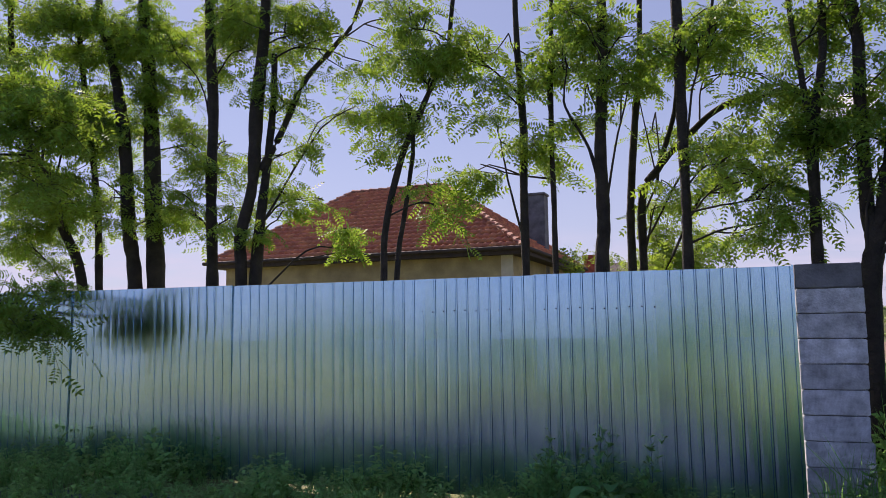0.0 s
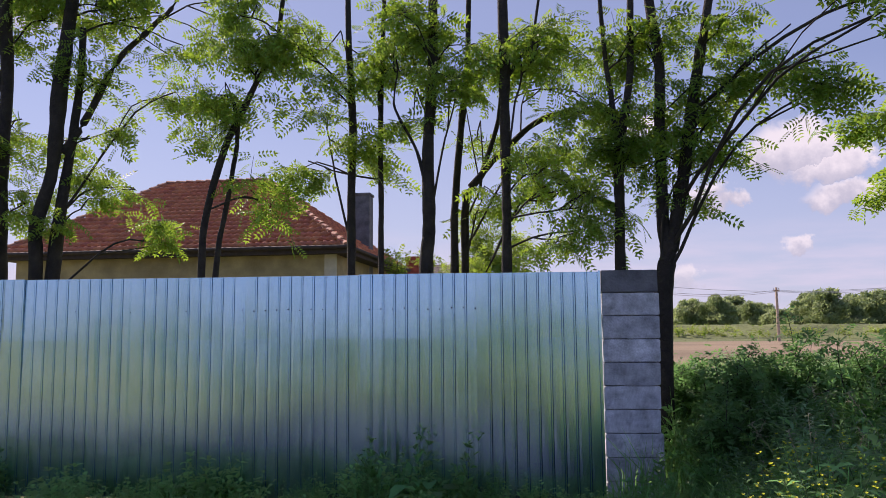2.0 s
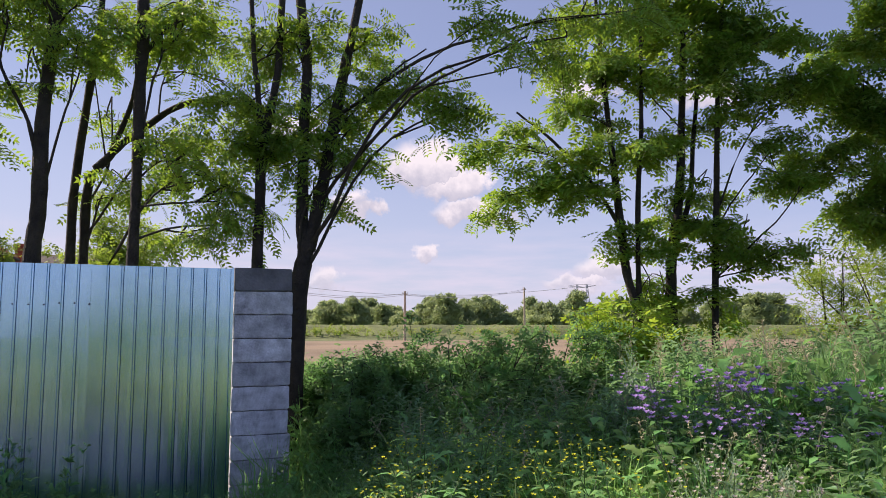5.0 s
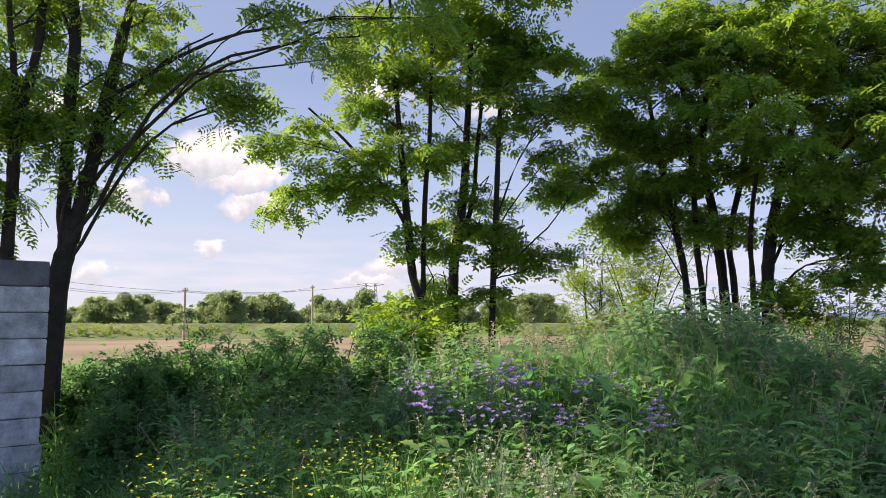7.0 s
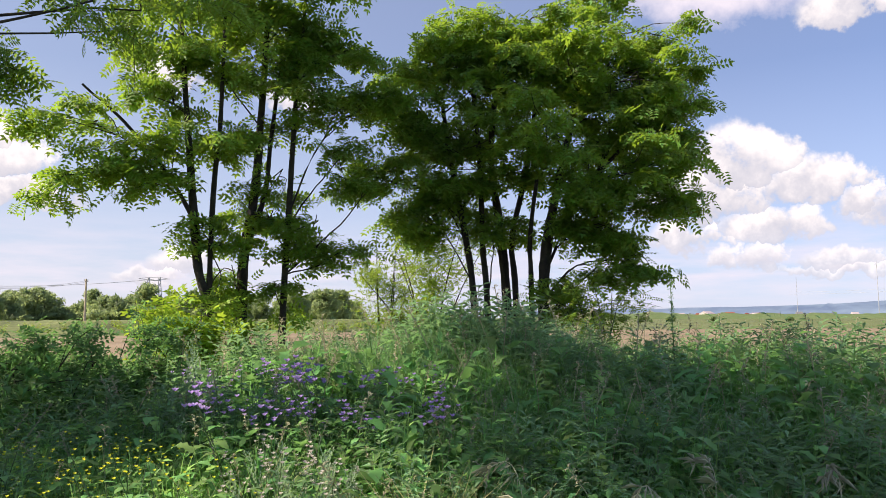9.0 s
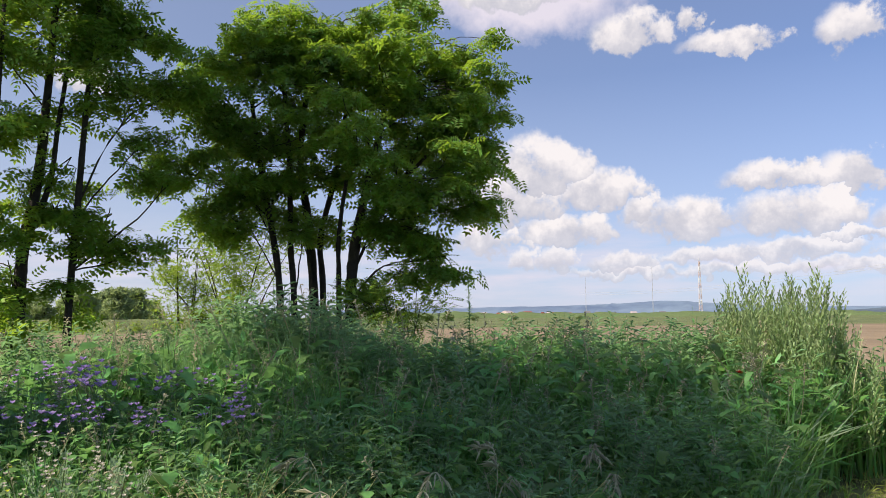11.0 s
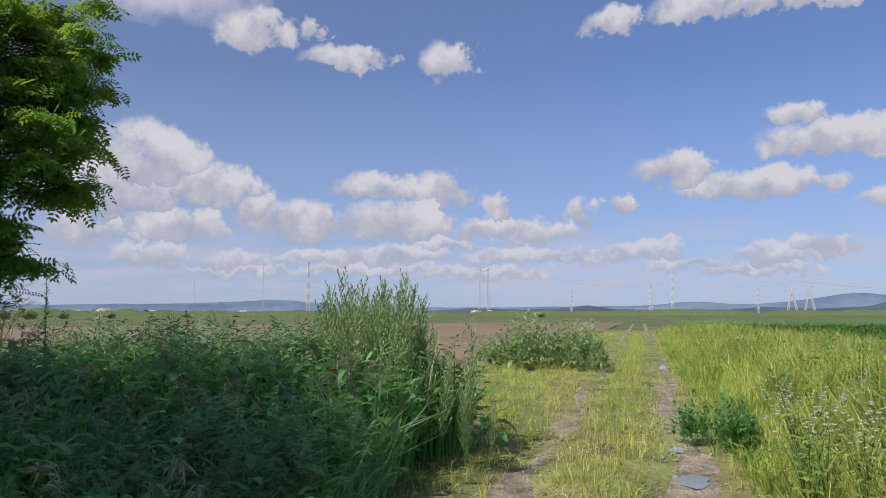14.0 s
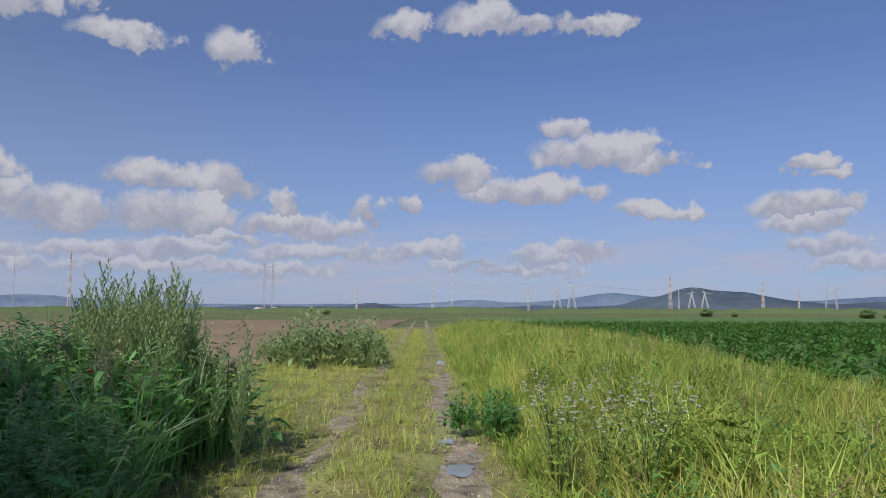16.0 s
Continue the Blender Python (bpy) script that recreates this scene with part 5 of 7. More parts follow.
# ---- poles, masts, pylons, hills, town ----
def utility_pole(az, r, h, lean=0.0):
    ob = tagged(new("utility_pole"), "old wooden utility pole at the field edge", "pole")
    ob.location = polar(az, r)
    v, t = tube_arrays([(0, 0, 0), (lean * 0.5, 0, h * 0.5), (lean, 0, h)], [0.15, 0.13, 0.1], 8)
    new("post", tri_mesh("post", v, t, POLEWOOD)).parent = ob
    bm = bmesh.new()
    box(bm, (-0.32, -0.05, h - 0.33), (0.32, 0.05, h - 0.24))
    part("crossarm", bm, POLEWOOD, ob)
    for x in (-0.27, 0.27):
        bm = bmesh.new()
        bmesh.ops.create_cone(bm, cap_ends=True, segments=8, radius1=0.06, radius2=0.03, depth=0.18, matrix=Matrix.Translation((x, 0, h - 0.13)))
        part("insulator", bm, MASTWHITE, ob)
    return ob


utility_pole(-38.0, 75, 5.0)
utility_pole(-47.2, 104, 6.8)
utility_pole(-27, 60, 5.0)


def lattice(h, w0, w1, n, bar):
    """Four tapering legs with crossed braces, as lists of bars."""
    out = []
    lv = []
    for k in range(n + 1):
        f = k / n
        w = (w0 * (1 - f) + w1 * f) / 2
        lv.append([np.array([sx * w, sy * w, h * f]) for sx, sy in ((1, 1), (-1, 1), (-1, -1), (1, -1))])
    for k in range(n):
        seg = []
        for c in range(4):
            d = (c + 1) % 4
            for a, b, r in ((lv[k][c], lv[k + 1][c], bar), (lv[k][c], lv[k + 1][d], bar * 0.6), (lv[k][d], lv[k + 1][c], bar * 0.6)):
                seg.append(tube_arrays([a, b], [r, r], 4))
        out.append(seg)
    return out


def mast(az, r, h, w0=3.0, bar=0.16, striped=True, label="tall red and white lattice radio mast far across the fields"):
    ob = tagged(new("radio_mast"), label, "mast")
    ob.location = polar(az, r)
    segs = lattice(h, w0 * 0.6, w0 * 0.25, 10, bar * 0.6)
    for k, seg in enumerate(segs):
        v, t = gather(seg)
        new("lattice_section", tri_mesh("lattice_section", v, t, (HAZED_RED if k % 2 else MASTWHITE) if striped else STEEL)).parent = ob
    v, t = tube_arrays([(0, 0, h), (0, 0, h * 1.06)], [bar, bar], 5)
    new("antenna", tri_mesh("antenna", v, t, STEEL)).parent = ob


for a, r, h, w, b in ((-106.75, 900, 63, 5.5, 0.35), (-103.4, 1000, 62, 1.0, 0.14), (-98.5, 1200, 60, 1.0, 0.12), (-126.9, 1100, 35, 4.5, 0.35), (-132.75, 1000, 37, 5, 0.35), (-134.3, 1300, 76, 5.5, 0.4),
                      (-140.1, 1100, 35, 4.5, 0.35), (-150.6, 900, 41, 5.5, 0.4), (-156.9, 1000, 37, 5, 0.35), (-159.2, 1000, 27, 3.0, 0.25), (-151.2, 1000, 30, 2, 0.2)):
    mast(a, r, h, w, b, w > 1.5)


def pylon(az, r, h, spread, turn=0.0, bar=0.22, splay=1.0):
    ob = tagged(new("power_pylon"), "grey steel two-legged power line pylon in the distance", "pylon", "power pylons")
    ob.matrix_world = Matrix.Translation(polar(az, r)) @ Matrix.Rotation(radians(az + turn), 4, "Z")
    for s in (-1, 1):
        seg = []
        for k in range(9):
            f, g = k / 9, (k + 1) / 9
            for dx in (-1, 1):
                for dy in (-1, 1):
                    def q(f):
                        return np.array([s * spread * (1 - 0.35 * splay * f) + dx * (1.4 - 1.0 * f), dy * (1.4 - 1.0 * f), h * f])
                    seg.append(tube_arrays([q(f), q(g)], [bar, bar], 4))
                    q2 = np.array([s * spread * (1 - 0.35 * splay * g) - dx * (1.4 - 1.0 * g), dy * (1.4 - 1.0 * g), h * g])
                    seg.append(tube_arrays([q(f), q2], [bar * 0.6, bar * 0.6], 4))
        v, t = gather(seg)
        new("leg", tri_mesh("leg", v, t, STEEL)).parent = ob
    arm = spread * 1.9
    v, t = gather([tube_arrays([(-arm, 0, h * 0.97), (0, 0, h * 0.93), (arm, 0, h * 0.97)], [bar * 0.6, bar * 1.4, bar * 0.6], 5),
                   tube_arrays([(-arm, 0, h * 0.97), (-spread * 0.65, 0, h), (spread * 0.65, 0, h), (arm, 0, h * 0.97)], [bar * 0.6] * 4, 4)])
    new("crossarm", tri_mesh("crossarm", v, t, STEEL)).parent = ob
    return ob


def horn_pylon(az, r, h, side, bar=0.3):
    """A pylon on two splayed legs with a slanting horn-shaped arm."""
    ob = tagged(new("horn_pylon"), "grey splay-legged power pylon with slanting arms in the distance", "pylon", "power pylons")
    ob.matrix_world = Matrix.Translation(polar(az, r)) @ Matrix.Rotation(radians(az), 4, "Z")
    for s in (-1, 1):
        seg = []
        for k in range(7):
            f, g = k / 7, (k + 1) / 7
            for d in (-0.8, 0.8):
                p, q = (np.array([s * 4.2 * (1 - u) + d * (1 - 0.6 * u), 0, h * 0.86 * u]) for u in (f, g))
                seg.append(tube_arrays([p, q], [bar, bar], 4))
                seg.append(tube_arrays([p, q - np.array([2 * d * (1 - 0.6 * g), 0, 0])], [bar * 0.5] * 2, 4))
        v, t = gather(seg)
        new("leg", tri_mesh("leg", v, t, STEEL)).parent = ob
    v, t = gather([tube_arrays([(-6.5 * side, 0, h * 0.80), (0, 0, h * 0.86), (4.5 * side, 0, h * 0.90)], [bar * 0.5, bar * 1.3, bar * 0.5], 5),
                   tube_arrays([(0, 0, h * 0.86), (1.5 * side, 0, h)], [bar * 1.2, bar * 0.4], 5)])
    new("arm", tri_mesh("arm", v, t, STEEL)).parent = ob


pylon(-120.25, 800, 51, 4.5, 0, 0.25, 0.2)
horn_pylon(-142.3, 700, 26, 1)
horn_pylon(-143.4, 700, 29, -1)
horn_pylon(-152.1, 800, 24, 1)
horn_pylon(-153.0, 800, 24, -1)
pylon(-161.2, 1300, 40, 8, 0, 0.35)
pylon(-51.6, 420, 24, 4.0, 0, 0.18)


def wires():
    pieces = []
    for (a0, r0, z0), (a1, r1, z1), sag in (((-120.25, 800, 50), (-98, 1150, 36), 8), ((-120.25, 800, 50), (-142.9, 700, 29), 9), ((-142.9, 700, 29), (-152.5, 800, 25), 4),
                                            ((-120.25, 800, 47), (-98, 1150, 33), 8), ((-120.25, 800, 47), (-142.9, 700, 27), 9), ((-51.6, 420, 23), (-30, 420, 23), 5)):
        A, B = polar(a0, r0, z0), polar(a1, r1, z1)
        pts = [A.lerp(B, f) - Vector((0, 0, sag * 4 * f * (1 - f))) for f in np.linspace(0, 1, 20)]
        pieces.append(tube_arrays([tuple(p) for p in pts], [0.11] * 20, 4))
    for z in (4.75, 4.6):
        A, B, C = polar(-27, 60, z), polar(-38.0, 75, z), polar(-47.2, 104, z + 1.8)
        for P, Q in ((A, B), (B, C)):
            pts = [P.lerp(Q, f) - Vector((0, 0, 2.2 * f * (1 - f))) for f in np.linspace(0, 1, 12)]
            pieces.append(tube_arrays([tuple(p) for p in pts], [0.018] * 12, 4))
    ob = tagged(new("power_line"), "thin sagging overhead power lines", "cable")
    for v, t in pieces:
        new("wire", tri_mesh("wire", v, t, STEEL)).parent = ob


wires()


def hill_range(name, r, profile, mat, label, depth=500, seed=1):
    """A ridge whose skyline follows (azimuth, elevation) as seen from the track."""
    rng = np.random.default_rng(seed)
    pr = np.array(profile)
    az = np.linspace(pr[0, 0], pr[-1, 0], 220)
    el = np.interp(-az, -pr[:, 0], pr[:, 1])
    el = np.convolve(np.pad(el, 2, mode="edge"), np.ones(5) / 5, "valid")
    h = np.tan(np.radians(el)) * r + 1.6
    h += np.convolve(rng.normal(0, 1, 220), np.ones(3) / 3, "same") * r * (0.0004 if r > 1000 else 0.0016)
    rows = []
    for f, g in ((-1, 0.0), (-0.7, 0.25), (-0.4, 0.6), (-0.15, 0.9), (0, 1.0), (1, 0.0)):
        rr = r + depth * f
        wig = 1 + (rng.normal(0, 0.08, 220) if 0 < g < 1 else 0)
        rows.append(np.stack([-np.sin(np.radians(az)) * rr, np.cos(np.radians(az)) * rr, np.maximum(h * g * wig * rr / r, 0) - (1 if g == 0 else 0)], -1))
    n, V, T = 220, np.concatenate(rows), []
    for k in range(5):
        for i in range(n - 1):
            a, b, c, d = k * n + i, k * n + i + 1, (k + 1) * n + i + 1, (k + 1) * n + i
            T += [(a, c, b), (a, d, c)]
    tagged(new(name, tri_mesh(name, V, T, mat, None, True)), label, "hills", kind="structure")


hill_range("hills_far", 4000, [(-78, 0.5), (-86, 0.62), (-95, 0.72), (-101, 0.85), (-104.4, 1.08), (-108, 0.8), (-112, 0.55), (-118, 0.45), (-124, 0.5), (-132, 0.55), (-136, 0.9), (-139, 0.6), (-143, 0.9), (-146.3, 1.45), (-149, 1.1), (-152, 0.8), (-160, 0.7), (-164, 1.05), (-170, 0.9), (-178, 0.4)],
           HAZED_FAR, "long hills on the horizon, coloured blue-grey for haze")
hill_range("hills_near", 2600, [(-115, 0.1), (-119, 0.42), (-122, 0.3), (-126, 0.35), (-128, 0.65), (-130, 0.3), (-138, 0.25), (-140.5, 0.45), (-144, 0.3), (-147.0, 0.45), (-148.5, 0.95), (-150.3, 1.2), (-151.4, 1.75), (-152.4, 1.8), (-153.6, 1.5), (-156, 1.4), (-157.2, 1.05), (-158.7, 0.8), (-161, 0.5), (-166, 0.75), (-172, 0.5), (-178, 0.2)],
           HAZED_NEAR, "dark wooded hills beyond the plain, blued for haze", 300, 2)

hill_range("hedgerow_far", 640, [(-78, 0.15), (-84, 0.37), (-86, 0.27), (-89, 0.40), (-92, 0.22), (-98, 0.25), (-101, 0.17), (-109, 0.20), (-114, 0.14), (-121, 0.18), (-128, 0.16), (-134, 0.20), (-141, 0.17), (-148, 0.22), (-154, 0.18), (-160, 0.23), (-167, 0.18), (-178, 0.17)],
           HAZED_LEAF, "thin dark line of hedges along the far fields", 12, 4)


def far_house(seed, az, r):
    rng = random.Random(seed)
    w, d, h = rng.uniform(6, 16), rng.uniform(6, 10), rng.uniform(2.5, 5)
    ob = tagged(new("far_building"), rng.choice(["small white far building with a reddish roof", "small pale distant building on the plain"]), "building", "distant buildings")
    ob.matrix_world = Matrix.Translation(polar(az, r)) @ Matrix.Rotation(rng.uniform(0, 3), 4, "Z")
    bm = bmesh.new()
    box(bm, (-w / 2, -d / 2, 0), (w / 2, d / 2, h))
    part("wall", bm, MASTWHITE if rng.random() < 0.6 else PALE, ob)
    bm = bmesh.new()
    c = [bm.verts.new(p) for p in ((-w / 2, -d / 2, h), (w / 2, -d / 2, h), (w / 2, d / 2, h), (-w / 2, d / 2, h), (-w / 2, 0, h + 2.4), (w / 2, 0, h + 2.4))]
    for f in ((0, 1, 5, 4), (2, 3, 4, 5), (1, 2, 5), (3, 0, 4)):
        bm.faces.new([c[i] for i in f])
    part("roof", bm, rng.choice([HAZED_RED, CONCRETE_DARK, BRICK]), ob)


rng = random.Random(31)
for k in range(64):
    far_house(400 + k, rng.choice([rng.uniform(-88, -112), rng.uniform(-118, -165), rng.uniform(-128, -150)]), rng.uniform(1100, 2000))


for k in range(18):
    far_house(500 + k, rng.uniform(-86.5, -99), rng.uniform(800, 1000))


# ---- plants: unit templates, one metre tall ----
def strip(points, widths, normal=(1, 0, 0)):
    """A tapering flat blade along the points; last width may be zero."""
    P, n = np.asarray(points, float), len(points)
    d = unit(np.gradient(P, axis=0))
    s = unit(np.cross(d, np.asarray(normal, float)))
    V = np.concatenate([P + s * np.asarray(widths)[:, None] / 2, P - s * np.asarray(widths)[:, None] / 2])
    T = []
    for i in range(n - 1):
        T += [(i, i + 1, n + i + 1), (i, n + i + 1, n + i)]
    return V, np.array(T)


def grass_tuft(seed, blades=9, bend=0.45, width=0.016, spread=0.09):
    rng = np.random.default_rng(seed)
    out = []
    for _ in range(blades):
        a, h, b = rng.uniform(0, 2 * np.pi), rng.uniform(0.5, 1.0), bend * rng.uniform(0.3, 1.2)
        d = np.array([math.cos(a), math.sin(a), 0])
        o = d * rng.uniform(0, spread) + rng.normal(0, 0.02, 3) * (1, 1, 0)
        pts = [o, o + d * b * 0.2 * h + (0, 0, 0.55 * h), o + d * b * h + (0, 0, (1 - 0.25 * b) * h)]
        out.append(strip(pts, [width, width * 0.85, 0.001], (-d[1], d[0], 0.05) if rng.random() < 0.5 else d + (0.1, 0, 0)))
    return gather(out)


def small_leaf(o, d, length, width, droop):
    """A pointed leaf of two triangles."""
    d = unit(np.asarray(d, float))
    s = unit(np.cross(d, (0, 0, 1.0)))
    m = o + d * length * 0.45 + (0, 0, 0.06 * length)
    return np.array([o, m + s * width / 2, o + d * length - (0, 0, droop * length * 0.6), m - s * width / 2]), np.array([(0, 1, 2), (0, 2, 3)])


def leaf_piece(o, d, length, width, droop):
    """A pointed leaf of two bent halves."""
    d = unit(np.asarray(d, float))
    s = unit(np.cross(d, (0, 0, 1.0)))
    m1 = o + d * length * 0.38 + (0, 0, 0.05 * length)
    m2 = o + d * length * 0.72 - (0, 0, droop * length * 0.3)
    tip = o + d * length - (0, 0, droop * length * 0.8)
    V = np.array([o, m1 + s * width / 2, m1 - s * width / 2, m2 + s * width * 0.38, m2 - s * width * 0.38, tip])
    return V, np.array([(0, 1, 2), (1, 3, 4), (1, 4, 2), (3, 5, 4)])


def leafy_weed(seed, leaves=14, length=0.25, width=0.095, branches=3, bushy=0.16, piece=None):
    piece = piece or small_leaf
    rng = np.random.default_rng(seed)
    out = []
    axes = [np.array([rng.normal(0, 0.05), rng.normal(0, 0.05), 1.0])]
    for _ in range(branches):
        a = rng.uniform(0, 2 * np.pi)
        axes.append(np.array([math.cos(a) * bushy * 2.2, math.sin(a) * bushy * 2.2, rng.uniform(0.6, 0.95)]))
    for k, tip in enumerate(axes):
        base = np.array([0, 0, 0 if k == 0 else rng.uniform(0.1, 0.4)])
        line = spline([base, (base + tip) / 2 + rng.normal(0, 0.03, 3), tip], 3)
        out.append(strip(line, [0.012, 0.009, 0.002], (1, 0.3, 0)))
        n = leaves // (2 if k else 1) // (1 if not k else 1)
        for i in range(n):
            f = rng.uniform(0.12, 1.0)
            p = line[0] * 0 + spline([base, (base + tip) / 2, tip], 9)[int(f * 8)]
            a = i * 2.4 + rng.uniform(0, 0.6)
            d = (math.cos(a), math.sin(a), rng.uniform(0.25, 1.5))
            s = (1.15 - 0.65 * f) * rng.uniform(0.7, 1.2)
            out.append(piece(p, d, length * s, width * s, rng.uniform(0.1, 0.7)))
    return gather(out)


def mugwort(seed, shoots=9, slim=0.15, reach=0.30, rise=0.0):
    rng = np.random.default_rng(seed)
    out = [strip([(0, 0, 0), (0.01, 0, 0.5), (0, 0.02, 1.0)], [0.014, 0.011, 0.003], (1, 0.2, 0))]
    for k in range(shoots):
        a, z = k * 2.4 + rng.uniform(0, 0.5), 0.2 + 0.75 * k / shoots
        ln = reach * (1.15 - z * 0.8)
        d = np.array([math.cos(a) * 0.7, math.sin(a) * 0.7, 0.9])
        for i in range(6):
            p = np.array([0, 0, z]) + d * ln * (i + 0.5) / 6
            b = a + (0.9 if i % 2 else -0.9) + rng.normal(0, 0.3)
            out.append(small_leaf(p, (math.cos(b), math.sin(b), rng.uniform(0.1, 0.9) + rise), ln * 0.55, ln * slim, 0.3))
        out.append(leaf_piece(np.array([0, 0, z + 0.04]), (math.cos(a), math.sin(a), 0.3), 0.12 * (1.3 - z), 0.03, 0.4))
    return gather(out)


def seed_stalk(seed):
    rng = np.random.default_rng(seed)
    b = rng.uniform(0.08, 0.22)
    line = spline([(0, 0, 0), (b * 0.2, 0, 0.6), (b, 0, 1.0)], 6)
    out = [strip(line, [0.006] * 6, (0, 1, 0))]
    for i in range(16):
        p = line[4] * (1 - i / 16) + line[5] * (i / 16)
        a = rng.uniform(0, 2 * np.pi)
        out.append(leaf_piece(p, (math.cos(a), math.sin(a), 0.8), rng.uniform(0.04, 0.09), 0.012, 0.6))
    return gather(out)


def lance_weed(seed, leaves=13):
    """A thistle-like stem with long arching lance leaves."""
    rng = np.random.default_rng(seed)
    out = [strip([(0, 0, 0), (0.02, 0.01, 0.5), (0, 0.03, 1.0)], [0.016, 0.013, 0.004], (1, 0.4, 0))]
    for k in range(leaves):
        f = 0.15 + 0.85 * k / leaves
        a = k * 2.4 + rng.uniform(-0.3, 0.3)
        ln = (0.42 - 0.22 * f) * rng.uniform(0.8, 1.2)
        out.append(leaf_piece(np.array([0.01, 0.02 * f, f]), (math.cos(a), math.sin(a), rng.uniform(0.2, 0.9)), ln, ln * 0.2, rng.uniform(0.3, 0.9)))
    return gather(out)


def burdock(seed, leaves=8):
    rng = np.random.default_rng(seed)
    out = []
    for k in range(leaves):
        a = k * 2.4 + rng.uniform(-0.3, 0.3)
        h = rng.uniform(0.25, 0.9)
        d = np.array([math.cos(a), math.sin(a), 0])
        foot = d * 0.28 * rng.uniform(0.5, 1.1) + (0, 0, h * 0.75)
        out.append(strip([(0, 0, 0), foot * (0.5, 0.5, 0.6), foot], [0.03, 0.025, 0.02], (-d[1], d[0], 0.1)))
        s = np.array([-d[1], d[0], 0])
        ln, w = rng.uniform(0.32, 0.5), rng.uniform(0.2, 0.3)
        rows = []
        for f, g, z in ((0, 0.55, 0.02), (0.25, 1, 0.05), (0.55, 0.95, 0.02), (0.8, 0.6, -0.07), (1, 0.08, -0.2)):
            c = foot + d * ln * f + (0, 0, z * ln * 2 + 0.12 * f)
            rip = 0.02 * rng.normal()
            rows += [c + s * w * g / 2 + (0, 0, 0.04 + rip), c - (0, 0, 0.0), c - s * w * g / 2 + (0, 0, 0.04 - rip)]
        T = []
        for i in range(4):
            for j in range(2):
                p = i * 3 + j
                T += [(p, p + 1, p + 4), (p, p + 4, p + 3)]
        out.append((np.array(rows), np.array(T)))
    return gather(out)


TEAL = leafy("thistle_leaf", (0.165, 0.335, 0.125), (0.28, 0.56, 0.17), 1.0, 0.5)
def lobed_leaf(o, d, length, width, droop):
    """A long leaf with ragged side lobes, bent over its midrib."""
    d = unit(np.asarray(d, float))
    s = unit(np.cross(d, (0, 0, 1.0)))
    n = 8
    V, T = [], []
    for i in range(n):
        f = i / (n - 1)
        w = width * (0.25, 0.75, 0.5, 1.0, 0.6, 0.95, 0.5, 0.02)[i] / 2
        c = o + d * length * f + np.array([0, 0, 0.10 * length * math.sin(f * 2.4) - droop * length * f * f * 0.8])
        V += [c + s * w + (0, 0, 0.18 * w), c, c - s * w + (0, 0, 0.18 * w)]
    for i in range(n - 1):
        a = i * 3
        T += [(a, a + 1, a + 4), (a, a + 4, a + 3), (a + 1, a + 2, a + 5), (a + 1, a + 5, a + 4)]
    return np.array(V), np.array(T)


def sow_thistle(seed, leaves=11, upright=0.6):
    """A leafy stalk with lobed leaves, shorter towards the tip."""
    rng = np.random.default_rng(seed)
    out = [strip([(0, 0, 0), (0.015, 0.01, 0.5), (0, 0.02, 1.0)], [0.022, 0.017, 0.006], (1, 0.4, 0))]
    for k in range(leaves):
        f = 0.08 + 0.92 * k / leaves
        a = k * 2.4 + rng.uniform(-0.4, 0.4)
        ln = (0.40 - 0.20 * f) * rng.uniform(0.8, 1.2)
        out.append(lobed_leaf(np.array([0.01, 0.01, f]), (math.cos(a), math.sin(a), upright * rng.uniform(0.5, 1.6)), ln, ln * 0.36, rng.uniform(0.2, 0.8)))
    return gather(out)


def oat_plume(seed):
    """A stalk that bows under a one-sided fan of hanging spikelets."""
    rng = np.random.default_rng(seed)
    line = spline([(0, 0, 0), (0.05, 0, 0.7), (0.22, 0, 0.98), (0.42, 0, 0.86)], 12)
    out = [strip(line, [0.007] * 12, (0, 1, 0))]
    for i in range(26):
        p = line[int(rng.integers(6, 12))]
        d = (rng.uniform(0.1, 0.8), rng.normal(0, 0.45), rng.uniform(-0.9, 0.1))
        out.append(small_leaf(p, d, rng.uniform(0.07, 0.15), 0.013, 0.5))
    return gather(out)


SOW = [sow_thistle(k) for k in (61, 62, 63)]
OAT = [oat_plume(k) for k in (64, 65)]
GR = [grass_tuft(k) for k in (1, 2, 3)]
TURF = [grass_tuft(k, 6, 1.3, 0.07, 0.5) for k in (9, 10, 24)]
FEATHER = [grass_tuft(k, 14, 0.45, 0.009, 0.08) for k in (7, 8)]
TALLGR = [grass_tuft(k, 13, 0.62, 0.016, 0.16) for k in (4, 5, 6)]
UPRIGHT = [grass_tuft(k, 11, 0.5, 0.021, 0.18) for k in (34, 35, 36)]
LW = [leafy_weed(k, 22, 0.19, 0.058, 3, 0.12) for k in (11, 12, 13)]
BW = [leafy_weed(k, 12, 0.30, 0.14, 2, 0.16, leaf_piece) for k in (14, 15, 16)]
FINE = [grass_tuft(k, 12, 0.4, 0.008, 0.10) for k in (26, 27, 28)]
LZ = [lance_weed(k) for k in (17, 18, 19)]
MW = [mugwort(k) for k in (21, 22, 23)]
LUSH = [mugwort(k, 24, 0.24, 0.21, 0.7) for k in (51, 52, 53)]
SS = [seed_stalk(k) for k in (31, 32)]


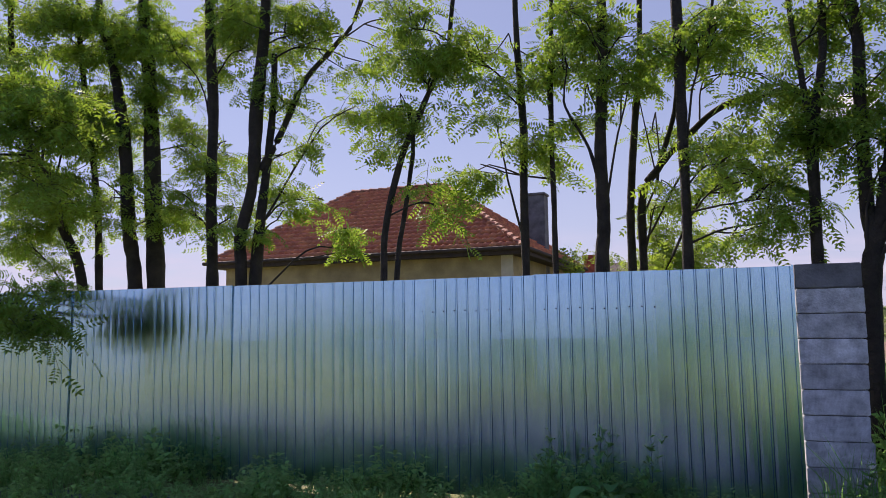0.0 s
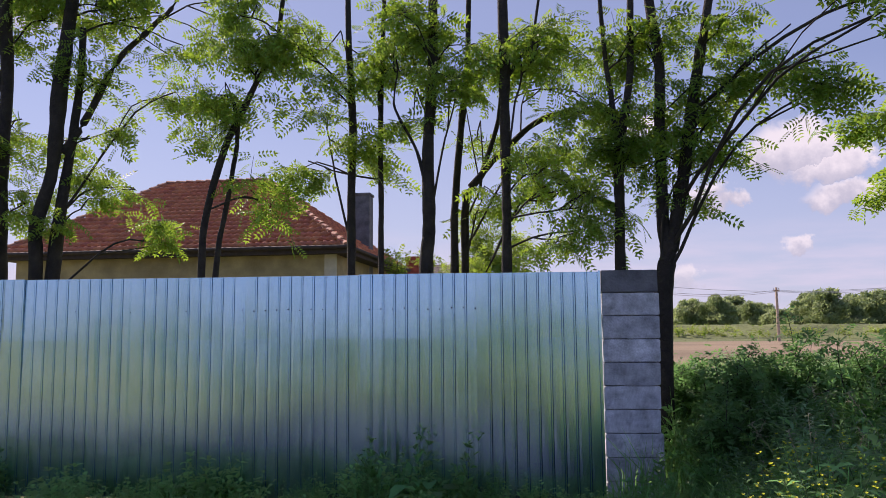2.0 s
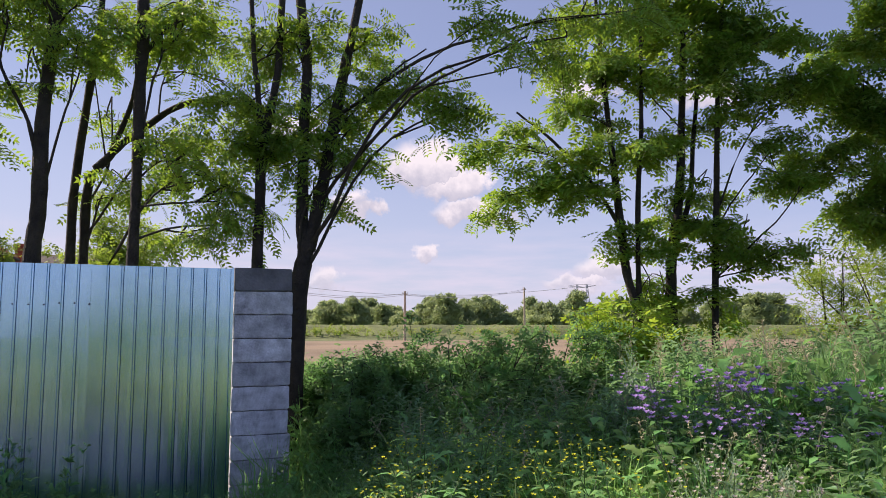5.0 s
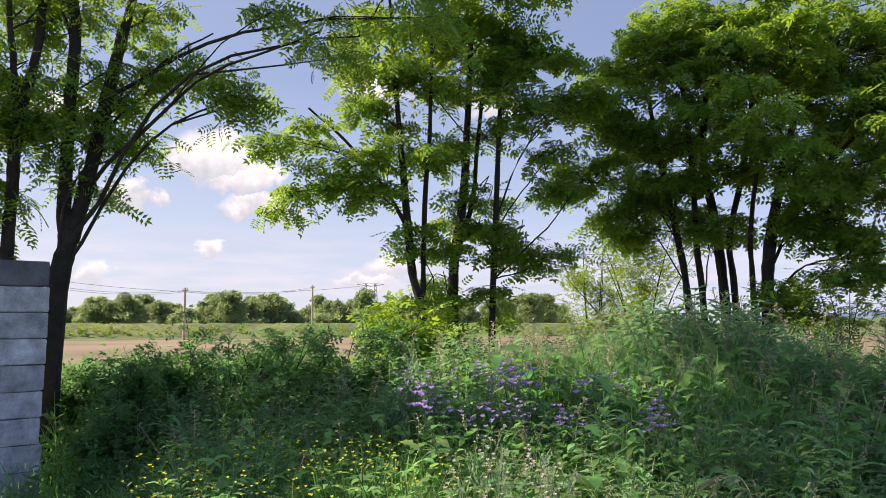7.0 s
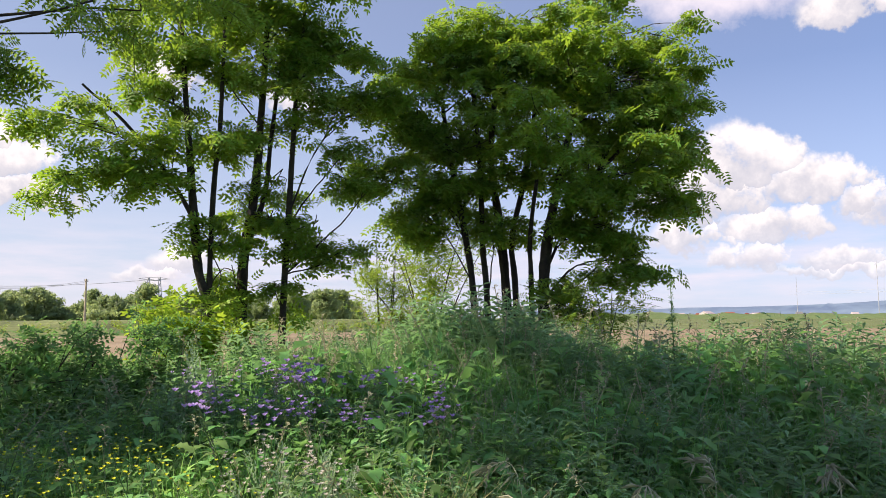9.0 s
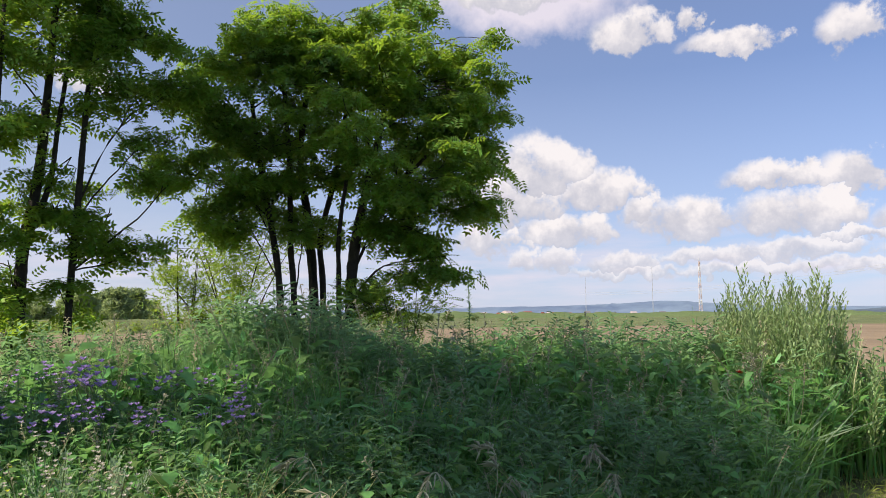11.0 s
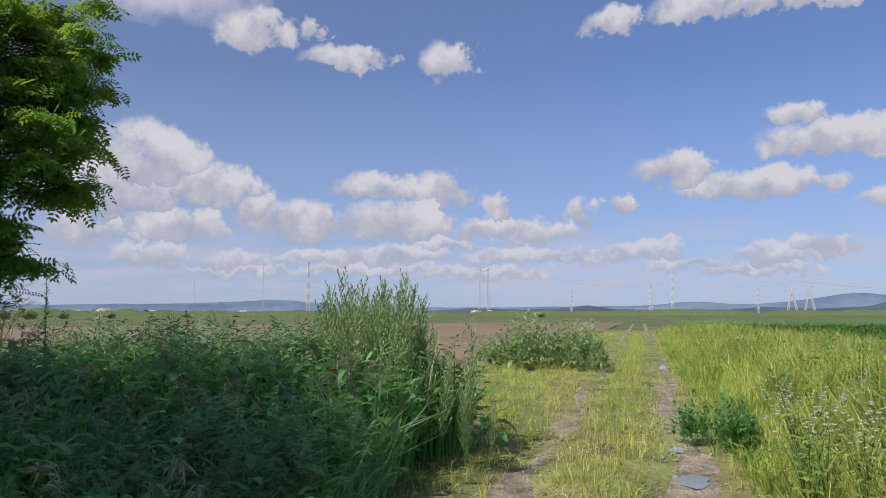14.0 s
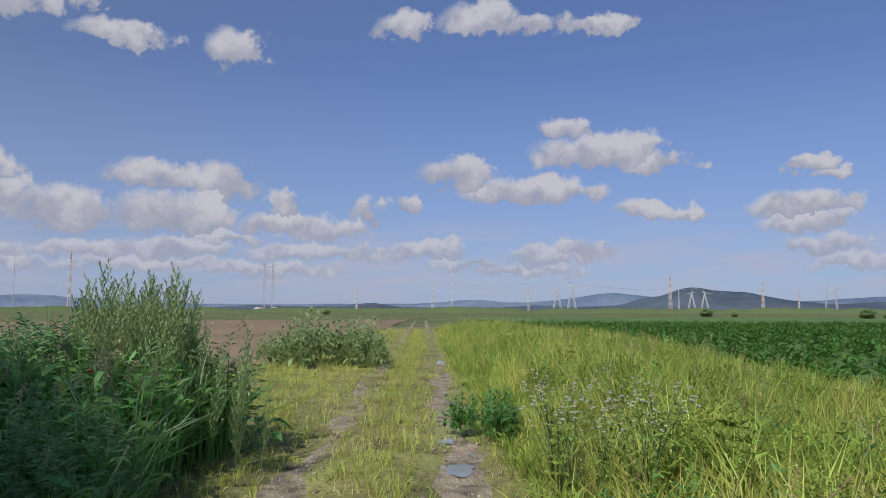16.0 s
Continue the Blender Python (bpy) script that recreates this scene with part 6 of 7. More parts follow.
def scatter(name, label, category, mat, templates, pts, heights, seed, lean=0.12, fat=(0.85, 1.25)):
    rng = np.random.default_rng(seed)
    pts, heights = np.asarray(pts), np.asarray(heights)
    pick = rng.integers(0, len(templates), len(pts))
    sets = []
    for k, tpl in enumerate(templates):
        q = pts[pick == k]
        if not len(q):
            continue
        h = heights[pick == k]
        a = rng.uniform(0, 2 * np.pi, len(q))
        along = np.stack([np.cos(a), np.sin(a), rng.normal(0, lean, len(q))], -1)
        up = np.stack([rng.normal(0, lean, len(q)), rng.normal(0, lean, len(q)), np.ones(len(q))], -1)
        size = np.stack([h * rng.uniform(*fat, len(q)), h * rng.uniform(*fat, len(q)), h], -1)
        pos = np.column_stack([q, ground_height(q[:, 0], q[:, 1]) - 0.01])
        sets.append(place(tpl, pos, along, up, size))
    v, t = gather(sets)
    return tagged(new(name, tri_mesh(name, v, t, mat)), label, category, kind="stuff")


def sample(n, az0, az1, r0, r1, seed):
    rng = np.random.default_rng(seed)
    a = np.radians(rng.uniform(az0, az1, n))
    r = np.sqrt(rng.uniform(r0 * r0, r1 * r1, n))
    return np.stack([-np.sin(a) * r, np.cos(a) * r], -1)


def patchy(p, scale, seed):
    return np.array([noise.noise(Vector((x * scale, y * scale, seed))) for x, y in p])


def weed_area(p):
    s, l = track_coords(p[:, 0], p[:, 1])
    q = p @ FENCE_N - FENCE_D
    open_side = (l < -1.75 + 0.25 * np.sin(s * 1.1)) & ((q < -0.15) | (p[:, 0] > 3.75))
    r, az = np.hypot(p[:, 0], p[:, 1]), np.degrees(np.arctan2(-p[:, 0], p[:, 1]))
    return open_side & ~((az < -113) & (r > 9.3) | (az < -118.5) & (r > 7.5))


def weed_height(p):
    r = np.hypot(p[:, 0], p[:, 1])
    az = np.degrees(np.arctan2(-p[:, 0], p[:, 1]))
    h = 0.6 + np.clip((r - 3.2) / 5.5, 0, 1) * np.where(az < -66, 0.90, np.where(az > -52, 0.62, 0.76))
    h += 0.40 * np.exp(-((az + 76) / 7) ** 2 - ((r - 9.5) / 1.6) ** 2)
    h += 0.20 * np.exp(-((az + 63) / 8) ** 2 - ((r - 8.5) / 1.8) ** 2)
    h *= np.where((az > -38) & (r < 6.8), 0.7, 1.0)
    return h


def meadow():
    rng = np.random.default_rng(50)
    p = sample(2600, -124, -26, 2.7, 12.5, 51)
    p = p[weed_area(p)]
    h = weed_height(p) * rng.uniform(0.5, 0.95, len(p))
    n = patchy(p, 0.55, 1.0)
    scatter("leafy_weeds", "dense thicket of dark green leafy weeds", "weeds", WEED, LW, p[n > -0.1], h[n > -0.1], 52)
    q = n <= -0.12
    scatter("broad_weeds", "broad-leaved green weeds in the thicket", "weeds", WEED, BW, p[q], h[q] * 0.8, 53)
    p = sample(3200, -124, -34, 3.4, 12.5, 54)
    p = p[weed_area(p)]
    n = patchy(p, 0.5, 7.0)
    p = p[n > 0.0]
    scatter("mugwort_stand", "grey-green feathery mugwort stems standing in the weeds", "weeds", GREY_WEED, MW, p, weed_height(p) * rng.uniform(0.7, 1.08, len(p)), 55)
    p = sample(4600, -124, -26, 2.6, 13, 56)
    p = p[weed_area(p)]
    scatter("meadow_grass", "tall shaded meadow grass between the weeds", "grass", GRASS, TALLGR, p, weed_height(p) * rng.uniform(0.5, 0.95, len(p)), 57)
    p = sample(3600, -124, -26, 3.0, 12.5, 156)
    p = p[weed_area(p)]
    scatter("fine_grass", "fine blue-green grass standing between the weeds", "grass", TEAL, FINE, p, weed_height(p) * rng.uniform(0.6, 1.03, len(p)), 157, 0.1, (0.7, 1.0))
    p = sample(520, -122, -56, 3.0, 9.5, 67)
    p = p[weed_area(p)]
    p = p[patchy(p, 0.7, 4.0) > -0.05]
    scatter("lance_weeds", "blue-green thistles with long lance-shaped leaves", "weeds", TEAL, LZ, p, weed_height(p) * rng.uniform(0.5, 0.9, len(p)), 68)
    p = np.concatenate([sample(46, -76, -60, 4.0, 5.6, 175), sample(70, -108, -78, 4.0, 6, 176), sample(30, -60, -40, 4.4, 6, 181)])
    scatter("sow_thistles", "pale green sow thistles with ragged leaves low in the meadow", "weeds", NETTLE, SOW, p, weed_height(p) * rng.uniform(0.6, 0.95, len(p)), 177, 0.12, (0.9, 1.3))
    p = sample(420, -112, -56, 3.7, 8.5, 182)
    p = p[weed_area(p)]
    scatter("ragged_weeds", "mid green weeds with ragged lobed leaves", "weeds", WEED, SOW, p, weed_height(p) * rng.uniform(0.6, 1.0, len(p)), 183, 0.15, (0.9, 1.4))
    p = np.concatenate([sample(26, -70.5, -68.5, 5.0, 5.6, 184), sample(10, -66, -63.5, 4.0, 4.4, 185)])
    scatter("pale_sow_thistles", "bright yellow-green sow thistle shoots standing over the weeds", "weeds", NETTLE, SOW, p[:12], weed_height(p[:12]) * rng.uniform(0.95, 1.15, 12), 186, 0.08, (0.6, 0.8))
    p = np.concatenate([sample(26, -66, -59.5, 3.9, 4.9, 187), sample(12, -58, -52, 6.0, 8.0, 188)])
    scatter("silver_mugwort", "silvery mugwort shoots in the front of the meadow", "weeds", SILVERY, LUSH, p, weed_height(p) * rng.uniform(0.8, 1.1, len(p)), 189, 0.1, (0.45, 0.7))
    p = np.concatenate([sample(3, -79.5, -75, 4.0, 4.7, 190), sample(3, -90.5, -88.5, 4.3, 4.6, 191), sample(2, -101, -97, 4.5, 5.2, 192)])
    scatter("wild_oats", "straw-coloured wild oat plumes bowing over the weeds", "grass", PALE_STRAW, OAT, p, weed_height(p) * rng.uniform(0.85, 1.1, len(p)), 193, 0.2)
    p = sample(1300, -60, -33, 3.7, 7.2, 178)
    p = p[weed_area(p)]
    scatter("fresh_grass", "fresh light green grass round the yellow flowers", "grass", NETTLE, FINE + UPRIGHT, p, weed_height(p) * rng.uniform(0.6, 0.95, len(p)), 179)
    # lighter grass, added so that the shaded front comes out brighter
    p = sample(420, -108, -74, 3.6, 6.8, 198)
    p = p[weed_area(p)]
    scatter("fresh_blades", "light green grass added to brighten the shaded meadow front", "grass", NETTLE, TALLGR + UPRIGHT, p, weed_height(p) * rng.uniform(0.6, 0.95, len(p)), 199, 0.14)
    p = sample(210, -112, -72, 3.9, 8.5, 196)
    p = p[weed_area(p)]
    scatter("pale_blades", "pale arching grass blades standing out of the weeds", "grass", SILVERY, TALLGR, p, weed_height(p) * rng.uniform(0.7, 1.0, len(p)), 197, 0.12, (0.6, 1.0))
    p = sample(620, -60, -34, 3.5, 7.4, 194)
    p = p[weed_area(p)]
    scatter("mustard_leaves", "fresh light green mustard leaves round the yellow flowers", "weeds", NETTLE, LW + SOW[:1], p, weed_height(p) * rng.uniform(0.6, 0.98, len(p)), 195, 0.14, (0.8, 1.2))
    p = sample(70, -78, -69, 3.7, 4.6, 69)
    p = np.concatenate([p, sample(24, -97, -93, 4.4, 5.0, 70), sample(26, -62.5, -57, 3.9, 4.7, 170)])
    scatter("dry_tufts", "dead straw-coloured grass tufts low among the weeds", "grass", STRAW, FEATHER, p, rng.uniform(0.65, 0.9, len(p)), 71, 0.2, (1.2, 1.8))
    p = np.concatenate([sample(380, -84, -60, 7.6, 10.4, 72), sample(260, -82.5, -75.5, 8.2, 9.4, 73)])
    scatter("feather_grass", "tall airy blue-green feather grass", "grass", GREY_WEED, FEATHER, p, rng.uniform(1.25, 1.9, len(p)), 74, 0.06, (0.6, 0.9))
    p = sample(650, -122, -34, 3.2, 11, 58)
    p = p[weed_area(p)]
    scatter("seed_heads", "pale dry grass stalks with drooping seed heads", "grass", DRY, SS, p, weed_height(p) * rng.uniform(0.75, 1.08, len(p)), 59)
    # strip in front of the fence
    s, o = rng.uniform(-0.7, 12.5, 2600), rng.uniform(0.0, 1.0, 2600)
    o = 0.06 + o * (0.9 + 2.2 * np.clip(s / 10, 0, 1))
    p = np.array([fence_point(a, 0, b)[:2] for a, b in zip(s, o)])
    hh = rng.uniform(0.14, 0.38, len(p)) * np.clip(1.1 - 0.15 * o, 0.55, 1) * np.clip(1 + 1.1 * patchy(p, 1.1, 33.0), 0.4, 1.6) * (1 + 0.35 * np.clip(s / 9, 0, 1)) * np.clip(0.62 + 0.09 * s, 0.5, 1)
    scatter("fence_weeds", "low dark weeds along the foot of the metal fence", "weeds", NETTLE, LW + BW, p[::2], hh[::2] * 0.98, 61)
    scatter("fence_grass", "low shaded grass along the foot of the metal fence", "grass", GRASS, GR, p[1::2], hh[1::2], 62)
    p = sample(330, -68, -20, 88, 101, 163)
    scatter("bank_scrub", "low scrub and tussocks on the embankment", "scrub", OLIVE, LW, p, rng.uniform(0.9, 2.0, len(p)), 164, 0.2, (1.2, 2.0))
    # farther weeds and stubble edge towards the ploughed field
    p = sample(1000, -113, -52, 12.0, 20, 63)
    p = p[weed_area(p)]
    scatter("field_edge_weeds", "weeds and thistles at the edge of the ploughed field", "weeds", GREY_WEED, LW + MW, p, rng.uniform(0.55, 1.15, len(p)), 64)
    p = sample(1100, -64, -27, 9.5, 30, 65)
    p = p[weed_area(p) & (p @ FENCE_N - FENCE_D > -6)]
    scatter("field_edge_grass", "rough grass between the fence and the ploughed field", "grass", GRASS, TALLGR, p, rng.uniform(0.3, 0.7, len(p)), 66)


meadow()


def field_edge(s):
    """How far from the track's middle the crop begins, along the track."""
    return np.interp(s, [-15, 2.5, 24, 55, 75, 110], [6.4, 7.2, 9.0, 6.0, 3.6, 2.8])


def track_grass():
    rng = np.random.default_rng(70)
    # right-hand margin
    n = 9000
    s = -9 + 62 * rng.random(n) ** 1.7
    l = 1.45 + (field_edge(s) - 1.2) * rng.random(n)
    p = TRACK_O + s[:, None] * TRACK_H + l[:, None] * TRACK_R
    r = np.hypot(p[:, 0], p[:, 1])
    ok = r > 2.4
    p, s, l = p[ok], s[ok], l[ok]
    lumps = patchy(p, 0.75, 9.0) + 0.6 * patchy(p, 2.0, 19.0)
    h = (0.30 + 0.72 * np.clip((l - 1.6) / 2.2, 0, 1)) * rng.uniform(0.6, 1.15, len(p)) * np.clip(1 + 0.85 * lumps, 0.35, 1.7) * np.clip(1.3 - l * 0.06, 0.6, 1)
    cap = np.interp(np.degrees(np.arctan2(-p[:, 0], p[:, 1])) % 360, [195, 203, 214, 224], [0.72, 0.75, 1.05, 1.1])
    h = np.minimum(h * 1.15, cap * (0.85 + 0.25 * rng.random(len(p))))
    y = patchy(p, 0.35, 3.0) + rng.normal(0, 0.2, len(p)) + np.where(l < 2.6, 0.25, 0.0) > -0.02
    scatter("margin_grass", "tall yellow-green sunlit grass beside the track", "grass", YELLOW_GRASS, UPRIGHT + TALLGR[:1] + GR[:1], p[y], h[y], 71, 0.14)
    scatter("margin_green_grass", "fresh green sunlit grass beside the track", "grass", OLIVE, UPRIGHT + TALLGR[:1] + GR[:1], p[~y], h[~y], 72, 0.14)
    k = rng.random(len(p)) < 0.06
    w = (rng.random(len(p)) < 0.2) & (patchy(p, 0.5, 23.0) > -0.05)
    d = (rng.random(len(p)) < 0.3) & (patchy(p, 0.9, 29.0) > 0.22)
    scatter("margin_dark_weeds", "darker green herbs low in the sunlit margin", "weeds", WEED, LW + BW, p[d], h[d] * 0.8, 79)
    scatter("margin_weeds", "sunlit leafy weeds in the grass margin", "weeds", OLIVE, LW + MW, p[w], h[w] * 0.95, 76)
    scatter("margin_seed_heads", "pale seed heads over the margin grass", "grass", STRAW, SS, p[k], h[k] * 1.15, 73)
    n = 4200
    s = -8 + 40 * rng.random(n) ** 1.6
    l = 1.3 + 7.5 * rng.random(n) ** 1.3
    q = TRACK_O + s[:, None] * TRACK_H + l[:, None] * TRACK_R
    q = q[np.hypot(q[:, 0], q[:, 1]) > 3.5]
    scatter("margin_turf", "thick short grass at the foot of the margin", "grass", OLIVE, [grass_tuft(k, 9, 0.8, 0.05, 0.3) for k in (44, 45)], q, rng.uniform(0.18, 0.42, len(q)), 171, 0.25)
    # middle ridge and shoulders of the track
    n = 4200
    s = -7 + 60 * rng.random(n) ** 1.6
    l = np.where(rng.random(n) < 0.5, rng.normal(0, 0.28, n), rng.choice([-1, 1], n) * rng.uniform(1.05, 1.9, n))
    p = TRACK_O + s[:, None] * TRACK_H + l[:, None] * TRACK_R
    h = rng.uniform(0.12, 0.30, n) * np.where(np.abs(l) < 0.6, 1.0, 0.85)
    cover = rng.random(n) < 0.16
    l = np.where(cover, rng.choice([-0.8, -0.8, 0.8], n) + rng.normal(0, 0.16, n), l)
    p = TRACK_O + s[:, None] * TRACK_H + l[:, None] * TRACK_R
    h = np.where(cover, h * 0.6, h)
    wet = (np.abs(s + 0.65) < 0.45) & (np.abs(l - 0.75) < 0.3)
    h = np.where(wet, 0.02, h)
    n2 = 11500
    s2 = -7.5 + 48 * rng.random(n2) ** 1.5
    l2 = rng.uniform(-4.2, 2.6, n2)
    q = TRACK_O + s2[:, None] * TRACK_H + l2[:, None] * TRACK_R
    rut = np.minimum(np.abs(l2 - 0.8) / 0.26, np.abs(l2 + 0.8) / 0.16)
    q = q[((rut > 1) | (rng.random(n2) < 0.12)) & ~((np.abs(s2 + 0.65) < 0.45) & (np.abs(l2 - 0.75) < 0.3))]
    straw = rng.random(len(q)) < 0.42 + 0.45 * (patchy(q, 0.9, 41.0) > 0.12)
    g = q[~straw]
    pale = patchy(g, 0.8, 47.0) + rng.normal(0, 0.2, len(g)) > 0
    for spot, kind_of, mat in ((pale, "pale", YELLOW_GRASS), (~pale, "rough", OLIVE)):
        scatter("track_turf", "short %s turf covering the track" % kind_of, "grass", mat, TURF, g[spot], rng.uniform(0.07, 0.17, spot.sum()), 77, 0.3)
    scatter("track_straw", "dry straw-coloured grass on the track", "grass", STRAW, TURF, q[straw], rng.uniform(0.05, 0.13, straw.sum()), 78, 0.3)
    scatter("track_grass", "short yellow-green grass on the track ridge", "grass", YELLOW_GRASS, GR, p, h, 74)
    n = 1700
    s = 2 + 50 * rng.random(n) ** 1.5
    l = -rng.uniform(1.6, 4.4, n)
    p = TRACK_O + s[:, None] * TRACK_H + l[:, None] * TRACK_R
    p = p[(np.hypot(p[:, 0], p[:, 1]) > 11)]
    scatter("verge_grass", "sunlit verge grass beside the track", "grass", YELLOW_GRASS, TALLGR, p, rng.uniform(0.15, 0.32, len(p)), 75)


track_grass()


def crops():
    rng = np.random.default_rng(80)
    pts = []
    for row in range(62):
        l = np.full(74, 3.0 + row * 0.72) + rng.normal(0, 0.06, 74)
        s = -14 + 84 * rng.random(74) ** 1.25
        ok = l > field_edge(s) + 0.15
        pts.append((TRACK_O + s[:, None] * TRACK_H + l[:, None] * TRACK_R)[ok])
    p = np.concatenate(pts)
    scatter("crop_plants", "rows of low dark green crop plants", "crop", CROP, [leafy_weed(k, 9, 0.55, 0.22, 2, 0.2) for k in (41, 42)], p, rng.uniform(0.5, 0.75, len(p)), 81)


crops()


# ---- single plants ----
def flower_plant(name, label, seed, height, petal, count, size, group, spike=False, stems=5, leaf=None):
    rng = np.random.default_rng(seed)
    ob = tagged(new(name), label, "flower", group)
    stem, leaves, flowers = [], [], []
    for k in range(stems):
        a = rng.uniform(0, 2 * np.pi)
        tip = np.array([math.cos(a) * 0.26 * height, math.sin(a) * 0.26 * height, height * rng.uniform(0.75, 1.0)])
        line = spline([(0, 0, 0), tip * (0.35, 0.35, 0.55), tip], 7)
        stem.append(tube_arrays(line, np.linspace(0.006, 0.002, 7), 4))
        for i in range(7):
            b = rng.uniform(0, 2 * np.pi)
            leaves.append(leaf_piece(line[int(rng.integers(1, 6))], (math.cos(b), math.sin(b), 0.4), 0.13 * height, 0.04 * height, 0.4))
        for i in range(count):
            p = line[-1] + (rng.normal(0, 0.015, 3) + (0, 0, -0.03 * i) if spike else rng.normal(0, 0.05, 3) * (1, 1, 0.7))
            turn = rng.uniform(0, 6)
            for q in range(5):
                b = turn + q * 1.257
                flowers.append(leaf_piece(p, (math.cos(b), math.sin(b), 1.0), size, size * 0.75, 0.1))
    for nm, pieces, mat in (("stem", stem, STEM), ("leaves", leaves, leaf or WEED), ("blossoms", flowers, petal)):
        v, t = gather(pieces)
        new(nm, tri_mesh(nm, v, t, mat)).parent = ob
    return ob


def sow(first, spots):
    for k, (az, r, turn, s) in enumerate(spots):
        m = Matrix.Translation(polar(az, r)) @ Matrix.Rotation(turn, 4, "Z")
        o = first if k == 0 else copy_thing(first, m)
        o.matrix_world = m
        o.scale = (s, s, s)


def spots(seed, n, az0, az1, r0, r1, s0=0.8, s1=1.15):
    rng = random.Random(seed)
    return [(rng.uniform(az0, az1), rng.uniform(r0, r1), rng.uniform(0, 6), rng.uniform(s0, s1)) for _ in range(n)]


sow(flower_plant("purple_flower", "purple-flowered meadow plant among grey-green weeds", 201, 1.2, PURPLE, 4, 0.036, "purple flowers", False, 5), spots(1, 26, -71, -54, 5.2, 8.6, 0.68, 1.12) + spots(11, 5, -68, -57, 5.0, 6.2, 0.75, 0.95))
sow(flower_plant("yellow_flower", "yellow-flowered wild mustard in the weeds", 202, 0.86, YELLOW, 6, 0.013, "yellow flowers", False, 4, NETTLE), spots(2, 22, -61, -37, 3.8, 5.6) + spots(3, 5, -92, -82, 6, 8.5))
sow(flower_plant("seeding_thistle", "thistle gone to pale fluffy seed among the weeds", 205, 1.0, FLUFF, 7, 0.022, "seeding thistles", True, 5, GREY_WEED), spots(7, 5, -64, -57, 4.0, 5.0, 0.85, 1.05))
sow(flower_plant("white_flower", "white-flowered fleabane in the tall grass", 203, 0.85, WHITE, 3, 0.024, "white flowers", False, 7, OLIVE), spots(4, 11, -150, -141, 6.0, 9.0, 0.9, 1.25) + spots(5, 5, -96, -91, 7.5, 9) + spots(6, 3, -68, -61, 4.2, 5.0, 0.6, 0.8))
sow(flower_plant("red_poppy", "red poppy in the shaded weeds", 204, 0.95, RED, 1, 0.045, "poppies", False, 3), [(-108.6, 8.1, 0.3, 1.0), (-109.6, 8.3, 2.0, 1.02), (-110.4, 8.2, 4.0, 0.95)])


def big_leaf_plant(seed):
    v, t = burdock(seed)
    ob = tagged(new("burdock"), "burdock with big green leaves low in the weeds", "weed", "burdocks")
    new("leaves", tri_mesh("leaves", v, t, WEED)).parent = ob
    return ob


sow(big_leaf_plant(211), [(-73.5, 4.2, 1, 0.9), (-86, 4.3, 2, 0.9), (-93, 4.4, 3, 0.9), (-66, 4.4, 4, 0.85), (-79, 5.0, 5, 1.0), (-119.8, 9.0, 1, 0.6), (-12, 6.3, 3, 0.5)])


def tall_weed(seed, height, mat, name, label, slim, stems):
    rng = np.random.default_rng(seed)
    ob = tagged(new(name), label, "weed", "tall weeds")
    for k in range(stems):
        v, t = LUSH[k % 3] if slim else (LW, BW)[k % 2][k % 3]
        h = height * rng.uniform(0.6, 1.0)
        a, c = rng.uniform(0, 6), rng.normal(0, 0.2 if slim else 0.16, 2)
        R = np.array([[math.cos(a), -math.sin(a), 0], [math.sin(a), math.cos(a), 0], [0, 0, 1]])
        w = v @ R.T * ((h * 0.46, h * 0.46, h) if slim else (h * 0.68, h * 0.68, h))
        w[:, :2] += c + rng.normal(0, 0.05 if slim else 0.1, 2) * w[:, 2:3]
        new("stem", tri_mesh("stem", w, t, mat)).parent = ob
    return ob


def clump(seed, height, mat, label, places, slim=False, stems=9):
    first = tall_weed(seed, height, mat, "tall_weed", label, slim, stems)
    sow(first, places)


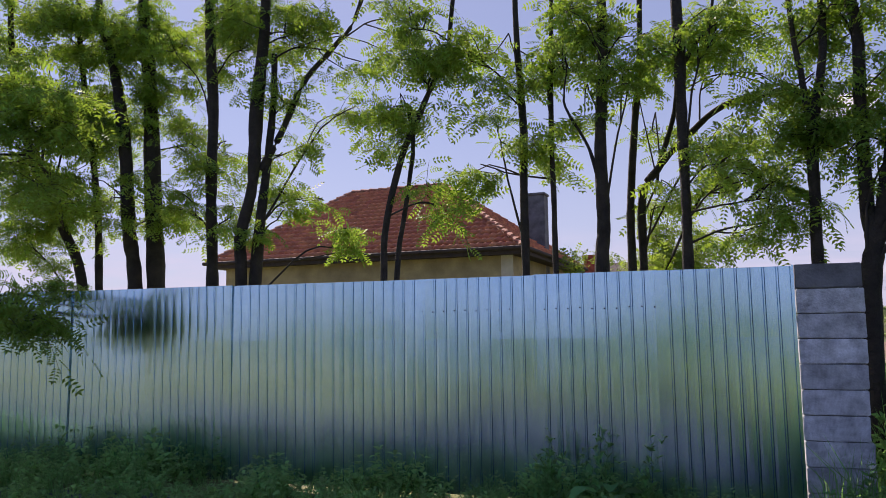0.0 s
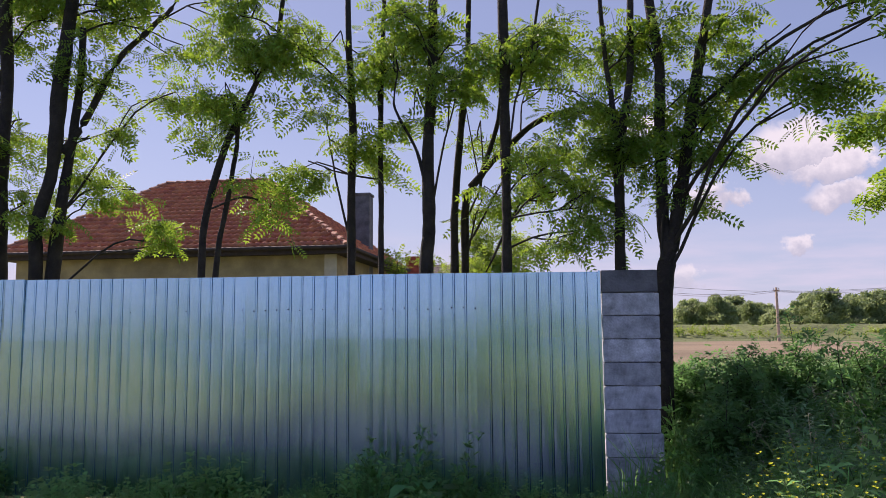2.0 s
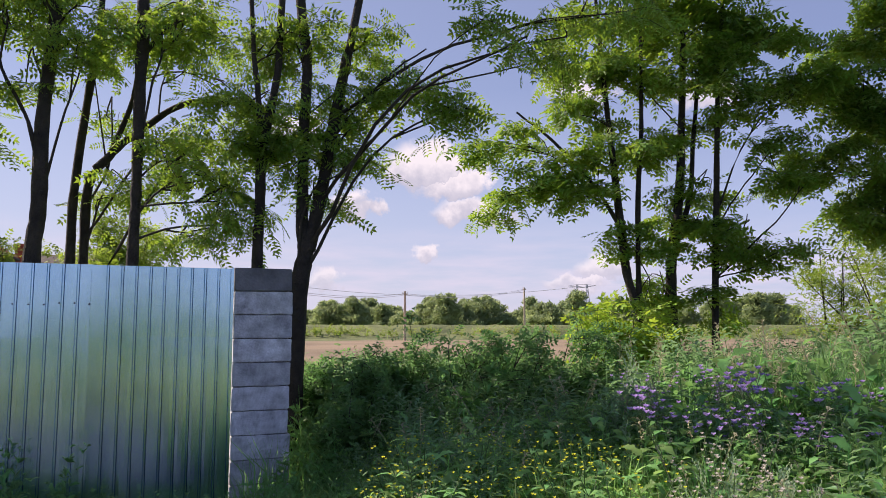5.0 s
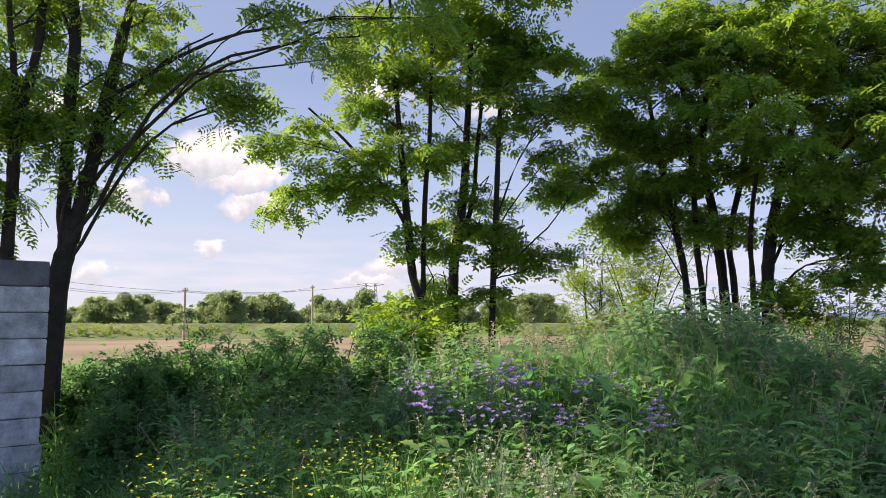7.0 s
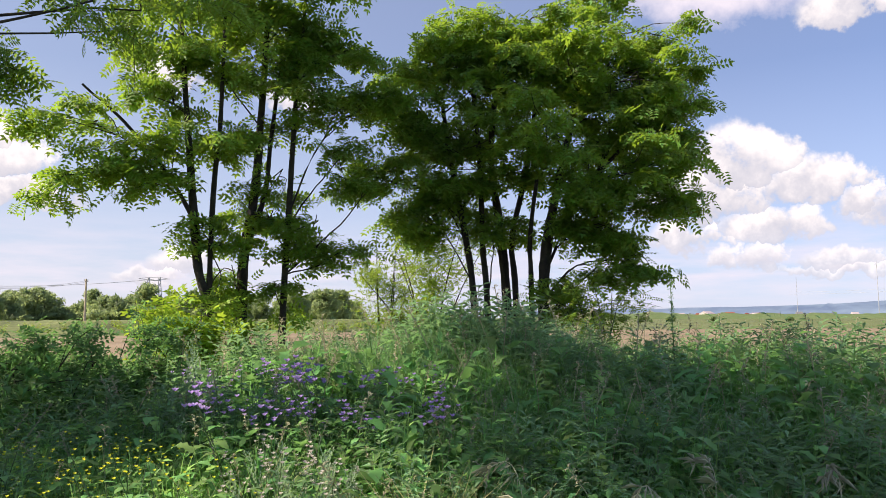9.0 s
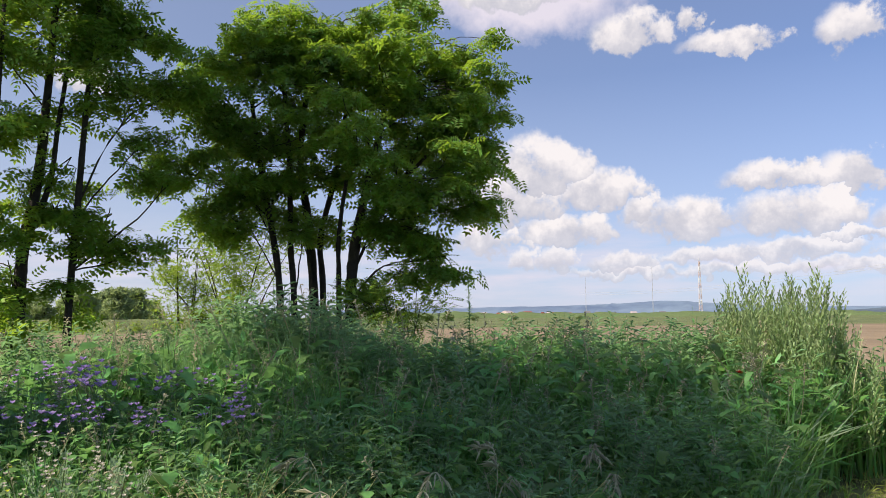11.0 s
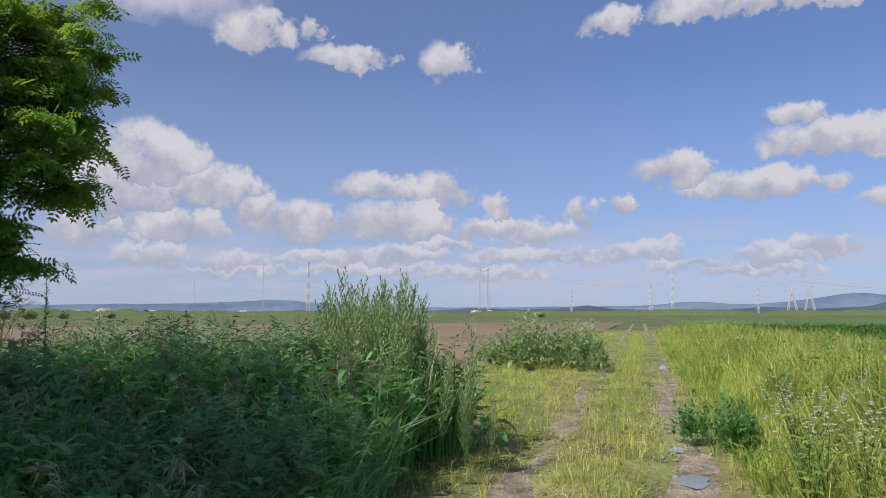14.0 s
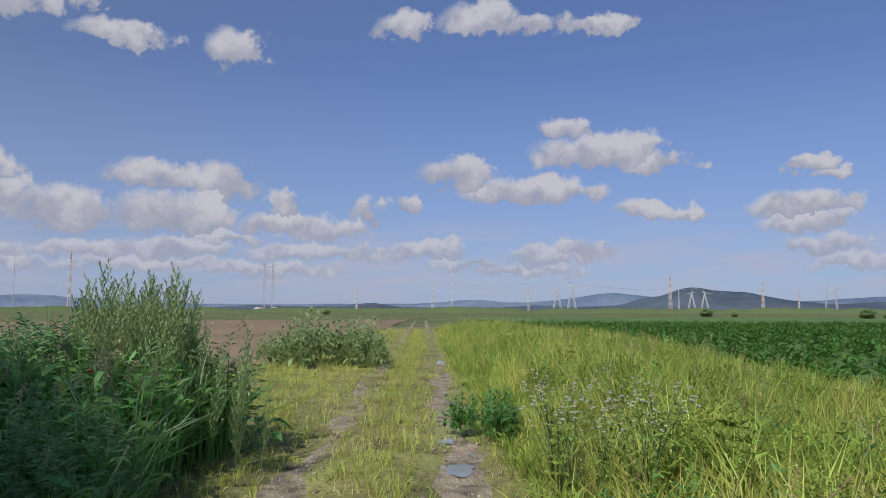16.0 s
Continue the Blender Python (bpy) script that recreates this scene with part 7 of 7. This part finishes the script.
clump(221, 2.12, SILVER, "tall silvery weed clump at the edge of the shade", [(-112.6, 8.9, 0, 1.0), (-111.2, 9.1, 2, 1.02), (-113.9, 8.8, 4, 0.95), (-110, 9.3, 1, 0.93), (-108.6, 9.2, 4, 0.9), (-112, 8.3, 3, 0.9), (-113.2, 9.6, 5, 0.95), (-114.6, 8.5, 2.2, 0.8), (-110.8, 8.6, 0.5, 0.85)], True, 12)
clump(227, 1.75, SILVER, "slender silvery weed shoots beside the track", [(-117.5, 8.6, 3, 1.02), (-116.3, 8.4, 1, 0.85), (-118.4, 8.2, 5, 0.85), (-119.0, 7.8, 2, 0.6), (-115.6, 8.2, 4, 0.7)], True, 4)
clump(222, 1.72, SILVER, "bushy weed clump on the verge by the field", [(-124.6 + (k - 7) * 0.62, 21 + (k * 37 % 10) * 0.35, k, 1.0 + (k * 13 % 7) * 0.05 - 0.045 * abs(k - 7)) for k in range(15)])
clump(223, 1.9, WEED, "tall dark thistle stalk above the weeds", [(-95.5, 9.5, 1, 0.85), (-106.5, 9.9, 2, 0.9), (-41.5, 7.4, 2, 0.82), (-45, 7.6, 4, 0.8)])


def lone_thistle(az, r, h):
    ob = tagged(new("thistle"), "tall slim thistle stem rising over the weeds", "weed")
    ob.location = polar(az, r)
    rng = np.random.default_rng(9)
    v, t = tube_arrays([(0, 0, 0), (0.02, 0.01, h * 0.5), (0.0, 0.03, h)], [0.012, 0.009, 0.003], 5)
    new("stem", tri_mesh("stem", v, t, STEM)).parent = ob
    out = []
    for k in range(190):
        z = h * rng.uniform(0.25, 1.0)
        a = rng.uniform(0, 6.28)
        out.append(leaf_piece(np.array([0.01, 0.02, z]), (math.cos(a), math.sin(a), rng.uniform(0.3, 1.2)), rng.uniform(0.12, 0.26) * (1.35 - z / h), 0.018, 0.4))
    v, t = gather(out)
    new("leaves", tri_mesh("leaves", v, t, GREY_WEED)).parent = ob


lone_thistle(-89.6, 8.9, 2.0)
clump(224, 0.8, WEED, "dark leafy weed standing against the metal fence", [(-14.5, 6.6, 3, 0.62), (-16, 6.5, 1, 0.6), (-3, 6.85, 2, 0.5), (4, 7.2, 3, 0.55), (27, 9.4, 1, 0.95), (17.5, 8.5, 2, 0.75)])
clump(226, 0.84, WEED, "dark leafy weed stalk against the metal fence", [(-10.1, 6.65, 0, 1.0)])
# added clumps stand in for a dark shaded hollow in the grass
clump(225, 0.72, WEED, "dark clump added for a shaded hollow in the margin grass", [(-136.2, 9.6, 0, 1.05), (-137.4, 9.5, 2, 1.0), (-135.6, 9.9, 3, 0.8), (-138.6, 9.7, 5, 0.95), (-136.8, 10.0, 4, 1.0)])
